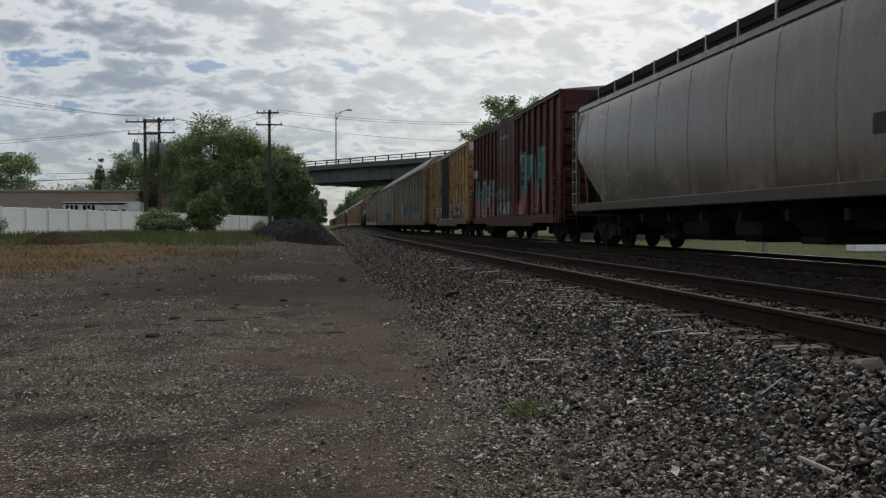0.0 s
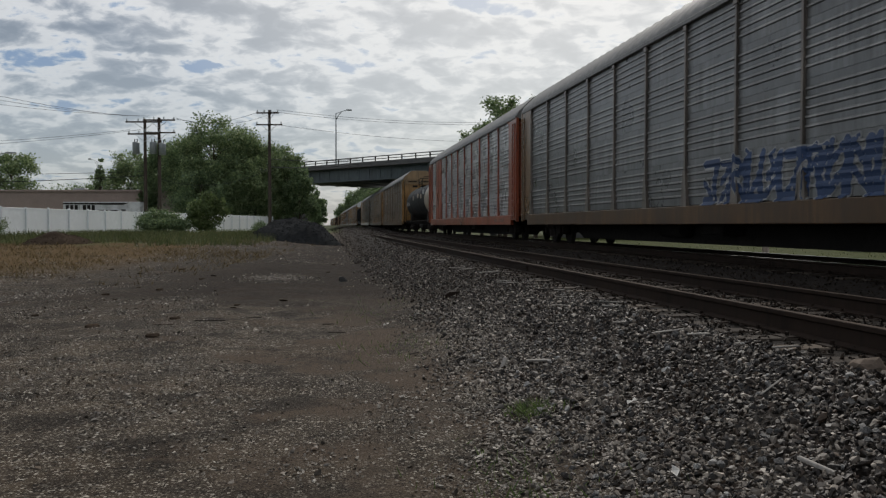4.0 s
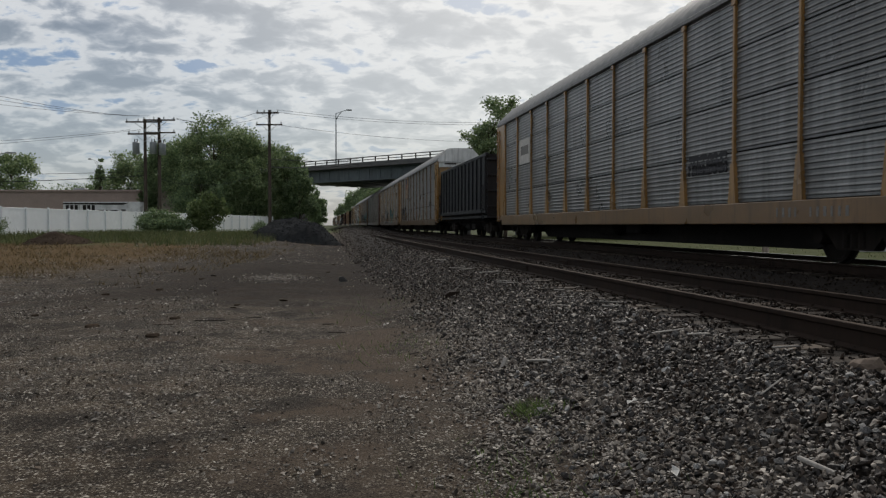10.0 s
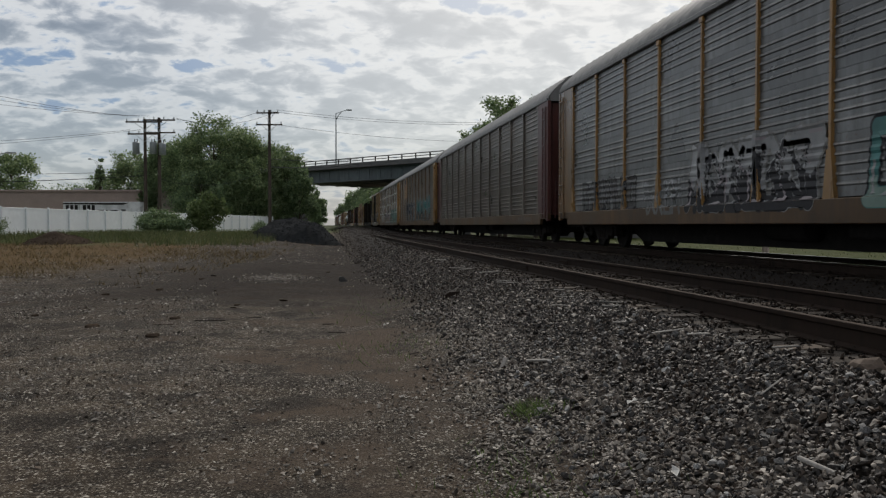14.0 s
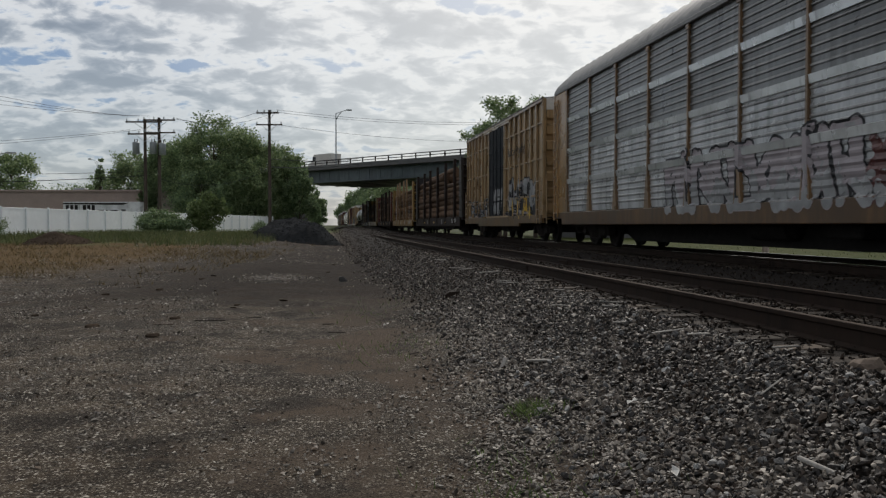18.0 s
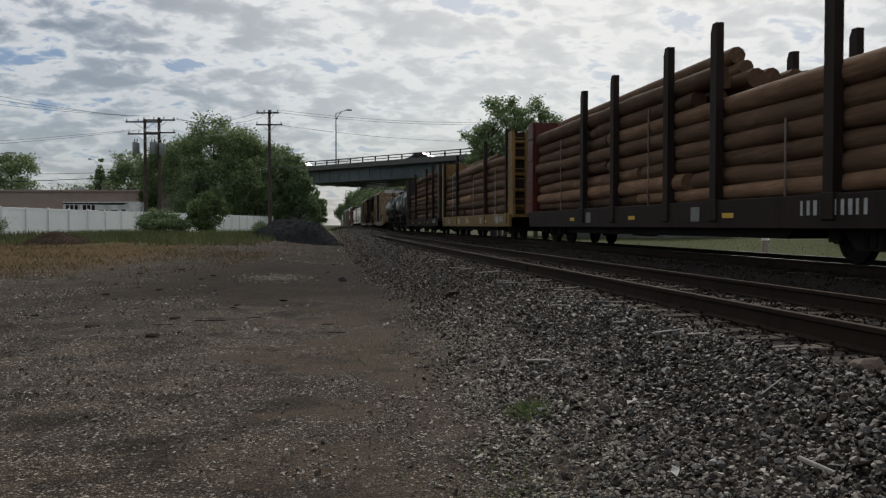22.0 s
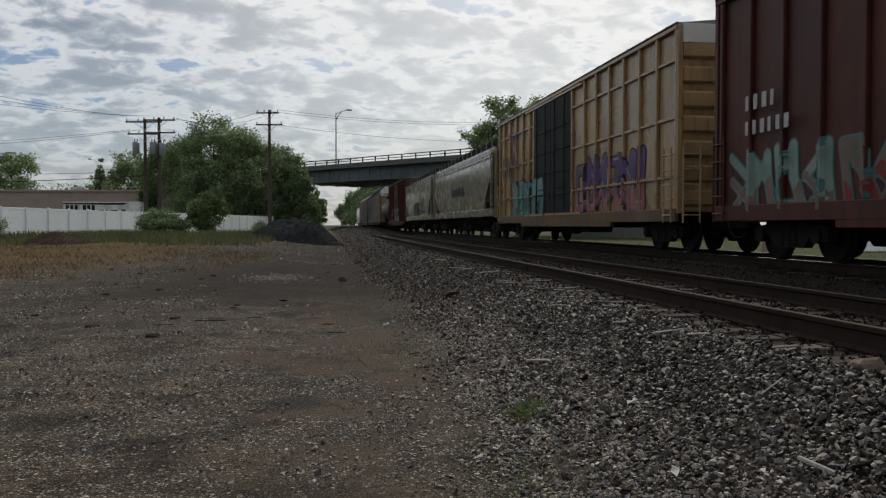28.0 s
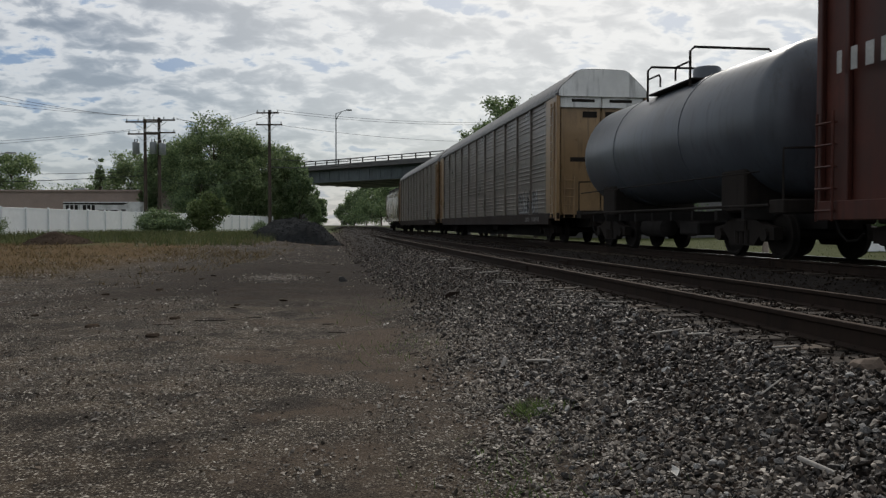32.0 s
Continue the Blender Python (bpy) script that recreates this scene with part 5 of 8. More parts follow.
def truck_frame():
    g = Geo()
    for sx in (-1, 1):
        x = sx * 1.0
        prof = [(-1.18, 0.36), (-1.18, 0.6), (-0.75, 0.66), (-0.45, 0.78), (0.45, 0.78), (0.75, 0.66), (1.18, 0.6), (1.18, 0.36), (0.98, 0.36), (0.72, 0.5), (0.45, 0.24), (-0.45, 0.24), (-0.72, 0.5), (-0.98, 0.36)]
        g.along_x(prof, x - 0.09, x + 0.09)
        for y in (-0.89, 0.89):
            g.rod((x - 0.13 * sx, y, 0.457), (x + 0.15 * sx, y, 0.457), 0.13, 10)
        for y in (-0.2, 0, 0.2):
            g.rod((x + 0.06 * sx, y, 0.28), (x + 0.06 * sx, y, 0.55), 0.085, 8)
    g.box(-1.15, 1.15, -0.2, 0.2, 0.5, 0.76, 0.03)
    return g


def wheelset_shape():
    g = Geo()
    for sx in (-1, 1):
        prof = [(0.66, 0.12), (0.69, 0.13), (0.70, 0.36), (0.675, 0.49), (0.705, 0.485), (0.715, 0.457), (0.80, 0.453), (0.81, 0.40), (0.77, 0.36), (0.75, 0.16), (0.78, 0.14), (0.80, 0.11)]
        n = 24
        vs, fs = [], []
        for u, r in prof:
            for i in range(n):
                t = 2 * math.pi * i / n
                vs.append((sx * u, r * math.cos(t), r * math.sin(t)))
        for k in range(len(prof) - 1):
            for i in range(n):
                fs.append((k * n + i, k * n + (i + 1) % n, (k + 1) * n + (i + 1) % n, (k + 1) * n + i))
        g.add(vs, fs)
    g.rod((-1.08, 0, 0), (1.08, 0, 0), 0.08, 12)
    return g


def trucks(car, half, inset):
    for s in (-1, 1):
        t = piece("truck", (), truck_frame, M_IRON, car, (0, s * (half - inset), 0))
        for key, y in (("lead", -0.89), ("trail", 0.89)):
            WHEELS[key].append(piece("wheelset", (), wheelset_shape, M_WHEEL, t, (0, y, 0.457)))


def coupler(car, half):
    def build():
        g = Geo().box(-0.09, 0.09, -0.1, 0.9, 0.72, 0.9, 0.02)
        g.box(-0.17, 0.17, -0.32, -0.08, 0.66, 0.96, 0.04)
        return g.box(-0.3, 0.3, 0.5, 1.0, 0.62, 1.0, 0.02)
    piece("coupler", (), build, M_IRON, car, (0, -half - 0.15, 0))
    o = piece("coupler", (), build, M_IRON, car, (0, half + 0.15, 0))
    o.rotation_euler = (0, 0, math.pi)


def hose(car, half):
    def build():
        return Geo().path([(-0.35, -0.05, 0.72), (-0.36, -0.18, 0.5), (-0.33, -0.35, 0.36), (-0.25, -0.5, 0.38), (-0.2, -0.62, 0.5)], 0.022, 6)
    piece("air_hose", (), build, M_BLACK, car, (0, -half, 0))


def underframe(car, half, z0=0.62, z1=0.95):
    uf = piece("underframe", (round(half, 2), z0, z1), lambda: Geo().box(-0.35, 0.35, -half, half, z0 - 0.05, z1), M_BLACK, car)
    piece("brake_cylinder", (), lambda: Geo().lathe_y([(0.5, 0.1), (0.6, 0.24), (1.9, 0.24), (2.0, 0.1)], -0.7, 0.58, 14), M_BLACK, uf, smooth=40)
    piece("valve_box", (), lambda: Geo().box(-1.1, -0.34, -1.9, -0.9, 0.42, 0.72, 0.04), M_BLACK, uf)
    for y in np.linspace(-half * 0.8, half * 0.8, 9):
        piece("crossbearer", (z1,), lambda: Geo().box(-1.4, 1.4, -0.06, 0.06, z1 - 0.2, z1 - 0.004), M_BLACK, uf, (0, y, 0))


def ladder(car, x, y0, y1, z0, z1, material, n, name="ladder", parent=None):
    """Rungs on the side (y0 to y1) or, where y0 equals y1, on the end."""
    def build():
        g = Geo()
        for k in range(n):
            z = z0 + (z1 - z0) * (k + 0.5) / n
            g.path([(x + 0.09, y0, z), (x, y0, z), (x, y1, z), (x + 0.09, y1, z)], 0.016, 5)
        g.rod((x + 0.02, y0, z0), (x + 0.02, y0, z1), 0.022, 5).rod((x + 0.02, y1, z0), (x + 0.02, y1, z1), 0.022, 5)
        return g
    return piece(name, (x, round(y0, 2), round(y1, 2), z0, z1, n), build, material, car)


def end_ladder(car, y, x0, x1, z0, z1, material, n):
    def build():
        g = Geo()
        for k in range(n):
            z = z0 + (z1 - z0) * (k + 0.5) / n
            g.path([(x0, y + 0.1, z), (x0, y, z), (x1, y, z), (x1, y + 0.1, z)], 0.016, 5)
        g.rod((x0, y + 0.02, z0), (x0, y + 0.02, z1), 0.022, 5).rod((x1, y + 0.02, z0), (x1, y + 0.02, z1), 0.022, 5)
        return g
    return piece("end_ladder", (round(y, 2), x0, x1, z0, z1, n), build, material, car)


# graffiti: sprayed letter shapes that follow the ribs of the car side
def strokes_field(Y, Z, strokes):
    s = np.full(Y.shape, -9.0)
    for (a, c), (d, e), w in strokes:
        vy, vz = d - a, e - c
        t = np.clip(((Y - a) * vy + (Z - c) * vz) / (vy * vy + vz * vz + 1e-9), 0, 1)
        s = np.maximum(s, w - np.hypot(Y - a - t * vy, Z - c - t * vz))
    return s


def sheet_of(field, ys, zs, side_x, off, name, material, parent):
    S = field
    cy = 0.25 * (S[:-1, :-1] + S[1:, :-1] + S[:-1, 1:] + S[1:, 1:])
    keep = cy > 0
    if not keep.any():
        return None
    Yg, Zg = np.meshgrid(ys, zs)
    gz, gy = np.gradient(S, zs[1] - zs[0], ys[1] - ys[0])
    g2 = gy * gy + gz * gz + 1e-6
    h = ys[1] - ys[0]
    k = np.where(np.abs(S) < 0.75 * h, S / g2, 0)
    Yv, Zv = Yg - np.clip(gy * k, -0.6 * h, 0.6 * h), Zg - np.clip(gz * k, -0.6 * h, 0.6 * h)
    Xv = side_x(Yv, Zv) - off
    n = len(ys)
    r, c = np.nonzero(keep)
    i = r * n + c
    F = np.stack([i, i + 1, i + n + 1, i + n], -1)
    used, inv = np.unique(F, return_inverse=True)
    V = np.stack([Xv.ravel(), Yv.ravel(), Zv.ravel()], -1)[used]
    return tagged(part(name, raw_mesh(name, V, inv.reshape(F.shape), material), None, parent), kind="stuff" if name == "graffiti_glint" else "")


def graffiti(car, side_x, y0, y1, z0, z1, seed, fill, line, second=None, thick=0.13, cell=0.045):
    """Angular overlapping letter shapes that nobody could read: outline, fill, lower wash and thin glints."""
    rnd = random.Random(seed)
    z0 = max(z0, 0.88)
    H = z1 - z0
    n = max(2, round((y1 - y0) / (H * 0.62)))
    w = (y1 - y0) / n
    th = H * min(thick, 0.16) * 0.72
    st, inner = [], []
    lean = rnd.uniform(-0.18, 0.18)
    for k in range(n):
        c = y0 + (k + 0.5) * w
        rise = rnd.uniform(-0.06, 0.06) * H

        def at(u, v):
            return (c + (u - 0.5) * w * 1.05 + lean * (v - 0.5) * H + rnd.uniform(-0.05, 0.05) * w, z0 + th + (H - 2 * th) * v + rise * v)
        spine = [at(rnd.choice((0.1, 0.2)), 0.0), at(rnd.choice((0.1, 0.3)), 0.5), at(rnd.choice((0.05, 0.25)), 1.0)]
        for p, q in zip(spine, spine[1:]):
            st.append((p, q, th * rnd.uniform(0.9, 1.25)))
        other = [at(rnd.uniform(0.7, 0.95), v) for v in (0.0, 0.5, 1.0)]
        for p, q in rnd.sample([(spine[2], other[1]), (spine[1], other[2]), (spine[1], other[0]), (spine[0], other[1]), (other[0], other[2]), (spine[2], other[2]), (spine[0], other[0])], 3):
            st.append((p, q, th * rnd.uniform(0.6, 1.05)))
            inner.append(((p[0], p[1] + th * 0.35), ((p[0] + q[0]) / 2, (p[1] + q[1]) / 2 + th * 0.35), th * 0.16))
        if rnd.random() < 0.6:
            tip = other[rnd.choice((0, 2))]
            st.append((tip, (tip[0] + rnd.uniform(-0.3, 0.3) * w, tip[1] + (0.1 if tip[1] > z0 + H / 2 else -0.04) * H), th * 0.4))
    ys = np.arange(y0 - 0.25, y1 + 0.25, cell)
    zs = np.arange(z0 - 0.15, z1 + 0.25, cell)
    Y, Z = np.meshgrid(ys, zs)
    f = strokes_field(Y, Z, st)
    base = sheet_of(f + (max(0.03, 0.3 * th) if thick > 0.06 else 0.004), ys, zs, side_x, 0.006, "graffiti", line, car)
    if base and thick > 0.06:
        sheet_of(f, ys, zs, side_x, 0.011, "graffiti_fill", fill, base)
        if second:
            level = z0 + H * (0.42 + 0.12 * np.sin(Y * 5.3 + seed) + 0.06 * np.sin(Y * 13.0))
            sheet_of(np.minimum(f - 0.015, (level - Z) * 0.8), ys, zs, side_x, 0.015, "graffiti_wash", second, base)
        sheet_of(strokes_field(Y, Z, inner), ys, zs, side_x, 0.019, "graffiti_glint", S_WHITE if fill is not S_WHITE else S_BLUSH, base)


def marks(car, x, y, z, n, w, h, material=None, gap=0.3):
    """Reporting marks as plain bars; they run from y towards the rear of the sign."""
    material = material or P_WHITEMARK
    for k in range(n):
        a = y - k * w * (1 + gap)
        b2 = round(w * (0.45 + 0.25 * ((k * 7) % 3) / 2), 3)
        piece("lettering", (b2, h), lambda: Geo().box(-0.004, 0, -b2, 0, 0, h), material, car, (x, a, z))


def words(car, x, y, z, size, text, material):
    cu = bpy.data.curves.new("lettering", "FONT")
    cu.body, cu.size, cu.extrude = text, size, 0.002
    o = new("lettering", cu)
    me = bpy.data.meshes.new_from_object(o)
    bpy.data.objects.remove(o)
    me.materials.append(material)
    part("lettering", me, None, car).matrix_basis = pose(x, y, z, 90, 0, -90)


# ---- covered auto carriers
RL, RW = 27.5, 1.55
BAYS = 11
BAY0 = -RL / 2 + 1.45
BAYW = (RL - 2.9) / BAYS
TIERS, TIER_H, TIER0 = 4, 0.985, 1.08


GROUPED = [0.2 + 0.155 * k for k in range(5)]
EVEN = [0.075 + 0.104 * k for k in range(9)]


def rack_panel(ribs, joint):
    """A pressed side sheet: flat, with narrow horizontal ribs whose crests carry a painted glint, and an open joint
    above where the tiers part.
    """
    h = TIER_H - (0.03 if joint else 0.004)
    depth, crest = (0.012, 0.009) if joint else (0.02, 0.014)
    prof = [(0.045, 0.002), (-0.004, 0.002)]
    for z in ribs:
        prof += [(-0.004, z - crest - 0.022), (-0.004 - depth, z - crest), (-0.004 - depth, z + crest), (-0.004, z + crest + 0.02)]
    return Geo().along_y(prof + [(-0.004, h), (0.045, h)], 0.02, BAYW - 0.02)


def panel_mesh(material, ribs, joint):
    k = ("side_panel", joint, material.name)
    if k not in SHARED:
        me = rack_panel(ribs, joint).mesh("side_panel", material)
        # second slot holds the painted highlight for the crest faces
        me.materials.append(P_GLINT_SCRAWL if material in (P_BROWNGREY, P_TANGREY) else P_CREST_GLINT)
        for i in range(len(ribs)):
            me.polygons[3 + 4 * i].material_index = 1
        SHARED[k] = me
    return SHARED[k]


def rack_side(y, z):
    """Outer face of the rack side with its posts and pressed ribs."""
    u = np.mod(y - BAY0, BAYW)
    post = (u < 0.09) | (u > BAYW - 0.09) | (y < BAY0) | (y > -BAY0)
    w = np.mod(z - TIER0, TIER_H)
    lift = np.zeros(np.shape(z))
    for r in GROUPED:
        lift = np.maximum(lift, 0.02 * np.clip((0.05 - np.abs(w - r)) / 0.03, 0, 1))
    return np.where(post | (z < TIER0), -RW - 0.052, -RW + 0.024 - lift)


ROOF_LINE = [(-1.55, 4.98), (-1.57, 5.14), (-1.5, 5.27), (-0.9, 5.83), (-0.74, 5.89), (-0.3, 5.91), (0.3, 5.91), (0.74, 5.89), (0.9, 5.83), (1.5, 5.27), (1.57, 5.14), (1.55, 4.98)]


def rack_roof():
    g = Geo()
    n = len(ROOF_LINE)
    steps = 184
    for k in range(steps + 1):
        y = -RL / 2 + RL * k / steps
        o = 0.0 if k % 4 < 2 else 0.022
        for x, z in ROOF_LINE:
            f = 1 + o / 3
            g.v.append((x * (f if z > 5.2 else 1), y, z + (o if z > 5.2 else 0)))
    for k in range(steps):
        for i in range(n - 1):
            g.f.append((k * n + i, k * n + i + 1, (k + 1) * n + i + 1, (k + 1) * n + i))
    return g


def rack_post():
    g = Geo().box(-0.04, 0.05, -0.036, 0.036, TIER0 - 0.02, 5.0, 0.008).box(-0.06, 0.0, -0.08, 0.08, 4.86, 4.985, 0.008)
    return g.add([(-0.05, -0.15, TIER0 - 0.05), (-0.05, 0.15, TIER0 - 0.05), (-0.05, 0.06, TIER0 + 0.75), (-0.05, -0.06, TIER0 + 0.75),
                  (0.03, -0.15, TIER0 - 0.05), (0.03, 0.15, TIER0 - 0.05), (0.03, 0.06, TIER0 + 0.75), (0.03, -0.06, TIER0 + 0.75)],
                 [(0, 1, 2, 3), (4, 5, 6, 7), (0, 1, 5, 4), (1, 2, 6, 5), (2, 3, 7, 6), (3, 0, 4, 7)])


def autorack(label, y0, panel, post, end, sill, roof, logo=None, logo_bay=9, bands=None, cap=None, door_bay=None, tiered=False):
    c = thing("autorack_car", label, "railway car", "freight train", pose(TRAIN_X, y0, TRAIN_TOP))
    half = RL / 2
    # black block put in for the shade of the hollow interior
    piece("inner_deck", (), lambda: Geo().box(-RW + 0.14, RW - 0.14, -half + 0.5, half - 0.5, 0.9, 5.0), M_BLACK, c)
    piece("roof", (), rack_roof, roof, c, smooth=35)
    for s in (-1, 1):
        piece("side_sill", (s,), lambda: Geo().box(s * RW - 0.06, s * RW + 0.06, -half + 1.0, half - 1.0, 0.66, TIER0 - 0.02, 0.015)
              .box(s * RW - 0.05, s * RW + 0.05, -half, half, 0.86, TIER0 - 0.02, 0.01), sill, c)
    for k in range(BAYS + 1):
        y = BAY0 + BAYW * k
        piece("post", (), rack_post, post, c, (-RW, y, 0))
        o = piece("post", (), rack_post, post, c, (RW, y, 0))
        o.rotation_euler = (0, 0, math.pi)
    for k in range(BAYS):
        if k == door_bay:
            piece("side_door", (), lambda: Geo().box(-0.03, 0.03, 0.0, BAYW, TIER0, 5.0, 0.01).box(-0.045, 0.03, BAYW / 2 - 0.03, BAYW / 2 + 0.03, TIER0, 5.0), end, c, (-RW, BAY0 + BAYW * k, 0))
            continue
        for t in range(TIERS):
            m = panel
            if bands and (k * 7 + t * 3) % 7 in bands:
                m = P_SILVER
            o = new("side_panel", panel_mesh(m, EVEN if tiered else GROUPED, tiered))
            o.parent, o.location = c, (-RW + 0.03, BAY0 + BAYW * k, TIER0 + TIER_H * t)
            if bands and t:
                piece("seam_plate", (), lambda: Geo().along_y([(0.03, -0.1), (-0.012, -0.1), (-0.032, 0.05), (0.03, 0.07)], 0.03, BAYW - 0.03), P_SEAM_LIT, c, (-RW, BAY0 + BAYW * k, TIER0 + TIER_H * t))
    for s in (-1, 1):
        piece("eave_rail", (s,), lambda: Geo().box(s * RW - 0.07, s * RW + 0.07, -half + 0.1, half - 0.1, 4.99, 5.1, 0.015), roof, c)
    piece("side_panel", ("far",), lambda: Geo().box(RW - 0.1, RW - 0.03, BAY0, -BAY0, TIER0, 5.0), panel, c)
    for s in (-1, 1):
        for e in (-1, 1):
            y = e * (half - 0.72)
            piece("corner_panel", (s, e), lambda: Geo().box(s * RW - 0.045, s * RW + 0.045, y - 0.68, y + 0.68, TIER0 - 0.02, 5.0, 0.012)
                  .box(s * RW - 0.06, s * RW + 0.06, y + e * 0.55, y + e * 0.7, 0.8, 5.0, 0.01), end, c)
    for e in (-1, 1):
        for s in (-1, 1):
            d = piece("end_door", (s,), lambda: Geo().box(min(s * 0.02, s * 1.42), max(s * 0.02, s * 1.42), -0.03, 0.03, 1.0, 4.95, 0.01), end, c, (0, e * (half - 0.22), 0))
            for q in (0.06, 1.38):
                piece("door_rib", (), lambda: Geo().box(-0.025, 0.025, -0.045, 0.045, 1.05, 4.9, 0.005), end, d, (s * q, 0, 0))
            piece("door_slot", (), lambda: Geo().box(-0.36, 0.36, -0.036, 0.036, 2.8, 2.95, 0.004), M_IRON, d, (s * 0.72, 0, 0))
            piece("door_vent", (), lambda: Geo().box(-0.25, 0.25, -0.055, 0.055, 4.3, 4.5, 0.005), M_IRON, d, (s * 0.4, 0, 0))
        if cap:
            for s in (-1, 1):
                u = piece("upper_door", (s, e), lambda: Geo().box(min(s * 0.015, s * 1.46), max(s * 0.015, s * 1.46), e * 0.02 - 0.03, e * 0.02 + 0.03, 4.62, 5.02, 0.01), cap, c, (0, e * (half - 0.14), 0), "pale upper end door")
                piece("door_slot", (s, e), lambda: Geo().box(s * 0.66 - 0.4, s * 0.66 + 0.4, e * 0.05 - 0.012, e * 0.05 + 0.012, 4.8, 4.9, 0.004), M_IRON, u)
        piece("end_cap", (e,), lambda: Geo().along_y([(x * 0.985, 4.98 + (z - 4.98) * 0.985) for x, z in ROOF_LINE], -0.04, 0.04), cap or roof, c, (0, e * (half - 0.03), 0))
    ladder(c, -RW - 0.1, -half + 0.22, -half + 0.62, 0.9, 4.8, end, 13)
    ladder(c, -RW - 0.1, half - 0.62, half - 0.22, 0.9, 4.8, end, 13)
    end_ladder(c, -half + 0.1, -1.3, -0.95, 0.9, 2.3, end, 5)
    if logo is P_SIGN:
        y = BAY0 + BAYW * logo_bay
        lp = part("sign_panel", Geo().box(-RW - 0.045, -RW + 0.02, y + 0.05, y + BAYW - 0.05, 3.1, 4.99, 0.01), logo, c, "orange sign panel")
        cy = y + BAYW / 2
        def shield(u):
            return 0.42 * (1 - 0.16 * (abs(u - 0.35)) - (max(0.0, 0.34 - u) / 0.34) ** 2 * 0.75)
        def slab(name, a0, a1, z0, z1, lift, m):
            zs = np.linspace(z0, z1, 7)
            prof = []
            for z in zs:
                w = shield((z - 3.75) / 1.15)
                prof.append((max(-w, a0), min(w, a1), z))
            prof = [q for q in prof if q[1] > q[0]]
            k = len(prof)
            ring = [(q[0], q[2]) for q in prof] + [(q[1], q[2]) for q in prof[::-1]]
            n = len(ring)
            vs = [(-RW - 0.046 - lift, cy + a, z) for a, z in ring] + [(-RW - 0.04, cy + a, z) for a, z in ring]
            part(name, Geo().add(vs, [tuple(range(n)), tuple(range(n, 2 * n))] + [(i, (i + 1) % n, n + (i + 1) % n, n + i) for i in range(n)]), m, lp)
        slab("shield", -1, 1, 3.75, 4.9, 0.004, P_LOGO)
        slab("shield_band", -1, 1, 4.42, 4.88, 0.008, P_SHIELDBLUE)
        for k in range(5):
            a = -0.36 + 0.155 * k
            slab("shield_stripe", a, a + 0.075, 3.85, 4.4, 0.008, P_SHIELDRED)
        part("lettering", Geo().box(-RW - 0.052, -RW - 0.044, cy - 0.36, cy + 0.36, 4.56, 4.63).box(-RW - 0.052, -RW - 0.044, cy - 0.34, cy + 0.34, 4.7, 4.77), P_LOGO, lp)
        marks(c, -RW - 0.048, cy + 0.8, 3.45, 10, 0.125, 0.13, P_TAN)
    elif logo:
        y = BAY0 + BAYW * logo_bay
        lp = part("sign_panel", Geo().box(-RW - 0.006, -RW + 0.02, y + 0.25, y + BAYW - 0.35, 3.05, 4.02), logo, c, "faded painted sign panel")
        part("lettering", Geo().box(-RW - 0.01, -RW - 0.005, y + 0.45, y + 1.65, 3.4, 3.75), P_BROWNGREY, lp)
    piece("center_sill", (), lambda: Geo().add([(x, y, z) for x in (-0.55, 0.55) for y, z in ((-10.2, 0.62), (-9.0, 0.2), (9.0, 0.2), (10.2, 0.62))],
                                               [(0, 1, 2, 3), (4, 5, 6, 7), (0, 1, 5, 4), (1, 2, 6, 5), (2, 3, 7, 6), (3, 0, 4, 7)]), M_BLACK, c)
    marks(c, -RW - 0.061, -half + 4.3, 0.78, 4, 0.11, 0.16, P_MARKDULL, 0.7)
    marks(c, -RW - 0.061, -half + 3.3, 0.78, 6, 0.11, 0.16, P_MARKDULL, 0.7)
    underframe(c, half - 0.4)
    trucks(c, half, 2.9)
    coupler(c, half)
    hose(c, half)
    return c


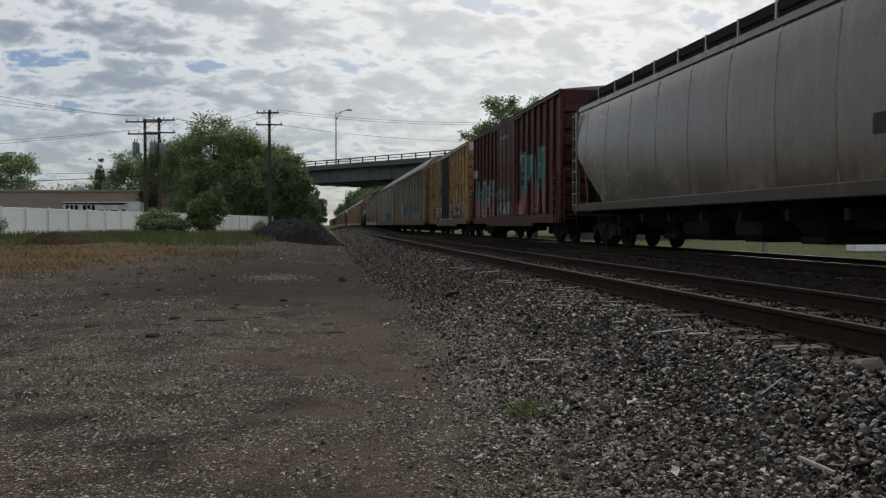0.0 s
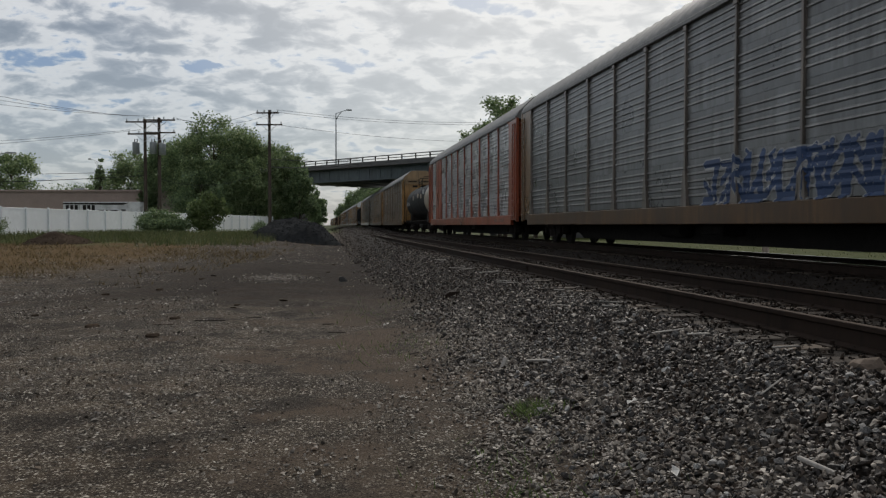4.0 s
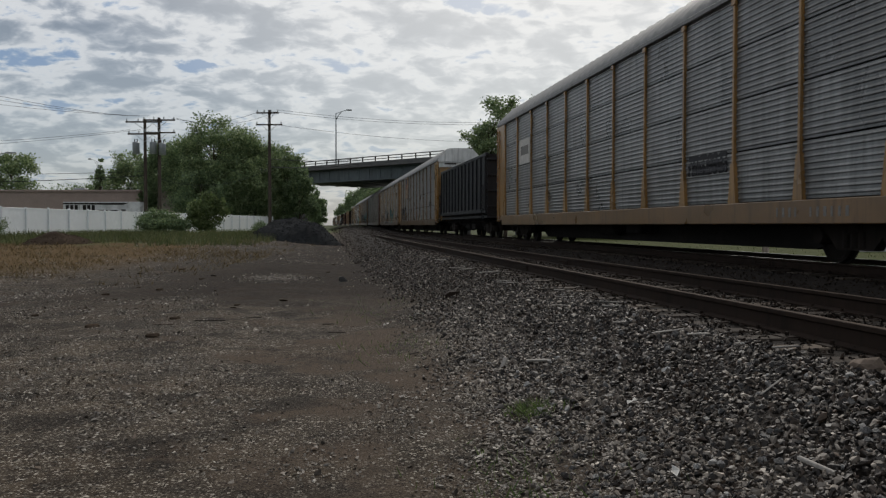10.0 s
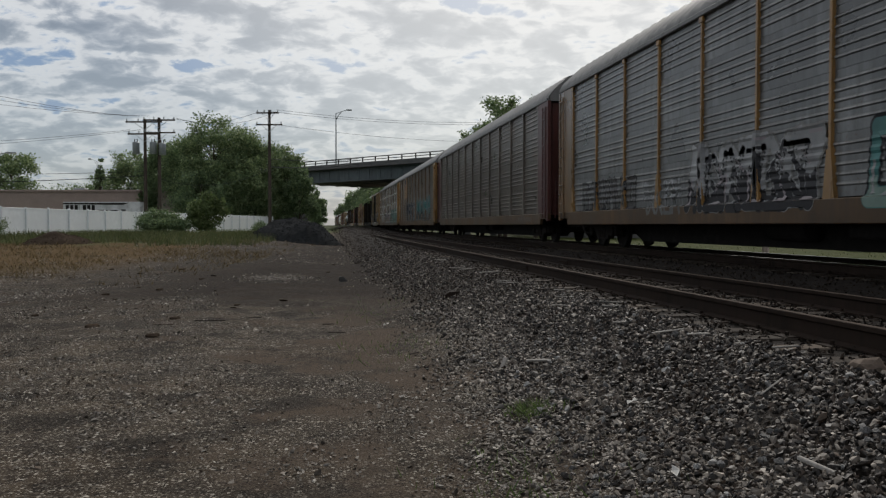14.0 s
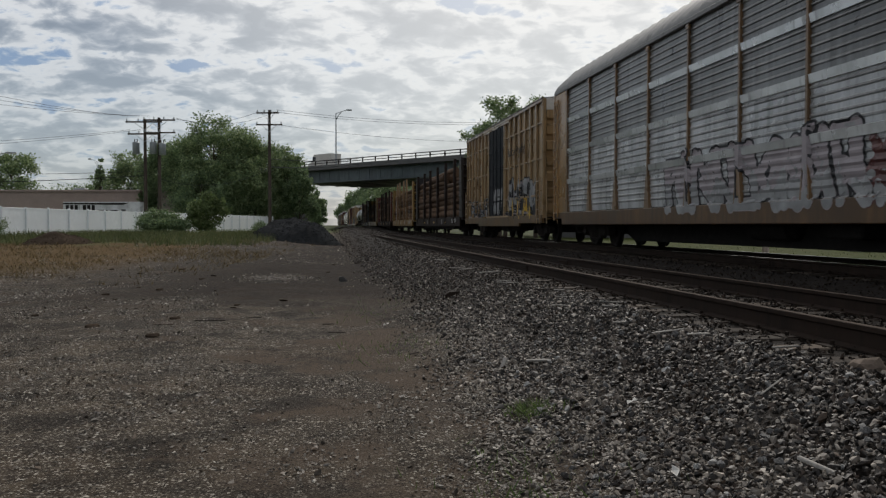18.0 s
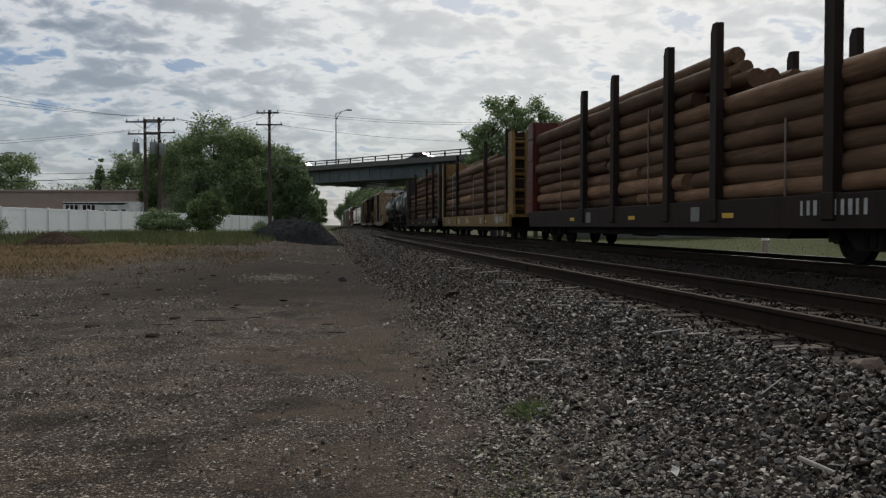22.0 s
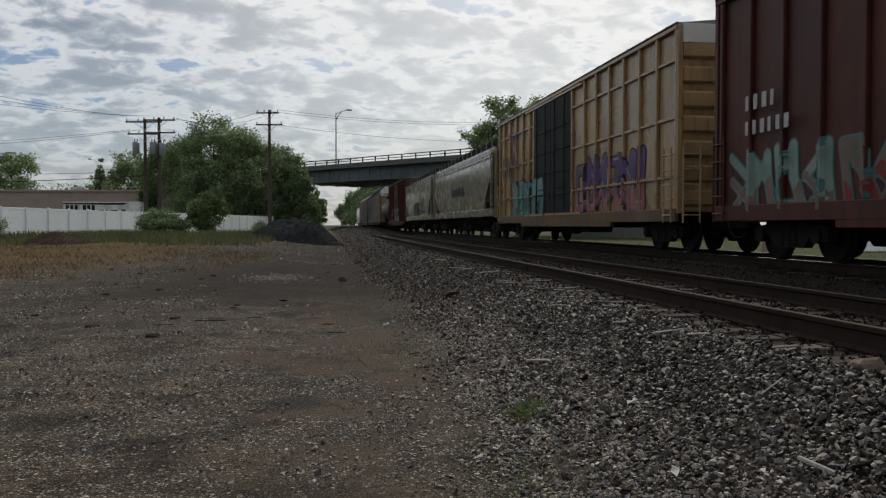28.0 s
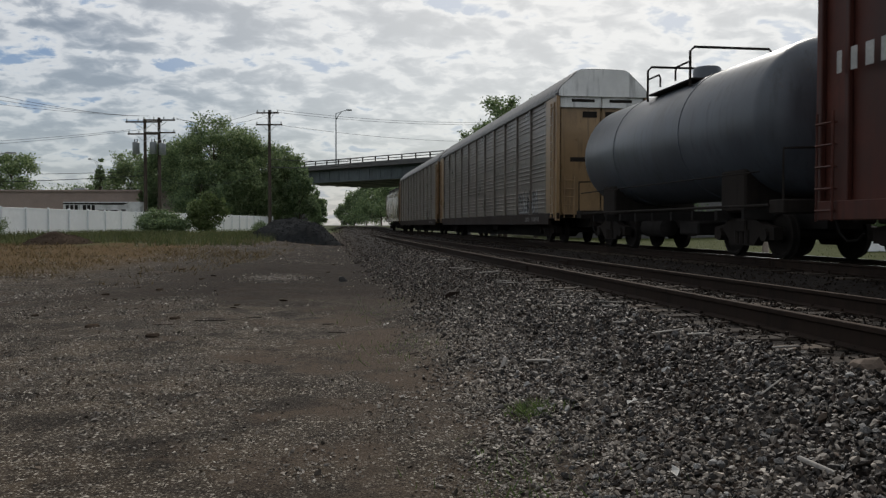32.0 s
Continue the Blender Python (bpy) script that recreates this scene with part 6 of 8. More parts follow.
# ---- boxcars
def boxcar(label, y0, length, height, body, door, rib, door_at=0.0, door_w=3.1, battens=False, end_mat=None, roof_mat=None, cream_end=False):
    c = thing("boxcar", label, "railway car", "freight train", pose(TRAIN_X, y0, TRAIN_TOP))
    half = length / 2
    end_mat = end_mat or body
    part("body", Geo().box(-RW + 0.06, RW - 0.06, -half + 0.05, half - 0.05, 0.95, height - 0.08), body, c)
    for s in (-1, 1):
        part("side_sill", Geo().box(s * RW - 0.05, s * RW + 0.05, -half, half, 0.72, 1.02, 0.012).box(s * RW - 0.045, s * RW + 0.045, -half * 0.55, half * 0.55, 0.6, 0.75, 0.01), P_BOXSILL if cream_end else body, c)
        part("top_chord", Geo().box(s * RW - 0.05, s * RW + 0.05, -half, half, height - 0.2, height - 0.04, 0.012), body, c)
    g = Geo().add([(-1.6, -half, height - 0.06), (0, -half, height + 0.1), (1.6, -half, height - 0.06), (-1.6, half, height - 0.06), (0, half, height + 0.1), (1.6, half, height - 0.06),
                   (-1.6, -half, height - 0.11), (1.6, -half, height - 0.11), (-1.6, half, height - 0.11), (1.6, half, height - 0.11)],
                  [(0, 1, 4, 3), (1, 2, 5, 4), (6, 7, 9, 8), (0, 1, 2, 7, 6), (3, 4, 5, 9, 8), (0, 3, 8, 6), (2, 5, 9, 7)])
    for y in np.arange(-half + 0.6, half, 1.2):
        g.box(-1.58, 1.58, y - 0.03, y + 0.03, height - 0.08, height - 0.02)
    part("roof", g, roof_mat or P_ROOF, c)
    d0, d1 = door_at - door_w / 2, door_at + door_w / 2
    sp = rib
    ys = [y for y in np.arange(-half + 0.06, half, sp) if not (d0 - 0.2 < y < d1 + 0.2)] + [d0 - 0.06, d1 + 0.06, half - 0.06]
    for y in ys:
        piece("side_post", (height,), lambda: Geo().box(-0.09, 0.0, -0.05, 0.05, 1.0, height - 0.18, 0.015), body, c, (-RW + 0.055, y, 0))
        piece("side_post", (height,), lambda: Geo().box(-0.09, 0.0, -0.05, 0.05, 1.0, height - 0.18, 0.015), body, c, (RW + 0.035, y, 0))
    if battens:
        for z in (1.74, 3.07, 4.36):
            for a, b2 in ((-half, d0 - 0.1), (d1 + 0.1, half)):
                part("batten", Geo().box(-RW - 0.01, -RW + 0.06, a, b2, z - 0.035, z + 0.035, 0.008), body, c)
    for e in (-1, 1):
        for k in range(7):
            z = 1.25 + (height - 1.9) * k / 6
            piece("end_rib", (), lambda: Geo().along_x([(0.0, -0.2), (-0.07, -0.14), (-0.07, 0.14), (0.0, 0.2)], -RW + 0.12, RW - 0.12), end_mat, c, (0, e * (half - 0.04), z)).rotation_euler = (0, 0, 0 if e < 0 else math.pi)
        part("end_post", Geo().box(-RW - 0.02, -RW + 0.1, e * half - 0.05, e * half + 0.05, 0.9, height - 0.1, 0.012), end_mat, c)
        part("end_post", Geo().box(RW - 0.1, RW + 0.02, e * half - 0.05, e * half + 0.05, 0.9, height - 0.1, 0.012), end_mat, c)
        part("end_fascia", Geo().box(-RW + 0.1, RW - 0.1, e * half - 0.04, e * half + 0.04, height - 0.5, height - 0.07, 0.01), P_LOGO if cream_end else end_mat, c)
    # sliding or plug door with its rods
    leaves = 2 if door_w > 2.6 else 1
    for k in range(leaves):
        a, b2 = d0 + door_w * k / leaves, d0 + door_w * (k + 1) / leaves
        dr = part("door", Geo().box(-RW - 0.035, -RW + 0.05, a + 0.02, b2 - 0.02, 1.06, height - 0.3, 0.015), door, c, "sliding freight door")
        for z in (1.7, 2.45, 3.2, 3.95):
            part("door_batten", Geo().box(-RW - 0.06, -RW - 0.03, a + 0.05, b2 - 0.05, z - 0.04, z + 0.04, 0.01), door, dr)
        for q in (0.25, 0.75):
            y = a + (b2 - a) * q
            part("locking_bar", Geo().rod((-RW - 0.08, y, 1.1), (-RW - 0.08, y, height - 0.35), 0.02), door, dr)
        part("door_lever", Geo().rod((-RW - 0.09, a + (b2 - a) * 0.25, 1.9), (-RW - 0.09, a + (b2 - a) * 0.6, 1.9), 0.022), door, dr)
    part("door_track", Geo().box(-RW - 0.09, -RW + 0.05, d0 - 1.2, d1 + 1.2, 0.98, 1.05), body, c)
    part("door_track", Geo().box(-RW - 0.07, -RW + 0.05, d0 - 1.2, d1 + 1.2, height - 0.3, height - 0.24), body, c)
    ladder(c, -RW - 0.12, -half + 0.1, -half + 0.52, 0.7, 2.4, body, 5)
    ladder(c, -RW - 0.12, half - 0.52, half - 0.1, 0.7, 2.4, body, 5)
    end_ladder(c, -half - 0.12, -1.45, -1.05, 0.7, 2.4, end_mat, 5)
    underframe(c, half - 0.3)
    trucks(c, half, 1.9)
    coupler(c, half)
    hose(c, half)
    half_rib = sp / 2

    def side_x(y, z):
        u = np.abs(np.mod(y + half - 0.06 + half_rib, sp) - half_rib)
        inside = (y > d0) & (y < d1)
        return np.where(inside, -RW - 0.037, np.where(u < 0.06, -RW - 0.037, -RW + 0.055))
    return c, side_x


# ---- covered hoppers
HOP = [(-1.38, 4.22), (-1.5, 4.0), (-1.57, 3.4), (-1.6, 2.7), (-1.58, 2.0), (-1.52, 1.45), (-1.5, 1.28)]


def hopper(label, y0, length, body, ribs=0, trough=True):
    c = thing("covered_hopper", label, "railway car", "freight train", pose(TRAIN_X, y0, TRAIN_TOP))
    half = length / 2
    top = [(-1.05, 4.42), (-0.4, 4.5), (0.4, 4.5), (1.05, 4.42)]
    prof = HOP[::-1] + top + [(-x, z) for x, z in HOP]
    n = len(prof)
    # side sheets run full length above; the ends slope in to the hopper floor
    g = Geo()
    ends = []
    for e, s in ((-1, 1), (1, -1)):
        for x, z in prof:
            t = np.clip((2.9 - z) / 1.6, 0, 1)
            yy = e * half + s * (0.35 + (0.0 if z > 2.9 else 2.3 * t))
            g.v.append((x, yy, z))
    g.f += [(i, i + 1, n + i + 1, n + i) for i in range(n - 1)]
    g.f += [tuple(range(n))[::-1], tuple(range(n, 2 * n)), (0, n, 2 * n - 1, n - 1)]
    part("body", g, body, c, smooth=30)
    for e in (-1, 1):
        y = e * (half - 0.3)
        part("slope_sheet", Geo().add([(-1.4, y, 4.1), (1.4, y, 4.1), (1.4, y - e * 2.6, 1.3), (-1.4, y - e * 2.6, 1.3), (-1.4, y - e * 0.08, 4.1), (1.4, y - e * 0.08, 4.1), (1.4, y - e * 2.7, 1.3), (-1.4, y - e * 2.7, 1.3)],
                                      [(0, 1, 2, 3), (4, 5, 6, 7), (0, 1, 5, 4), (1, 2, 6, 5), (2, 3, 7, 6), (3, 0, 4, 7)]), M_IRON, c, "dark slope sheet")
        for s in (-1, 1):
            part("corner_post", Geo().box(s * 1.42 - 0.06, s * 1.42 + 0.06, e * half - 0.06, e * half + 0.06, 1.0, 4.2, 0.01), body, c)
        # webs added to blank the see-through opening; dark iron stands for its shade
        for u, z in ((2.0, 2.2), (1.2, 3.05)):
            part("end_web", Geo().box(-1.46, 1.46, e * (half - u) - 0.04, e * (half - u) + 0.04, 1.1, z), M_IRON, c, "added dark web closing the shaded opening under the slope sheet")
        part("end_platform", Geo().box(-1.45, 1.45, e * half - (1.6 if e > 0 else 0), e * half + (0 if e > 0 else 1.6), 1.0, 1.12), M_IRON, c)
    ladder(c, -1.6, -half + 0.05, -half + 0.45, 1.1, 4.2, body, 9)
    ladder(c, -1.6, half - 0.45, half - 0.05, 1.1, 4.2, body, 9)
    for s in (-1, 1):
        part("side_sill", Geo().box(s * 1.5 - 0.07, s * 1.5 + 0.07, -half, half, 1.06, 1.3 if body is P_HOPPERDIRT else 1.42, 0.02), P_HSILL if body is P_HOPPERDIRT else body, c)
        if body is P_HOPPER:
            for x, z in ((1.43, 4.2), (1.5, 4.06), (1.545, 3.88)):
                part("roof_moulding", Geo().along_y([(s * (x - 0.06), z - 0.045), (s * (x + 0.025), z - 0.05), (s * (x + 0.015), z + 0.045), (s * (x - 0.06), z + 0.05)], -half + 0.3, half - 0.3), body, c)
        part("eave_rail", Geo().along_y([(s * 1.36, 4.14), (s * 1.46, 4.16), (s * 1.44, 4.3), (s * 1.34, 4.3)], -half + 0.2, half - 0.2), body, c)
    # outlet hoppers below
    k = 4
    for i in range(k):
        y = -half + 4.5 + (length - 9.0) * (i + 0.5) / k
        w = (length - 9.0) / k / 2 - 0.05
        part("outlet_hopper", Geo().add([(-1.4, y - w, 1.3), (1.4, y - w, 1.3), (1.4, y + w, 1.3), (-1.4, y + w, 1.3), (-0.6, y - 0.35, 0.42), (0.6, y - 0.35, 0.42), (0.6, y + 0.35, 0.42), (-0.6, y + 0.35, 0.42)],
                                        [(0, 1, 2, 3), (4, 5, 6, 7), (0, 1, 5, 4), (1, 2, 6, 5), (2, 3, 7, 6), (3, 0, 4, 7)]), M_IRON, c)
        part("outlet_gate", Geo().box(-0.75, 0.75, y - 0.38, y + 0.38, 0.3, 0.44, 0.02), M_IRON, c)
    # running boards on the roof, on stands
    wk = part("running_board", Geo().box(-1.22, -0.86, -half + 0.3, half - 0.3, 4.66, 4.72).box(-1.22, -1.2, -half + 0.3, half - 0.3, 4.52, 4.66)
              .box(0.86, 1.22, -half + 0.3, half - 0.3, 4.66, 4.72).box(-1.22, 1.22, -half + 0.15, -half + 0.55, 4.66, 4.72), M_IRON, c, "dark roof running board")
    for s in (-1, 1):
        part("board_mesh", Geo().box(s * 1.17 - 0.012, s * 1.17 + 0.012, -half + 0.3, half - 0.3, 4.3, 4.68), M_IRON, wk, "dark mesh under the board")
    for y in np.arange(-half + 0.4, half, 1.4):
        for x in (-1.2, 1.2):
            piece("stand", (), lambda: Geo().box(-0.035, 0.02, -0.03, 0.03, 4.3, 4.74), M_GALV, wk, (x, y, 0))
    hp = HOP
    for y in np.arange(-half + 1.9, half - 1.2, 1.75 if body is P_HOPPERDIRT else 3.5):
        def seam():
            vs = [(x - 0.005, -0.03, z) for x, z in hp] + [(x - 0.005, 0.03, z) for x, z in hp] + [(x + 0.02, -0.025, z) for x, z in hp] + [(x + 0.02, 0.025, z) for x, z in hp]
            m = len(hp)
            fs = []
            for q in range(m - 1):
                fs += [(q, q + 1, m + q + 1, m + q), (q, q + 1, 2 * m + q + 1, 2 * m + q), (m + q, m + q + 1, 3 * m + q + 1, 3 * m + q)]
            return Geo().add(vs, fs)
        piece("seam", (), seam, body, c, (0, y, 0))
    for y in np.linspace(-half + 1.6, half - 1.6, 10):
        piece("roof_hatch", (), lambda: Geo().lathe_z([(4.48, 0.3), (4.6, 0.3), (4.64, 0.26), (4.66, 0.1)], 0, 0, 14), body, c, (0, y, 0))
    underframe(c, half - 0.3, 0.62, 0.92)
    trucks(c, half, 1.75)
    coupler(c, half)
    hose(c, half)
    pz, px = [z for _, z in HOP[::-1]], [x for x, _ in HOP[::-1]]
    return c, lambda y, z: np.interp(z, pz, px)


# ---- tank cars
def tank_car(label, y0, length, material, end=None, dia=2.95, platform=True, stripe=None, side_ladder=True):
    c = thing("tank_car", label, "railway car", "freight train", pose(TRAIN_X, y0, TRAIN_TOP))
    half, r = length / 2 - 0.45, dia / 2
    cz = 1.2 + r
    cap = [(0.62 * math.sin(a), math.cos(a)) for a in np.linspace(math.pi / 2, 0, 8)]
    prof = [(-half + 0.62 - q * 1.0, max(0.02, s) * r) for q, s in cap] + [(half - 0.62 + q, max(0.02, s) * r) for q, s in cap[::-1]]
    part("tank", Geo().lathe_y(prof, 0, cz, 40), material, c, smooth=40)
    if end:
        pe = [(-half + 0.62 - q * 1.0 - 0.012, max(0.02, s) * (r + 0.008)) for q, s in cap] + [(-half + 1.9, r + 0.008)]
        part("tank_head", Geo().lathe_y(pe, 0, cz, 40), end, c, "cream painted tank end", 40)
    for y in (-half * 0.3, half * 0.45):
        part("band", Geo().lathe_y([(y - 0.03, r), (y - 0.03, r + 0.012), (y + 0.03, r + 0.012), (y + 0.03, r)], 0, cz, 40), material, c, smooth=40)
    for e in (-1, 1):
        part("saddle", Geo().box(-1.2, 1.2, e * (half - 1.9) - 0.5, e * (half - 1.9) + 0.5, 0.9, 1.75, 0.04), M_IRON, c)
        part("end_sill", Geo().box(-1.45, 1.45, e * (half + 0.15) - 0.25, e * (half + 0.15) + 0.25, 0.85, 1.1, 0.02), M_IRON, c)
        g = Geo()
        for s in (-1, 1):
            g.path([(s * 1.4, e * (half + 0.3), 1.1), (s * 1.4, e * (half + 0.3), 2.0), (0, e * (half + 0.3), 2.05)], 0.025)
        part("end_rail", g, M_IRON, c)
    for s in (-1, 1):
        part("handrail", Geo().rod((s * 1.52, -half + 0.3, 1.62), (s * 1.52, half - 0.3, 1.62), 0.014), M_GALV if stripe else M_IRON, c)
        part("side_pipe", Geo().rod((s * 1.5, -half, 1.0), (s * 1.5, half, 1.0), 0.03), M_IRON, c)
    zt = cz + r
    part("manway", Geo().lathe_z([(zt - 0.15, 0.34), (zt + 0.28, 0.34), (zt + 0.33, 0.3), (zt + 0.35, 0.1)], 0, 0, 20), material, c, "cylindrical valve housing", 40)
    if platform:
        pf = part("platform", Geo().box(-0.98, 0.98, -1.3, 1.3, zt - 0.2, zt - 0.16), M_IRON, c)
        for y, h in ((-1.25, 0.55), (1.25, 0.55)):
            g = Geo().path([(-1.02, y, zt - 0.35), (-1.02, y, zt + h - 0.1), (-0.92, y, zt + h), (0.92, y, zt + h), (1.02, y, zt + h - 0.1), (1.02, y, zt - 0.35)], 0.03, 6)
            part("railing", g, M_IRON, pf)
        for x in (-1.02, 1.02):
            part("side_rail", Geo().path([(x, -1.25, zt + 0.22), (x, -0.55, zt + 0.22), (x, -0.45, zt + 0.14), (x, -0.45, zt - 0.1)], 0.024, 6), M_IRON, pf)
            part("side_rail", Geo().path([(x, 1.25, zt + 0.22), (x, 0.55, zt + 0.22), (x, 0.45, zt + 0.14), (x, 0.45, zt - 0.1)], 0.024, 6), M_IRON, pf)
        if side_ladder:
            g = Geo()
            for yy in (-0.25, 0.25):
                g.path([(-1.62, yy, 1.0), (-1.62, yy, cz + 0.3), (-1.25, yy, zt - 0.4), (-1.0, yy, zt)], 0.022)
            for k in range(9):
                z = 1.1 + 0.3 * k
                xx = -1.62 if z < cz + 0.3 else -1.62 + (z - cz - 0.3) * 0.4
                g.rod((xx, -0.25, z), (xx, 0.25, z), 0.018)
            part("ladder", g, M_IRON, c)
    underframe(c, half, 0.62, 0.95)
    trucks(c, half, 1.7)
    coupler(c, half + 0.2)
    hose(c, half + 0.2)

    def side_x(y, z):
        return -np.sqrt(np.maximum(r * r - (z - cz) ** 2, 0.05)) - 0.004
    return c, side_x


# ---- open coal gondola
def gondola(label, y0, length, height, material):
    c = thing("gondola_car", label, "railway car", "freight train", pose(TRAIN_X, y0, TRAIN_TOP))
    half = length / 2
    for s in (-1, 1):
        part("side_wall", Geo().box(s * RW - 0.04, s * RW + 0.04, -half, half, 1.3, height), material, c)
        part("top_chord", Geo().box(s * RW - 0.09, s * RW + 0.09, -half - 0.1, half + 0.1, height - 0.1, height + 0.06, 0.02), material, c)
        part("side_sill", Geo().box(s * RW - 0.09, s * RW + 0.09, -half, half, 1.24, 1.44, 0.02), material, c)
        part("slope_sheet", Geo().add([(s * 1.5, -half + 1.6, 1.26), (s * 1.5, half - 1.6, 1.26), (s * 0.5, half - 3.2, 0.45), (s * 0.5, -half + 3.2, 0.45), (s * 1.44, -half + 1.6, 1.26), (s * 1.44, half - 1.6, 1.26), (s * 0.46, half - 3.2, 0.45), (s * 0.46, -half + 3.2, 0.45)], [(0, 1, 2, 3), (4, 5, 6, 7), (0, 1, 5, 4), (1, 2, 6, 5), (2, 3, 7, 6), (3, 0, 4, 7)]), M_BLACK, c, "dark sloped hopper bottom")
    for y in np.linspace(-half + 0.1, half - 0.1, 14):
        for s in (-1, 1):
            piece("side_post", (height,), lambda: Geo().box(-0.07, 0.07, -0.06, 0.06, 1.4, height - 0.08, 0.015), material, c, (s * (RW + 0.05), y, 0))
    for e in (-1, 1):
        part("end_wall", Geo().box(-RW, RW, e * half - 0.04, e * half + 0.04, 1.15, height), material, c)
        for k in range(4):
            part("end_rib", Geo().box(-RW, RW, e * (half + 0.06) - 0.06, e * (half + 0.06) + 0.06, 1.5 + 0.75 * k, 1.6 + 0.75 * k, 0.015), material, c)
    part("floor", Geo().box(-RW, RW, -half, half, 1.0, 1.12), material, c)
    ladder(c, -RW - 0.2, -half + 0.1, -half + 0.5, 0.9, 2.6, material, 5)
    ladder(c, -RW - 0.2, half - 0.5, half - 0.1, 0.9, 2.6, material, 5)
    underframe(c, half - 0.3)
    trucks(c, half, 1.8)
    coupler(c, half)
    hose(c, half)
    return c


# ---- bulkhead flats with logs
def log_shape(r, length, seed):
    rnd = random.Random(seed)
    g = Geo()
    n, k = 12, 7
    for i in range(k):
        y = -length / 2 + length * i / (k - 1)
        cx, cz = rnd.uniform(-0.03, 0.03), rnd.uniform(-0.03, 0.03)
        rr = r * (1.08 - 0.16 * i / (k - 1)) * rnd.uniform(0.96, 1.04)
        for j in range(n):
            a = 2 * math.pi * j / n
            q = rr * (1 + rnd.uniform(-0.03, 0.03))
            g.v.append((cx + q * math.cos(a), y, cz + q * math.sin(a)))
    for i in range(k - 1):
        for j in range(n):
            g.f.append((i * n + j, i * n + (j + 1) % n, (i + 1) * n + (j + 1) % n, (i + 1) * n + j))
    g.f += [tuple(range(n))[::-1], tuple(range((k - 1) * n, k * n))]
    return g


def log_flat(label, y0, length, deck, bulk, stake, top, seed, stakes=(0.25, 0.39, 0.6, 0.735), bulk_top=4.5, stake_top=4.8, drops=(0.3, 0.0), split=0.5):
    c = thing("log_flatcar", label, "railway car", "freight train", pose(TRAIN_X, y0, TRAIN_TOP))
    half = length / 2
    rnd = random.Random(seed)
    part("deck", Geo().box(-1.5, 1.5, -half - 1.0, half + 1.0, 0.98, 1.1), deck, c)
    for s in (-1, 1):
        part("side_sill", Geo().box(s * 1.52 - 0.06, s * 1.52 + 0.06, -half - 0.4, half + 0.4, 0.58, 1.14, 0.015), deck, c)
    for e in (-1, 1):
        part("end_wall", Geo().box(-1.44, 1.44, e * half - 0.06, e * half + 0.06, 1.1, bulk_top - 0.01), bulk if e > 0 else P_FLATDARK, c)
        for s in (1, -1):
            g = Geo().add([(s * 1.5 - 0.05, e * half, 1.1), (s * 1.5 + 0.05, e * half, 1.1), (s * 1.5 + 0.05, e * (half + 0.95), 1.1), (s * 1.5 - 0.05, e * (half + 0.95), 1.1),
                   (s * 1.5 - 0.05, e * half, bulk_top), (s * 1.5 + 0.05, e * half, bulk_top), (s * 1.5 + 0.05, e * (half + 0.7), bulk_top), (s * 1.5 - 0.05, e * (half + 0.7), bulk_top)],
                  [(0, 1, 2, 3), (4, 5, 6, 7), (0, 1, 5, 4), (1, 2, 6, 5), (2, 3, 7, 6), (3, 0, 4, 7)])
            b = part("bulkhead", g, bulk, c)
        for z in (1.5, 2.3, 3.1, 3.9):
            part("bulkhead_flange", Geo().box(-1.58, -1.53, min(e * (half + 0.04), e * (half + 0.78)), max(e * (half + 0.04), e * (half + 0.78)), z - 0.03, z + 0.03, 0.01), bulk, b)
        for k in range(5):
            part("bulkhead_rib", Geo().box(-1.42, 1.42, e * (half + 0.14) - 0.08, e * (half + 0.14) + 0.08, 1.4 + 0.68 * k, 1.52 + 0.68 * k, 0.01), bulk, b)
        end_ladder(c, e * (half + 0.72), -1.42, -0.95, 1.1, bulk_top - 0.1, bulk, 8)
        part("ladder_post", Geo().box(-0.95, -0.82, min(e * (half + 0.5), e * (half + 0.85)), max(e * (half + 0.5), e * (half + 0.85)), 1.1, bulk_top, 0.015), bulk, b)
    for f in stakes:
        y = -half + f * length
        h = stake_top + rnd.uniform(-0.05, 0.05)
        for s in (-1, 1):
            piece("stake", (round(h, 1),), lambda: Geo().along_x([(-0.13, 0.8), (0.13, 0.8), (0.13, round(h, 1) - 0.17), (0.05, round(h, 1)), (-0.13, round(h, 1))], -0.08, 0.08), stake, c, (s * 1.53, y, 0))
            piece("stake_pocket", (), lambda: Geo().box(-0.1, 0.1, -0.17, 0.17, 0.72, 1.16, 0.015), deck, c, (s * 1.53, y, 0))
    # two bundles of logs, laid along the car in rows that settle into each other
    radii = (0.16, 0.19, 0.215, 0.235, 0.2, 0.175)
    rest = Geo()

    def lay(col, x, z, y0, y1):
        """One log, or two laid end to end, from y0 to y1; gives the height gained."""
        i = rnd.randrange(6)
        r = radii[i]
        cuts = [y0, y1] if rnd.random() < 0.6 or y1 - y0 < 9 else [y0, y0 + (y1 - y0) * rnd.choice((0.35, 0.5, 0.62)), y1]
        for p, q in zip(cuts, cuts[1:]):
            ln = round(q - p - 0.1, 1)
            at = (x + rnd.uniform(-0.05, 0.05), (p + q) / 2 + rnd.uniform(-0.12, 0.12), z + r)
            if col < 2:
                o = new("log", shared(("log", i, ln), lambda: log_shape(r, ln, seed * 10 + i), L_LOG, 50))
                o.parent = c
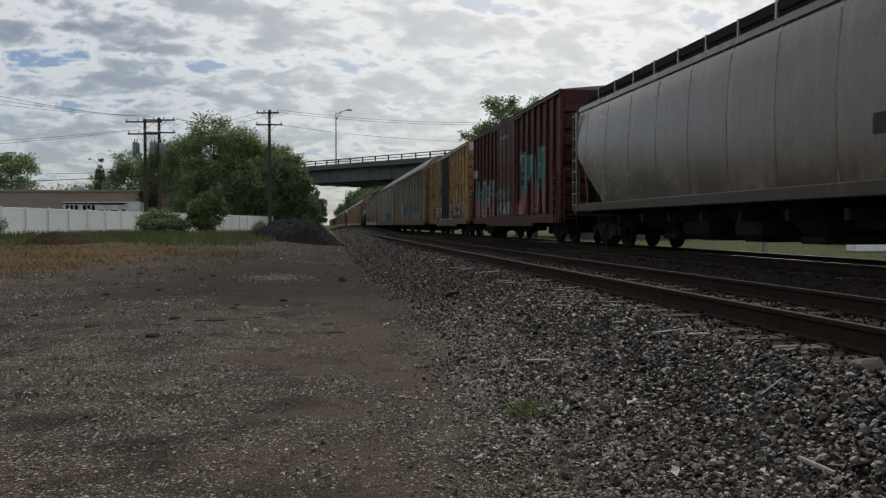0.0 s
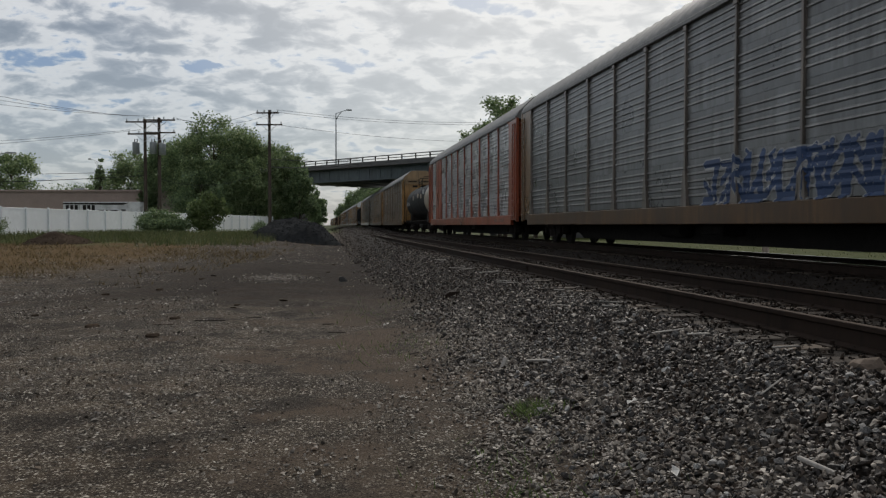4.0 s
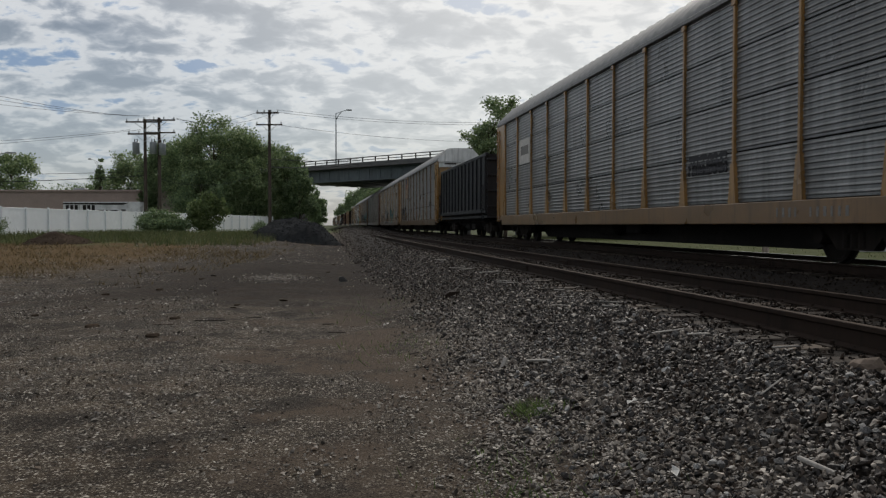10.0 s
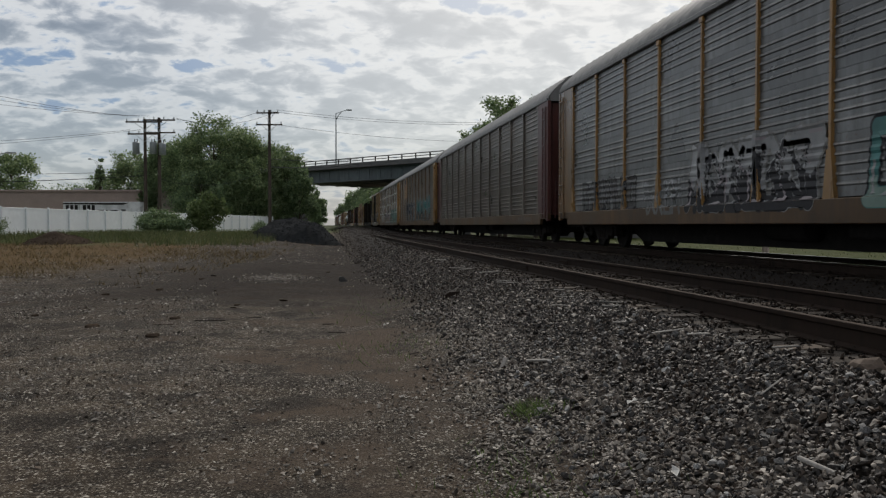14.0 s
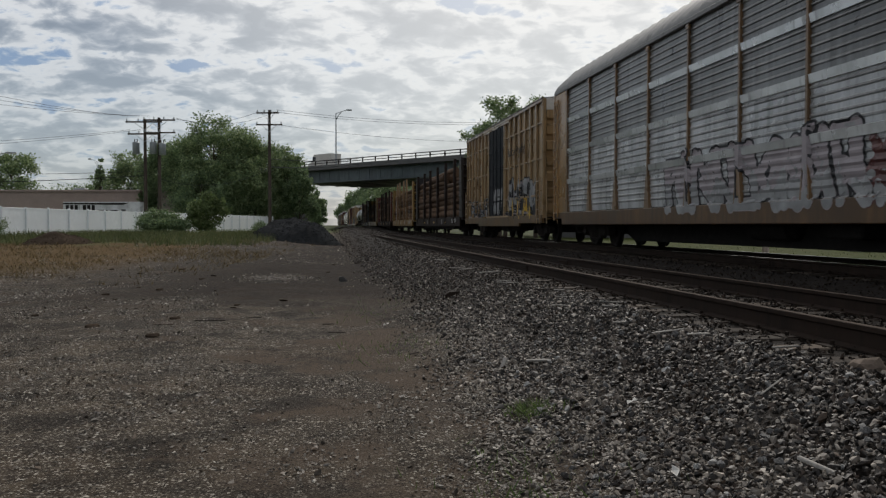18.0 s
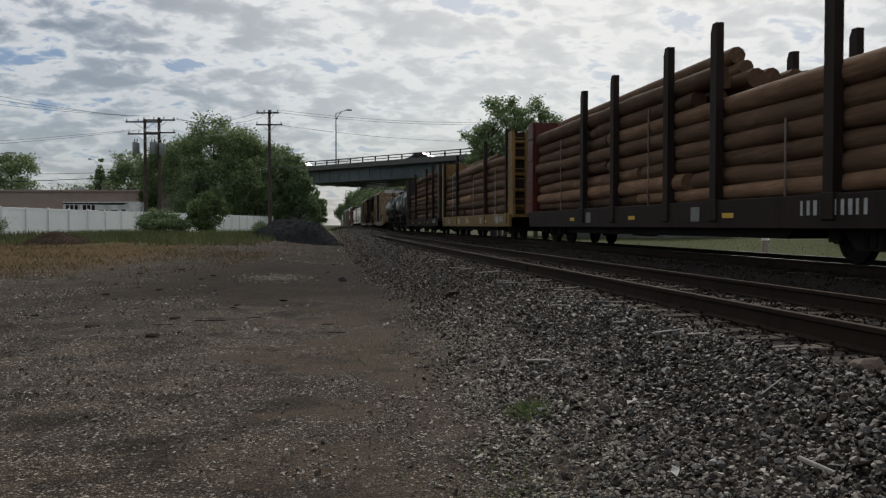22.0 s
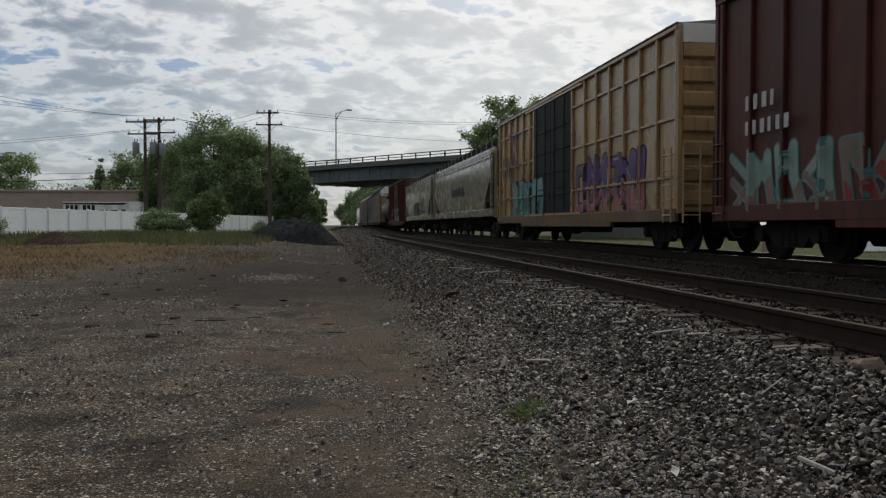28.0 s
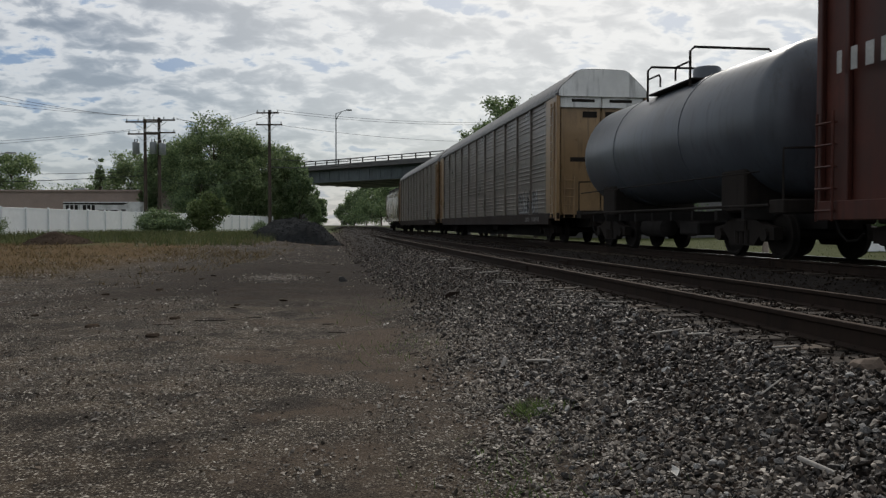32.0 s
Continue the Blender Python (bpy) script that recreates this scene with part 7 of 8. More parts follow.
                o.matrix_basis = pose(*at, rnd.uniform(-0.25, 0.25), rnd.uniform(0, 360), rnd.choice((0, 180)) + rnd.uniform(-0.25, 0.25))
            else:
                rest.rod((at[0], at[1] - ln / 2, at[2]), (at[0], at[1] + ln / 2, at[2]), r, 10)
        return 2 * r * 0.88

    low = top + 0.15 - max(drops)
    f0, f1 = (0.0, 1.0) if abs(drops[0] - drops[1]) < 0.2 else (0.0, split) if drops[0] < drops[1] else (split, 1.0)
    for col in range(7):
        z, x = 1.14, -1.24 + col * 0.41
        uneven = rnd.uniform(-0.2, 0.15) + 0.2 * (col in (2, 3, 4))
        while z < low + uneven:
            z += lay(col, x, z, -half + 0.25, half - 0.25)
        while z < top + 0.15 - min(drops) + uneven:
            z += lay(col, x, z, -half + 0.25 + f0 * (length - 0.5) + (rnd.uniform(-0.7, 0.3) if f0 else 0), -half + 0.25 + f1 * (length - 0.5) + (rnd.uniform(-0.3, 0.5) if f1 < 1 else 0))
    for f in (0.16, 0.46, 0.83):
        high_side = top - (drops[0] if f < split else drops[1])
        part("strap", Geo().box(-1.485, -1.47, -half + f * length - 0.025, -half + f * length + 0.025, 1.0, high_side - 0.2), P_WHITEMARK if deck is P_FLATYELLOW else S_UMBER, c)
    tagged(part("log", rest, L_LOG, c, smooth=50), kind="stuff")
    marks(c, -1.585, -half + 2.6, 0.8, 4, 0.14, 0.24)
    marks(c, -1.585, -half + 1.7, 0.8, 5, 0.14, 0.24)
    for f in ((0.31, 0.66) if deck is P_FLATDARK else (0.1, 0.31, 0.52, 0.66, 0.86)):
        part("placard", Geo().box(-1.592, -1.58, -half + f * length, -half + f * length + 0.42, 0.72, 1.02, 0.002), P_WHITEMARK if deck is P_FLATYELLOW else P_MARKDULL, c)
    for y in (-half * 0.5, 0.0, half * 0.5):
        part("reflector", Geo().box(-1.59, -1.58, y - 0.22, y + 0.22, 0.78, 0.88), P_YELLOWMARK, c)
    part("fishbelly", Geo().add([(x, y, z) for x in (-1.25, 1.25) for y, z in ((-half + 2.6, 0.96), (-half + 3.6, 0.4), (half - 3.6, 0.4), (half - 2.6, 0.96))], [(0, 1, 2, 3), (4, 5, 6, 7), (0, 1, 5, 4), (1, 2, 6, 5), (2, 3, 7, 6), (3, 0, 4, 7)]), M_BLACK, c, "black fishbelly underframe")
    underframe(c, half + 0.5)
    trucks(c, half, 1.4)
    coupler(c, half + 1.0)
    hose(c, half + 1.0)
    return c


TRAIN = []


def add_car(car, y0):
    TRAIN.append((car, y0))
    return car


def mid(a, b):
    return 0.5 * (a + b)


# hopper that passes first
y = mid(8.2, 25.41)
c, sx = hopper("weathered grey covered hopper with rust streaks", y, 17.2, P_HOPPERDIRT)
add_car(c, y)
part("lettering", Geo().box(-1.6, -1.57, -6.2, -5.85, 1.95, 2.25), P_BLACKMARK, c)

y = mid(26.82, 42.68)
c, sx = boxcar("brown boxcar with graffiti along its lower side", y, 15.86, 5.22, P_BOXBROWN, P_BOXBROWN, 0.87, 0.3, 3.2)
add_car(c, y)
graffiti(c, sx, -6.0, -1.6, 1.05, 3.4, 1, S_TEAL, S_BLACK, S_PINK)
graffiti(c, sx, -0.9, 2.4, 1.1, 2.2, 2, S_TEAL, S_PINK, S_WHITE)
graffiti(c, sx, 3.0, 7.6, 1.1, 2.7, 3, S_TEAL, S_WHITE, S_PINK)
marks(c, -RW - 0.1, 7.3, 3.0, 4, 0.24, 0.4)
words(c, -RW - 0.07, 1.1, 4.35, 0.2, "DO NOT HUMP", P_WHITEMARK)

y = mid(44.7, 60.2)
c, sx = boxcar("yellow boxcar with black doors and silver graffiti", y, 15.5, 5.22, P_BOXYELLOW, P_DOORBLACK, 1.04, 0.0, 3.2, True, cream_end=True)
add_car(c, y)
graffiti(c, sx, -6.2, -1.7, 0.85, 1.95, 4, S_WHITE, S_BLACK, S_BLACK, 0.11)
graffiti(c, sx, -6.6, -5.6, 1.0, 2.0, 54, S_PURPLE, S_PURPLE, None, 0.05)
graffiti(c, sx, 1.7, 5.4, 0.7, 1.85, 5, S_WHITE, S_BLACK, S_BLACK, 0.15)
ys, zs = np.arange(3.6, 6.4, 0.045), np.arange(3.0, 5.1, 0.045)
Yq, Zq = np.meshgrid(ys, zs)
tag = sheet_of(strokes_field(Yq, Zq, [((5.6, 3.4), (4.5, 4.6), 0.11)]), ys, zs, sx, 0.006, "graffiti", S_BLUE, c)
sheet_of(strokes_field(Yq, Zq, [((4.5, 3.4), (5.6, 4.6), 0.11)]), ys, zs, sx, 0.01, "graffiti_fill", S_PURPLE, tag)
marks(c, -RW - 0.1, 6.8, 3.05, 4, 0.3, 0.4, P_BLACKMARK)
marks(c, -RW - 0.1, 6.8, 2.5, 6, 0.26, 0.36, P_BLACKMARK)

RACKS = [
    ("grey autorack with tan posts and teal graffiti", 62.16, 89.6, P_BROWNGREY, P_TAN, P_TAN, P_SILL, P_ROOF, None, None),
    ("silver-grey autorack with tan end panels", 90.1, 117.0, P_GREY, P_TANGREY, P_TAN, P_SILL, P_ROOF, None, None),
    ("orange autorack with silver side panels", 117.7, 146.06, P_SILVER, P_ORANGE, P_ORANGE, P_ORANGE, P_ROOF, None, None),
    ("faded brown-grey autorack with yellow-tan ends", 164.96, 192.8, P_BROWNGREY, P_TAN, P_YELLOW, P_SILL, P_ROOF, P_TAN, None),
    ("dark brown-grey autorack with yellow posts", 193.4, 221.4, P_BROWNGREY, P_YELLOW, P_TAN, P_SILL, P_ROOF, P_LOGO, None),
    ("dark grey autorack with yellow sill and posts", 221.9, 249.83, P_GREY, P_YELLOW, P_YELLOW, P_TAN, P_ROOF, P_LOGO, None),
    ("silver-grey autorack with yellow ends and white cap", 269.11, 296.7, P_GREY, P_TAN, P_YELLOW, P_SILL, P_ROOF, P_SIGN, None),
    ("grey autorack with yellow posts and teal graffiti", 297.2, 325.3, P_GREY, P_YELLOW, P_TAN, P_SILL, P_ROOF, None, None),
    ("brown-grey autorack with maroon end panels", 325.9, 354.3, P_BROWNGREY, P_TANGREY, P_MAROON, P_SILL, P_ROOF, None, None),
    ("brown-grey autorack with tan posts and white graffiti", 354.9, 382.9, P_BROWNGREY, P_TAN, P_YELLOW, P_SILL, P_ROOF, P_SIGN, None),
    ("silver autorack with bright bands and green graffiti", 383.5, 410.65, P_GREY, P_TAN, P_YELLOW, P_SILL, P_ROOF, None, (0, 1, 3)),
    ("grey autorack with tan end doors and white cap", 707.82, 736.8, P_TANGREY, P_TANGREY, P_PINKTAN, P_FLATDARK, P_ROOF, None, None),
    ("grey autorack coupled behind another", 737.4, 765.0, P_TANGREY, P_TANGREY, P_TAN, P_FLATDARK, P_ROOF, None, None),
]
TIERED = [r[0] for r in RACKS if r[1] in (164.96, 193.4, 221.9, 269.11)]
RACK_CARS = []
for lb, a, b2, pn, po, en, si, ro, lo, ba in RACKS:
    y = mid(a, b2)
    c = autorack(lb, y, pn, po, en, si, ro, lo, 8 if lo in (P_SIGN, P_TAN) else 9, ba, P_CAP if "white cap" in lb else P_PINKTAN if "yellow-tan ends" in lb else None, 9 if pn is P_SILVER else None, lb in TIERED)
    RACK_CARS.append(add_car(c, y))
D_, E_, F_, H_, I_, J_, K_, L_, M_, N_, O_, R1_, R2_ = RACK_CARS
graffiti(D_, rack_side, -8.5, -1.6, 1.05, 2.5, 11, S_TEAL, S_BLACK, S_PALE)
graffiti(D_, rack_side, 1.0, 3.5, 1.1, 2.4, 12, S_BLUE, S_BLUE, S_WHITE)
graffiti(D_, rack_side, 4.8, 6.2, 1.1, 3.0, 13, S_WHITE, S_BLACK, None)
graffiti(E_, rack_side, -8.0, -2.0, 1.05, 2.0, 14, S_BLUE, S_WHITE, None)
graffiti(I_, rack_side, -9.0, 3.0, 1.15, 2.3, 15, P_BROWNGREY, P_GLINT_SCRAWL, None, 0.042)
graffiti(H_, rack_side, -4.5, 2.2, 1.2, 2.4, 36, P_BROWNGREY, P_GLINT_SCRAWL, None, 0.042)
graffiti(K_, rack_side, 7.8, 11.8, 1.1, 2.3, 25, S_BLACK, P_DARKGREY, None, 0.2)
graffiti(K_, rack_side, 8.2, 11.6, 1.2, 2.1, 26, S_BLACK, S_WHITE, None, 0.04)
graffiti(J_, rack_side, -7.5, -5.8, 1.7, 2.1, 27, S_BLACK, S_BLACK, None, 0.08)
graffiti(L_, rack_side, -11.5, -9.6, 1.1, 2.5, 16, S_WHITE, S_WHITE, S_BLACK)
graffiti(L_, rack_side, -7.0, -2.0, 0.75, 2.3, 17, S_TEAL, S_BLACK, S_PALE, 0.16)
graffiti(L_, rack_side, -0.8, 3.9, 0.7, 2.25, 18, S_WHITE, P_MARKDULL, S_BLACK, 0.19)
graffiti(L_, rack_side, -0.5, 3.7, 0.8, 2.1, 29, S_BLACK, S_WHITE, None, 0.1)
graffiti(L_, rack_side, 4.3, 6.6, 0.85, 1.7, 19, P_GREY, S_WHITE, None, 0.08)
graffiti(L_, rack_side, 7.1, 11.4, 1.1, 1.9, 30, P_DARKGREY, S_BLACK, None, 0.12)
graffiti(N_, rack_side, -0.6, 5.6, 0.95, 2.6, 20, S_NAVY, S_WHITE, None, 0.17)
graffiti(N_, rack_side, 6.5, 7.4, 1.25, 1.9, 34, S_WHITE, S_WHITE, None, 0.035)
graffiti(N_, rack_side, -10.5, -1.5, 1.0, 2.7, 21, S_TEAL, S_WHITE, S_BLACK)
graffiti(O_, rack_side, -11.4, -3.8, 0.85, 2.3, 22, S_PALE, S_TEAL, S_TEAL, 0.19)
graffiti(O_, rack_side, -2.6, 4.5, 0.78, 2.2, 23, S_BLUSH, S_BLACK, S_WHITE, 0.16)
graffiti(O_, rack_side, -3.6, -2.7, 0.8, 1.9, 28, P_MAROON, P_MAROON, S_WHITE, 0.2)
graffiti(R1_, rack_side, -11.0, -8.0, 1.1, 1.9, 24, S_WHITE, S_BLACK, None, 0.07)

y = mid(147.2, 163.9)
c, sx = tank_car("black tank car with cream end and roof platform", y, 16.7, P_TANK, P_TANKCREAM, side_ladder=False)
add_car(c, y)
for yy, zz, w in ((-4.2, 3.0, 0.6), (-2.2, 3.1, 0.75), (1.4, 3.0, 0.5), (-6.0, 3.3, 1.0)):
    part("placard", Geo().box(-1.5, -1.47, yy, yy + w, zz - 0.2, zz + 0.15), P_WHITEMARK if w > 0.9 else P_TANKCREAM, c)
marks(c, -1.49, 7.0, 2.4, 10, 0.19, 0.34)

y = mid(252.1, 267.1)
c = gondola("black open-top coal gondola with side ribs", y, 14.9, 4.06, P_COAL)
add_car(c, y)

y = mid(412.32, 427.96)
c, sx = boxcar("cream-yellow boxcar with black door and graffiti", y, 15.6, 5.28, P_BOXCREAM, P_DOORBLACK, 0.87, 0.2, 3.1, True, cream_end=True)
add_car(c, y)
graffiti(c, sx, -6.6, -1.9, 0.75, 2.5, 31, S_WHITE, S_BLACK, S_BLACK, 0.15)
graffiti(c, sx, -6.2, -2.2, 0.8, 2.3, 35, S_BLACK, S_WHITE, P_YELLOWMARK, 0.08)
graffiti(c, sx, -1.0, 0.9, 1.1, 2.3, 32, S_WHITE, S_BLACK)
graffiti(c, sx, 2.2, 7.0, 1.0, 1.9, 33, S_BLACK, S_WHITE, None, 0.07)
words(c, -RW - 0.1, -2.5, 3.5, 0.5, "Railcar Pooling", P_BLACKMARK)

FLATS = [
    ("dark log flatcar with stacked pine logs and tall bulkheads", 430.67, 451.87, P_FLATDARK, P_BULK, P_FLATDARK, 3.75, 61, 4.55, 4.6),
    ("yellow log flatcar with galvanised stakes and stacked logs", 455.78, 474.83, P_FLATYELLOW, P_FLATYELLOW, P_TAN, 3.45, 62, 4.45, 4.9),
    ("red-ended log flatcar loaded with dark logs", 478.61, 499.07, P_FLATDARK, P_FLATRED, P_FLATDARK, 3.7, 63, 4.5, 4.7),
    ("yellow-ended log flatcar with dark stakes", 503.15, 521.89, P_FLATYELLOW, P_FLATYELLOW, P_FLATDARK, 3.75, 64, 4.6, 4.7),
    ("black log flatcar with stacked reddish logs", 524.86, 544.92, P_FLATDARK, P_BULK, P_FLATDARK, 3.7, 65, 4.75, 4.9),
]
# per load: where the stakes stand, how far each bundle falls short, where the bundles meet
LOADS = {61: ((0.08, 0.25, 0.426, 0.61, 0.77, 0.968), (0.7, 0.0), 0.34), 62: ((0.25, 0.39, 0.6, 0.735), (0.0, 0.0), 0.97), 63: ((0.09, 0.28, 0.395, 0.57, 0.7), (1.0, 0.0), 0.32),
         64: ((0.013, 0.27, 0.72, 0.985), (0.3, 0.0), 0.5), 65: ((0.12, 0.3, 0.665, 0.89), (-0.3, 0.85), 0.665)}
for lb, a, b2, de, bu, stk, top, sd, bt, stt in FLATS:
    y = mid(a, b2)
    at, drops, split = LOADS[sd]
    add_car(log_flat(lb, y, b2 - a - 0.1, de, bu, stk, top, sd, at, bt, stt, drops, split), y)

y = mid(546.6, 557.9)
c, sx = tank_car("dark grey tank car with white stencilled marks", y, 11.3, P_TANKGREY, None, 3.05, True, True, side_ladder=False)
add_car(c, y)
marks(c, -1.54, 3.2, 2.9, 8, 0.2, 0.3)
for k in range(5):
    part("placard", Geo().box(-1.545, -1.52, -4.5 + 0.1 * (k % 2), -3.4, 2.5 + 0.13 * k, 2.58 + 0.13 * k), P_WHITEMARK, c)
y = mid(558.9, 572.9)
c, sx = tank_car("glossy black tank car with white stencilled marks", y, 14.0, P_TANKGREY, None, 3.0, True, True, side_ladder=False)
add_car(c, y)
marks(c, -1.5, -3.6, 2.9, 8, 0.2, 0.4)
graffiti(c, sx, 1.0, 3.2, 2.2, 2.9, 41, P_TANKGREY, S_WHITE, None, 0.06)

y = mid(573.73, 592.68)
c, sx = boxcar("cream boxcar with black door and scrawled graffiti", y, 18.9, 5.2, P_BOXCREAM, P_DOORBLACK, 0.9, 0.4, 3.2, False, cream_end=True)
add_car(c, y)
graffiti(c, sx, -6.0, -2.4, 1.0, 2.2, 42, S_WHITE, S_BLACK)
graffiti(c, sx, 3.0, 8.0, 1.0, 2.3, 43, S_WHITE, S_BLACK)
y = mid(594.2, 612.1)
c, sx = boxcar("dark brown boxcar with white lettering and graffiti", y, 17.9, 5.22, P_BOXBROWN, P_BOXBROWN, 1.1, 0.6, 3.2)
add_car(c, y)
graffiti(c, sx, -7.8, -4.6, 1.05, 2.7, 44, P_YELLOWMARK, S_TEAL, S_PALE)
graffiti(c, sx, -4.0, -0.4, 1.05, 2.8, 45, S_UMBER, S_WHITE, S_RED)
graffiti(c, sx, 5.2, 8.4, 0.75, 2.05, 46, S_PALE, S_TEAL, S_UMBER, 0.13)
graffiti(c, sx, 1.9, 4.9, 0.8, 2.05, 56, S_UMBER, S_TEAL, S_RED, 0.13)
marks(c, -RW - 0.1, 7.6, 2.75, 4, 0.22, 0.27)
marks(c, -RW - 0.1, 7.6, 2.3, 6, 0.2, 0.25)
y = mid(613.95, 632.64)
c, sx = boxcar("yellow boxcar with black double doors and bright graffiti", y, 18.7, 5.22, P_BOXTAN, P_DOORBLACK, 1.1, 0.9, 4.6, True, cream_end=True)
add_car(c, y)
graffiti(c, sx, -7.4, -1.8, 1.0, 2.6, 47, S_PURPLE, S_BLACK, S_PINK, 0.15)
graffiti(c, sx, 1.9, 6.9, 0.7, 2.4, 48, S_AQUA, S_BLACK, S_TEAL, 0.17)
graffiti(c, sx, 2.2, 6.6, 0.75, 2.2, 58, S_WHITE, S_TEAL, None, 0.05)
ys, zs = np.arange(5.4, 7.6, 0.045), np.arange(2.6, 4.8, 0.045)
Yq, Zq = np.meshgrid(ys, zs)
tag = sheet_of(strokes_field(Yq, Zq, [((7.1, 3.0), (6.0, 4.35), 0.12)]), ys, zs, sx, 0.006, "graffiti", S_BLUE, c)
sheet_of(strokes_field(Yq, Zq, [((6.0, 3.0), (7.1, 4.35), 0.12)]), ys, zs, sx, 0.01, "graffiti_fill", S_PINK, tag)
marks(c, -RW - 0.1, 8.6, 3.15, 4, 0.3, 0.34, P_BLACKMARK, 0.5)
marks(c, -RW - 0.1, 8.6, 2.65, 6, 0.28, 0.32, P_BLACKMARK, 0.4)

y = mid(634.0, 654.3)
c, sx = hopper("cream covered hopper with scrawled black graffiti", y, 20.2, P_HOPPER)
add_car(c, y)
graffiti(c, sx, -2.5, 2.0, 2.3, 2.75, 49, S_BLACK, S_BLACK, None, 0.07)
marks(c, -1.6, 8.2, 2.9, 4, 0.16, 0.28, P_BLACKMARK)
marks(c, -1.6, 8.2, 2.5, 5, 0.16, 0.28, P_BLACKMARK)
y = mid(655.5, 673.84)
c, sx = hopper("pale grey covered hopper with black bubble graffiti", y, 18.2, P_HOPPER)
add_car(c, y)
graffiti(c, lambda y, z: sx(y, z) - 0.02, -1.7, 1.9, 1.45, 2.45, 50, S_BLACK, P_DARKGREY, None, 0.2)
graffiti(c, lambda y, z: sx(y, z) - 0.04, -1.4, 1.6, 1.5, 2.3, 55, S_BLACK, S_WHITE, None, 0.035)
graffiti(c, sx, -5.0, -2.9, 1.6, 2.7, 51, S_BLACK, S_BLACK, None, 0.045)
marks(c, -1.6, 7.4, 2.6, 4, 0.16, 0.28, P_BLACKMARK)
y = mid(675.33, 693.82)
c, sx = boxcar("dark brown boxcar with silver block graffiti", y, 18.4, 5.22, P_BOXBROWN, P_BOXBROWN, 1.1, -0.4, 3.6)
add_car(c, y)
graffiti(c, sx, -2.6, 1.6, 1.05, 2.5, 52, S_WHITE, S_BLACK, None, 0.17)
graffiti(c, sx, 3.0, 7.2, 1.05, 2.4, 53, P_BOXBROWN2, S_WHITE, S_PINK, 0.07)
marks(c, -RW - 0.1, 8.6, 2.95, 4, 0.26, 0.34)
words(c, -RW - 0.065, 0.55, 4.25, 0.22, "CLOSE AND LOCK", P_WHITEMARK)
words(c, -RW - 0.065, 0.75, 3.98, 0.22, "BOTH DOORS BEFORE", P_WHITEMARK)
words(c, -RW - 0.065, 0.4, 3.71, 0.22, "MOVING CAR", P_WHITEMARK)
y = mid(694.9, 706.9)
c, sx = tank_car("blue-grey tank car with open roof railings", y, 12.0, P_TANKBLUE, None, 3.0, True, side_ladder=False)
add_car(c, y)
y = mid(766.3, 783.0)
c, sx = hopper("white covered hopper at the tail of the train", y, 16.6, P_HOPPER)
add_car(c, y)


# ---------------------------------------------------------------- beyond the main line
M_ASPHALT = plain("asphalt", (0.07, 0.07, 0.07), 0.85, 0.2, 9)
M_GLASS_DARK = plain("car_glass", (0.02, 0.022, 0.025), 0.12, 0.1, 3, bumpy=0.0)
M_TYRE = plain("tyre_rubber", (0.02, 0.02, 0.02), 0.8, 0.2, 9)


def car_body(name, label, m, colour, van=False, group="parked cars"):
    c = thing(name, label, "van" if van else "car", group, m)
    L, W, H = (5.6, 2.0, 2.4) if van else (4.5, 1.78, 1.45)
    if van:
        prof = [(-L / 2, 0.4), (-L / 2, 1.0), (-L / 2 + 0.9, 1.25), (-L / 2 + 1.5, H), (L / 2, H), (L / 2, 0.4)]
    else:
        prof = [(-L / 2, 0.35), (-L / 2, 0.75), (-L / 2 + 1.2, 0.92), (L / 2 - 0.3, 0.95), (L / 2, 0.8), (L / 2, 0.35)]
    g = Geo()
    n = len(prof)
    vs = [(x, -W / 2, z) for x, z in prof] + [(x, W / 2, z) for x, z in prof]
    g.add(vs, [(i, (i + 1) % n, n + (i + 1) % n, n + i) for i in range(n)] + [tuple(range(n)), tuple(range(n, 2 * n))])
    body = part("body", g, colour, c)
    if not van:
        cab = [(-L / 2 + 1.1, 0.9), (-L / 2 + 1.8, H), (L / 2 - 1.4, H), (L / 2 - 0.5, 0.92)]
        vs = [(x, -W / 2 + 0.12, z) for x, z in cab] + [(x, W / 2 - 0.12, z) for x, z in cab]
        part("cabin", Geo().add(vs, [(0, 1, 5, 4), (1, 2, 6, 5), (2, 3, 7, 6), (3, 0, 4, 7), (0, 1, 2, 3), (4, 5, 6, 7)]), M_GLASS_DARK, c, "dark glazed cabin")
        part("roof", Geo().box(-L / 2 + 1.75, L / 2 - 1.35, -W / 2 + 0.12, W / 2 - 0.12, H - 0.03, H + 0.03, 0.01), colour, c)
    else:
        part("window", Geo().box(-L / 2 + 1.2, -L / 2 + 2.0, -W / 2 - 0.01, W / 2 + 0.01, 1.35, 2.05), M_GLASS_DARK, c)
    for x in (-L / 2 + 0.85, L / 2 - 0.85):
        for s in (-1, 1):
            w = part("wheel", Geo().lathe_y([(s * (W / 2) - 0.11, 0.18), (s * W / 2 - 0.11, 0.32), (s * W / 2 + 0.09, 0.32), (s * W / 2 + 0.1, 0.18)], x, 0.32, 16), M_TYRE, c)
            part("hub", Geo().lathe_y([(s * (W / 2) + 0.06, 0.19), (s * W / 2 + 0.105, 0.17)], x, 0.32, 12), M_GALV, w)
    for s in (-1, 1):
        part("headlight", Geo().box(-L / 2 - 0.01, -L / 2 + 0.08, s * 0.6 - 0.16, s * 0.6 + 0.16, 0.58, 0.72, 0.01), P_LOGO, c)
    return c


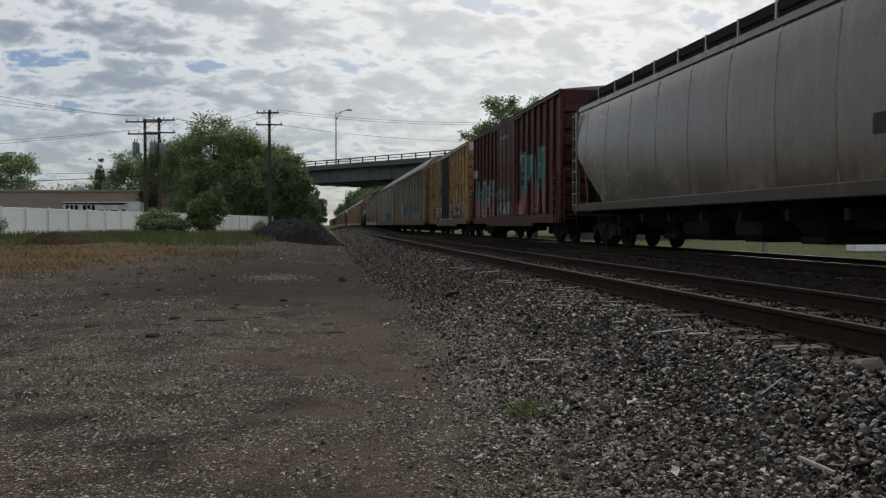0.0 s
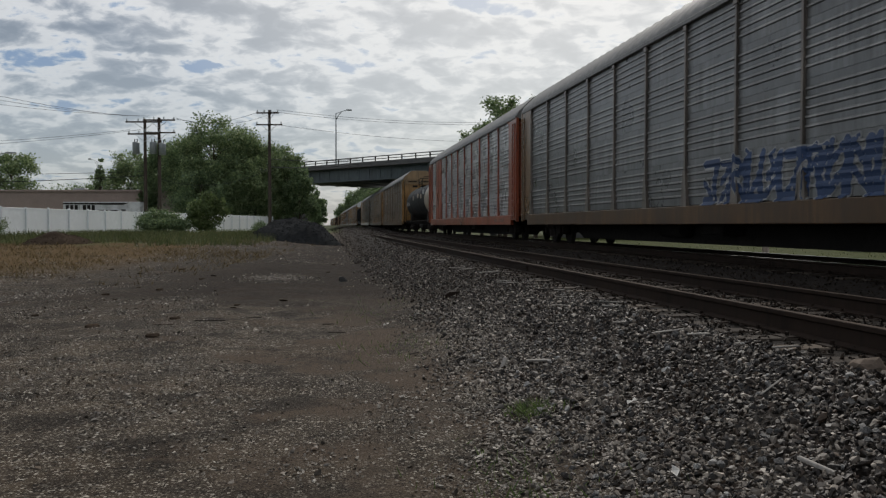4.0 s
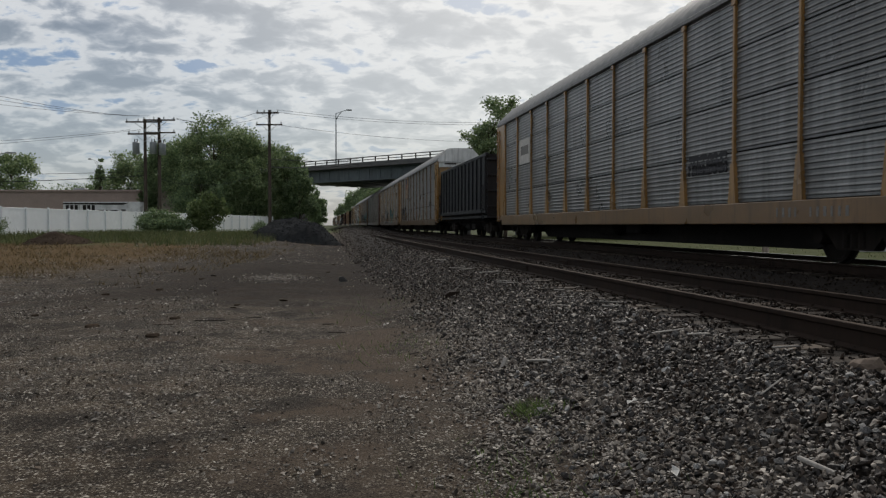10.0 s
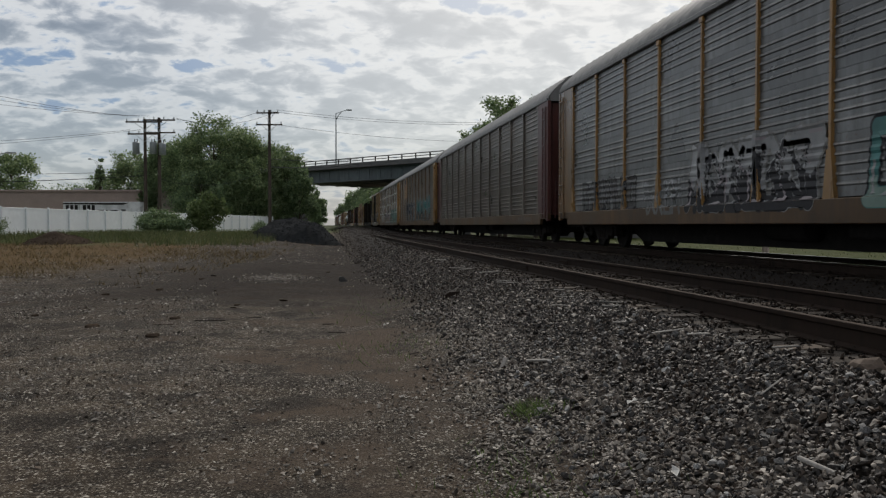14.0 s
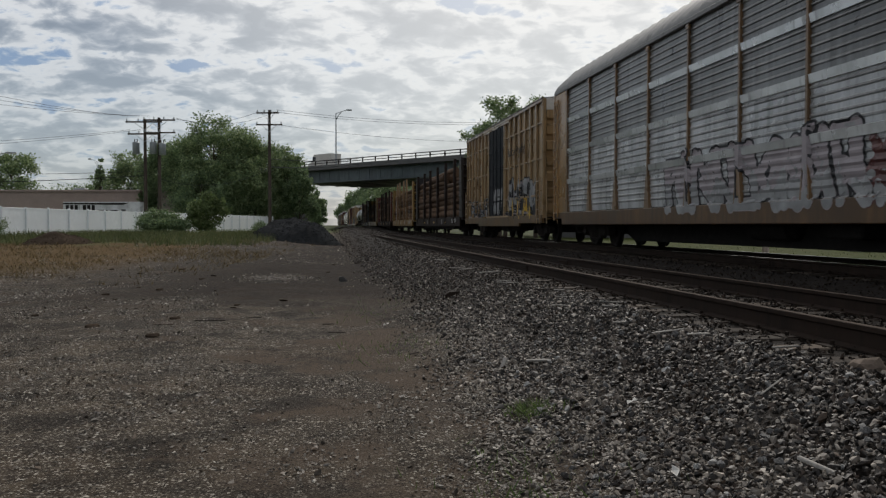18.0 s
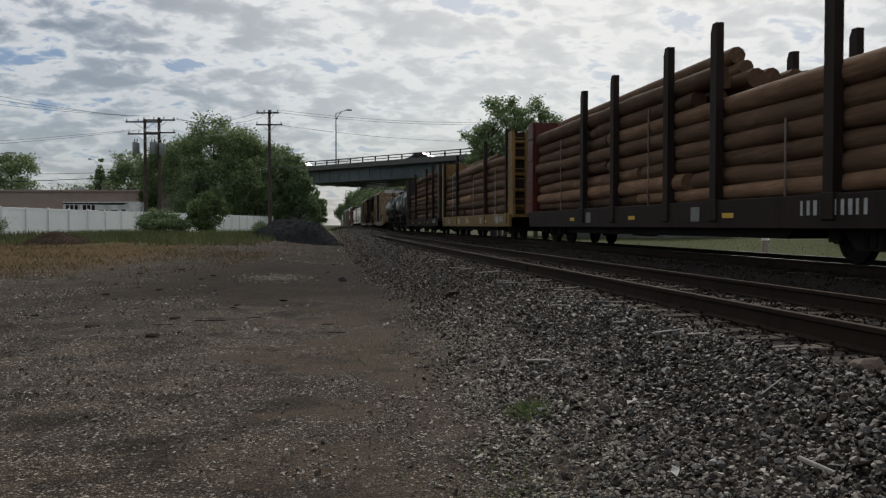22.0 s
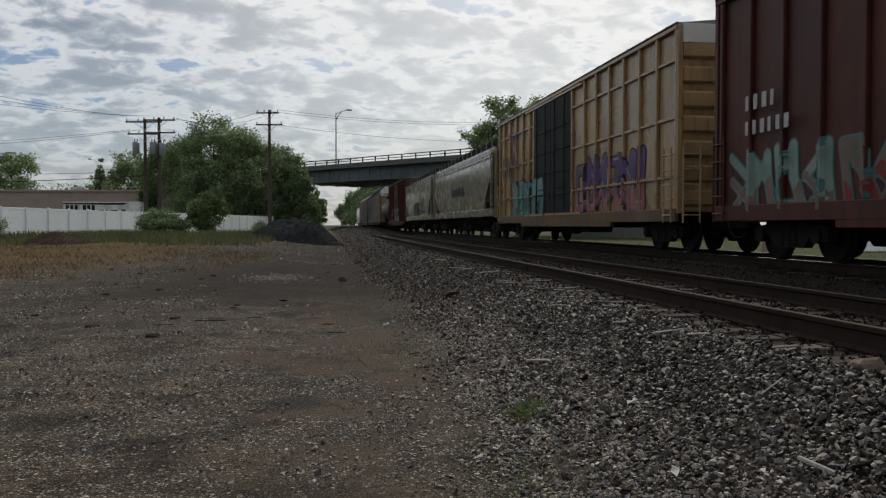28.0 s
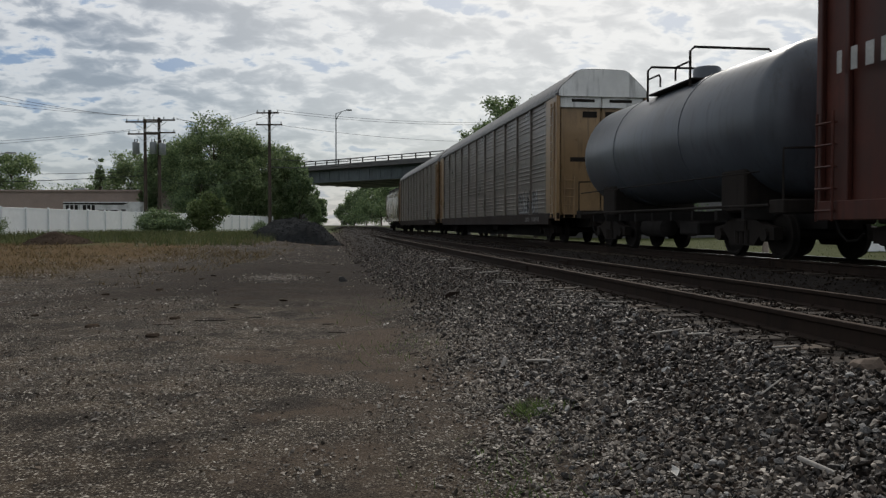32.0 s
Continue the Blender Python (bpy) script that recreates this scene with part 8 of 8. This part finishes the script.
def right_side():
    x0 = 62.0
    g = Geo().box(x0, x0 + 14, -80, 260, 0.0, 0.1)
    tagged(new("road", g.mesh("road", M_ASPHALT)), "grey asphalt road beyond the grass verge", "road", kind="structure")
    g = Geo().box(x0 - 0.3, x0 - 0.005, -80, 260, 0.0, 0.2, 0.02)
    tagged(new("kerb", g.mesh("kerb", M_CONCRETE)), "pale concrete kerb along the road", "kerb", kind="structure")
    b = thing("concrete_block", "long white painted concrete block on the grass", "barrier", m=pose(*spot(21.8, 43.5), 0.05, 0, 0, 4))
    part("block", Geo().box(-0.5, 2.6, -0.4, 0.4, 0, 1.05, 0.04), M_VINYL, b)
    part("cap", Geo().box(-0.55, 2.65, -0.45, 0.45, 1.05, 1.15, 0.02), M_CONCRETE, b)
    h = thing("hydrant", "small grey hydrant with white cap on the grass", "hydrant", m=pose(*spot(13.4, 34.5), 0.05))
    part("barrel", Geo().lathe_z([(0, 0.2), (0.1, 0.2), (0.12, 0.14), (0.6, 0.14), (0.75, 0.08)], 0, 0, 12), M_STUCCO_L, h, smooth=40)
    part("cap", Geo().lathe_z([(0.75, 0.16), (0.85, 0.15), (0.95, 0.04)], 0, 0, 12), M_VINYL, h)
    for i, (d, col, nm) in enumerate(((46, P_TANKGREY, "dark sedan parked beyond the grass"), (53, P_WHITEMARK, "white sedan parked beyond the grass"), (61, P_BOXBROWN, "dark red sedan parked beyond the grass"), (92, P_WHITEMARK, "white sedan parked along the road"), (30, P_TANKGREY, "grey sedan parked beyond the grass"))):
        car_body("parked_car", nm, pose(56.0, d, 0.12, 0, 0, 90 + 4 * i), col)
    for i in range(5):
        b = thing("low_building", "long pale low building across the road", "building", "buildings across the road", pose(165, 8 + 46 * i, 0))
        part("wall", Geo().box(0, 14, -20, 20, 0, 3.6), M_STUCCO_L if i % 2 else M_CONCRETE, b)
        part("roof", Geo().box(-0.4, 14.4, -20.4, 20.4, 3.6, 4.0, 0.05), M_GIRDER, b)
        for k in range(6):
            part("window", Geo().box(-0.03, 0.02, -16 + 6 * k, -13 + 6 * k, 1.2, 2.6), M_GLASS_DARK, b)
    for i, (a, d, hh, w) in enumerate(((30, 58, 4.5, 7), (40, 75, 6, 9), (26, 92, 5, 8), (46, 52, 5, 7), (33, 130, 8, 12), (20, 118, 7, 10))):
        tree("tree", "low leafy tree beyond the grass verge", a, d, hh, w, 70 + i, 3500, 0.3, M_LEAF_DARK, 0.12, 0.9, clumps=36)


right_side()


# ---------------------------------------------------------------- litter and loose pieces on the lot
def litter():
    def plank(label, x, y, rz, l, w, h, tilt=0.0, m=M_PALEWOOD):
        p = new("wood_scrap", Geo().box(-l / 2, l / 2, -w / 2, w / 2, 0, h, 0.004).mesh("wood_scrap", m))
        p.matrix_basis = pose(x, y, float(ground_z(x, y)) + 0.03, 0, tilt, rz)
        tagged(p, label, "wood scrap")
    plank("short pale plank stuck upright in the stones", 1.69, 7.55, 20, 0.12, 0.06, 0.02, -65)
    plank("flat pale plank lying on the stones", 1.95, 7.3, -6, 0.22, 0.05, 0.018)
    plank("pale broken stick lying on the ballast", 2.3, 3.58, -68, 0.2, 0.022, 0.02, 8)
    plank("thin grey stick among the stones", 2.75, 4.75, 35, 0.3, 0.012, 0.012, -12)
    for i, (x, y, rz, l) in enumerate(((2.9, 8.2, -4, 0.4), (3.1, 6.8, 3, 0.45), (2.95, 9.6, 6, 0.5), (3.05, 11.2, -8, 0.4), (3.2, 5.7, 2, 0.4), (3.0, 12.8, 5, 0.5), (3.1, 14.6, -3, 0.6), (2.95, 7.5, 9, 0.3), (3.0, 10.4, 0, 0.5), (3.1, 16.4, 4, 0.6), (3.0, 18.0, -2, 0.6), (3.22, 6.2, -5, 0.34), (3.15, 7.2, 8, 0.28), (3.2, 8.8, 2, 0.36), (3.1, 9.1, -9, 0.3), (3.18, 12.0, 4, 0.4), (3.12, 13.6, -2, 0.4), (3.2, 15.4, 6, 0.45), (3.25, 5.35, -12, 0.26), (3.15, 10.9, 7, 0.34), (3.1, 17.2, 3, 0.5), (3.15, 19.5, -4, 0.6), (3.1, 21.5, 2, 0.6))):
        plank("splintered end of an old tie in the ballast", x + 0.12 * math.sin(5 * i), y + 0.3 * math.sin(3 * i), rz * 2 + 14 * math.sin(7 * i), l * (0.55 + 0.35 * math.sin(2.3 * i) ** 2), 0.016 + 0.01 * (i % 3), 0.012, 4 * math.sin(4 * i), M_TIE if i % 3 == 0 else M_PALEWOOD)
    for i, (x, y, rz) in enumerate(((2.07, 5.32, 10), (1.78, 3.98, 60), (0.9, 11.6, 0), (-5.2, 28, 30))):
        g = Geo()
        pts = [(-0.045, -0.014, 0.0), (0.0, -0.022, 0.014), (0.038, -0.008, 0.004), (-0.03, 0.02, 0.012), (0.008, 0.016, 0.0), (0.034, 0.022, 0.018)]
        g.add(pts + [(a, q, z - 0.003) for a, q, z in pts], [(0, 1, 4, 3), (1, 2, 5, 4), (6, 7, 10, 9), (7, 8, 11, 10), (0, 1, 7, 6), (1, 2, 8, 7), (2, 5, 11, 8), (5, 4, 10, 11), (4, 3, 9, 10), (3, 0, 6, 9)])
        o = new("paper_scrap", g.mesh("paper_scrap", P_LOGO))
        o.matrix_basis = pose(x, y, float(ground_z(x, y)) + 0.05, 6, -12, rz)
        tagged(o, "crumpled white paper scrap on the gravel", "litter")
    for i, (x, y, rz, l) in enumerate(((-1.6, 12.4, 4, 0.8), (-2.2, 12.1, -6, 0.5), (-1.0, 12.7, 12, 0.4), (0.2, 10.9, -3, 0.4), (0.1, 11.9, 5, 0.3), (1.0, 9.0, 40, 0.3))):
        plank("dark weathered stick lying on the dirt", x, y, rz + 9 * (i % 3 - 1), l * 0.55, 0.024, 0.012, 0, M_TIE)
    rnd = np.random.default_rng(9)
    tpl = stone_templates(3, rnd)
    bm = bmesh.new()
    bmesh.ops.create_icosphere(bm, subdivisions=2, radius=1.0)
    bv = np.array([v.co[:] for v in bm.verts])
    bv *= 1 + np.array([[0.25 * noise.noise(Vector(q) * 1.6)] for q in bv]) + rnd.uniform(-0.1, 0.1, (len(bv), 1))
    tpl[0] = (bv, np.array([[v.index for v in f.verts] for f in bm.faces]))
    bm.free()
    for i, (x, y, s, m, lb) in enumerate(((3.42, 4.78, 0.1, M_BOULDER, "large brown boulder at the tie ends"), (2.2, 13.8, 0.16, M_RAIL, "rusty dark lump in the ballast"), (0.56, 21.6, 0.11, M_CONCRETE, "small concrete stub standing in the lot"))):
        o = new("rock", raw_mesh("rock", tpl[i][0] * np.array([s * 1.2, s, s * (0.6 if i < 2 else 1.8)]), tpl[i][1], m))
        o.location = (x, y, float(ground_z(x, y)) + s * 0.15)
        tagged(o, lb, "rock")
    for i in range(26):
        a, d = rnd.uniform(-11, -2), rnd.uniform(9, 30)
        x, y = spot(a, d)
        s = rnd.uniform(0.03, 0.07)
        o = new("clod", raw_mesh("clod", tpl[i % 3][0] * np.array([s * 1.6, s, s * 0.6]), tpl[i % 3][1], M_SOIL))
        o.location = (x, y, float(ground_z(x, y)) + s * 0.2)
        tagged(o, "dark clod of earth on the lot", "clod")


litter()


# ---------------------------------------------------------------- road traffic on the bridge
def bridge_pose(s, off, back=False):
    p = BRIDGE_AT + BRIDGE_WAY * s + Vector((-BRIDGE_WAY.y, BRIDGE_WAY.x)) * off
    return pose(p.x, p.y, 9.96, 0, 0, BRIDGE_ANGLE + (0 if back else 180))


CAMPER = car_body("camper_van", "white camper van crossing the bridge", bridge_pose(-20, 4.0), P_LOGO, True, "bridge traffic")
CAR_A = car_body("crossing_car", "dark car crossing the bridge behind a camper van", bridge_pose(-27, 4.0), P_TANK, False, "bridge traffic")
CAR_B = car_body("crossing_car", "dark grey car crossing the bridge", bridge_pose(-34, 4.0), P_TANKGREY, False, "bridge traffic")
CAR_C = car_body("crossing_car", "black car crossing the bridge", bridge_pose(-40, 4.0), P_TANK, False, "bridge traffic")
CAR_D = car_body("crossing_car", "dark car crossing the bridge in the far lane", bridge_pose(50, 12.5), P_TANKGREY, False, "bridge traffic")


# ---------------------------------------------------------------- everything that moves
def motions():
    for car, y0 in TRAIN:
        walk(car, [(t, pose(TRAIN_X, y0 - SPEED * t, TRAIN_TOP)) for t in range(0, 33, 4)])
    step = 60.0
    count = int(SPEED * 32 / 0.457 / radians(step)) + 2
    dt = radians(step) * 0.457 / SPEED
    for key, y in (("lead", -0.89), ("trail", 0.89)):
        first = WHEELS[key][0]
        rows = [(k * dt, pose(0, y, 0.457, step * k)) for k in range(count) if k * dt < 32] + [(32, pose(0, y, 0.457, math.degrees(SPEED * 32 / 0.457)))]
        walk(first, rows)
        for other in WHEELS[key][1:]:
            other.rotation_mode = "QUATERNION"
            ad = other.animation_data_create()
            ad.action = first.animation_data.action
            ad.action_slot = first.animation_data.action_slot
    walk(SKY, [(t, pose(0, 0, 0, 0, 0, 2.0 * t / 32)) for t in range(0, 33, 8)])
    # the traffic waits on the approach, crosses, and stops beyond the far end
    for veh, wait, t0, s0, speed, end in ((CAMPER, -20.0, 18.2, 3.4, 21.9, 55.0), (CAR_A, -27.0, 19.0, 1.2, 23.4, 48.0), (CAR_B, -34.0, 21.4, 5.2, 22.2, 41.0), (CAR_C, -40.0, 22.2, -2.6, 23.2, 34.0)):
        on, off = t0 - (s0 + 14) / speed, t0 + (26 - s0) / speed
        go = [(0, wait), (on - 1.6, wait), (on, -14.0), (t0, s0), (off, 26.0), (off + 1.6, end), (32, end)]
        walk(veh, [(t, bridge_pose(q, 4.0, True)) for t, q in go])
    walk(CAR_D, [(t, bridge_pose(q, 12.5)) for t, q in ((0, 50.0), (14.2, 50.0), (15.35, 30.3), (16.6, -2.9), (17.4, -24.2), (18.4, -36.0), (32, -36.0))])


motions()
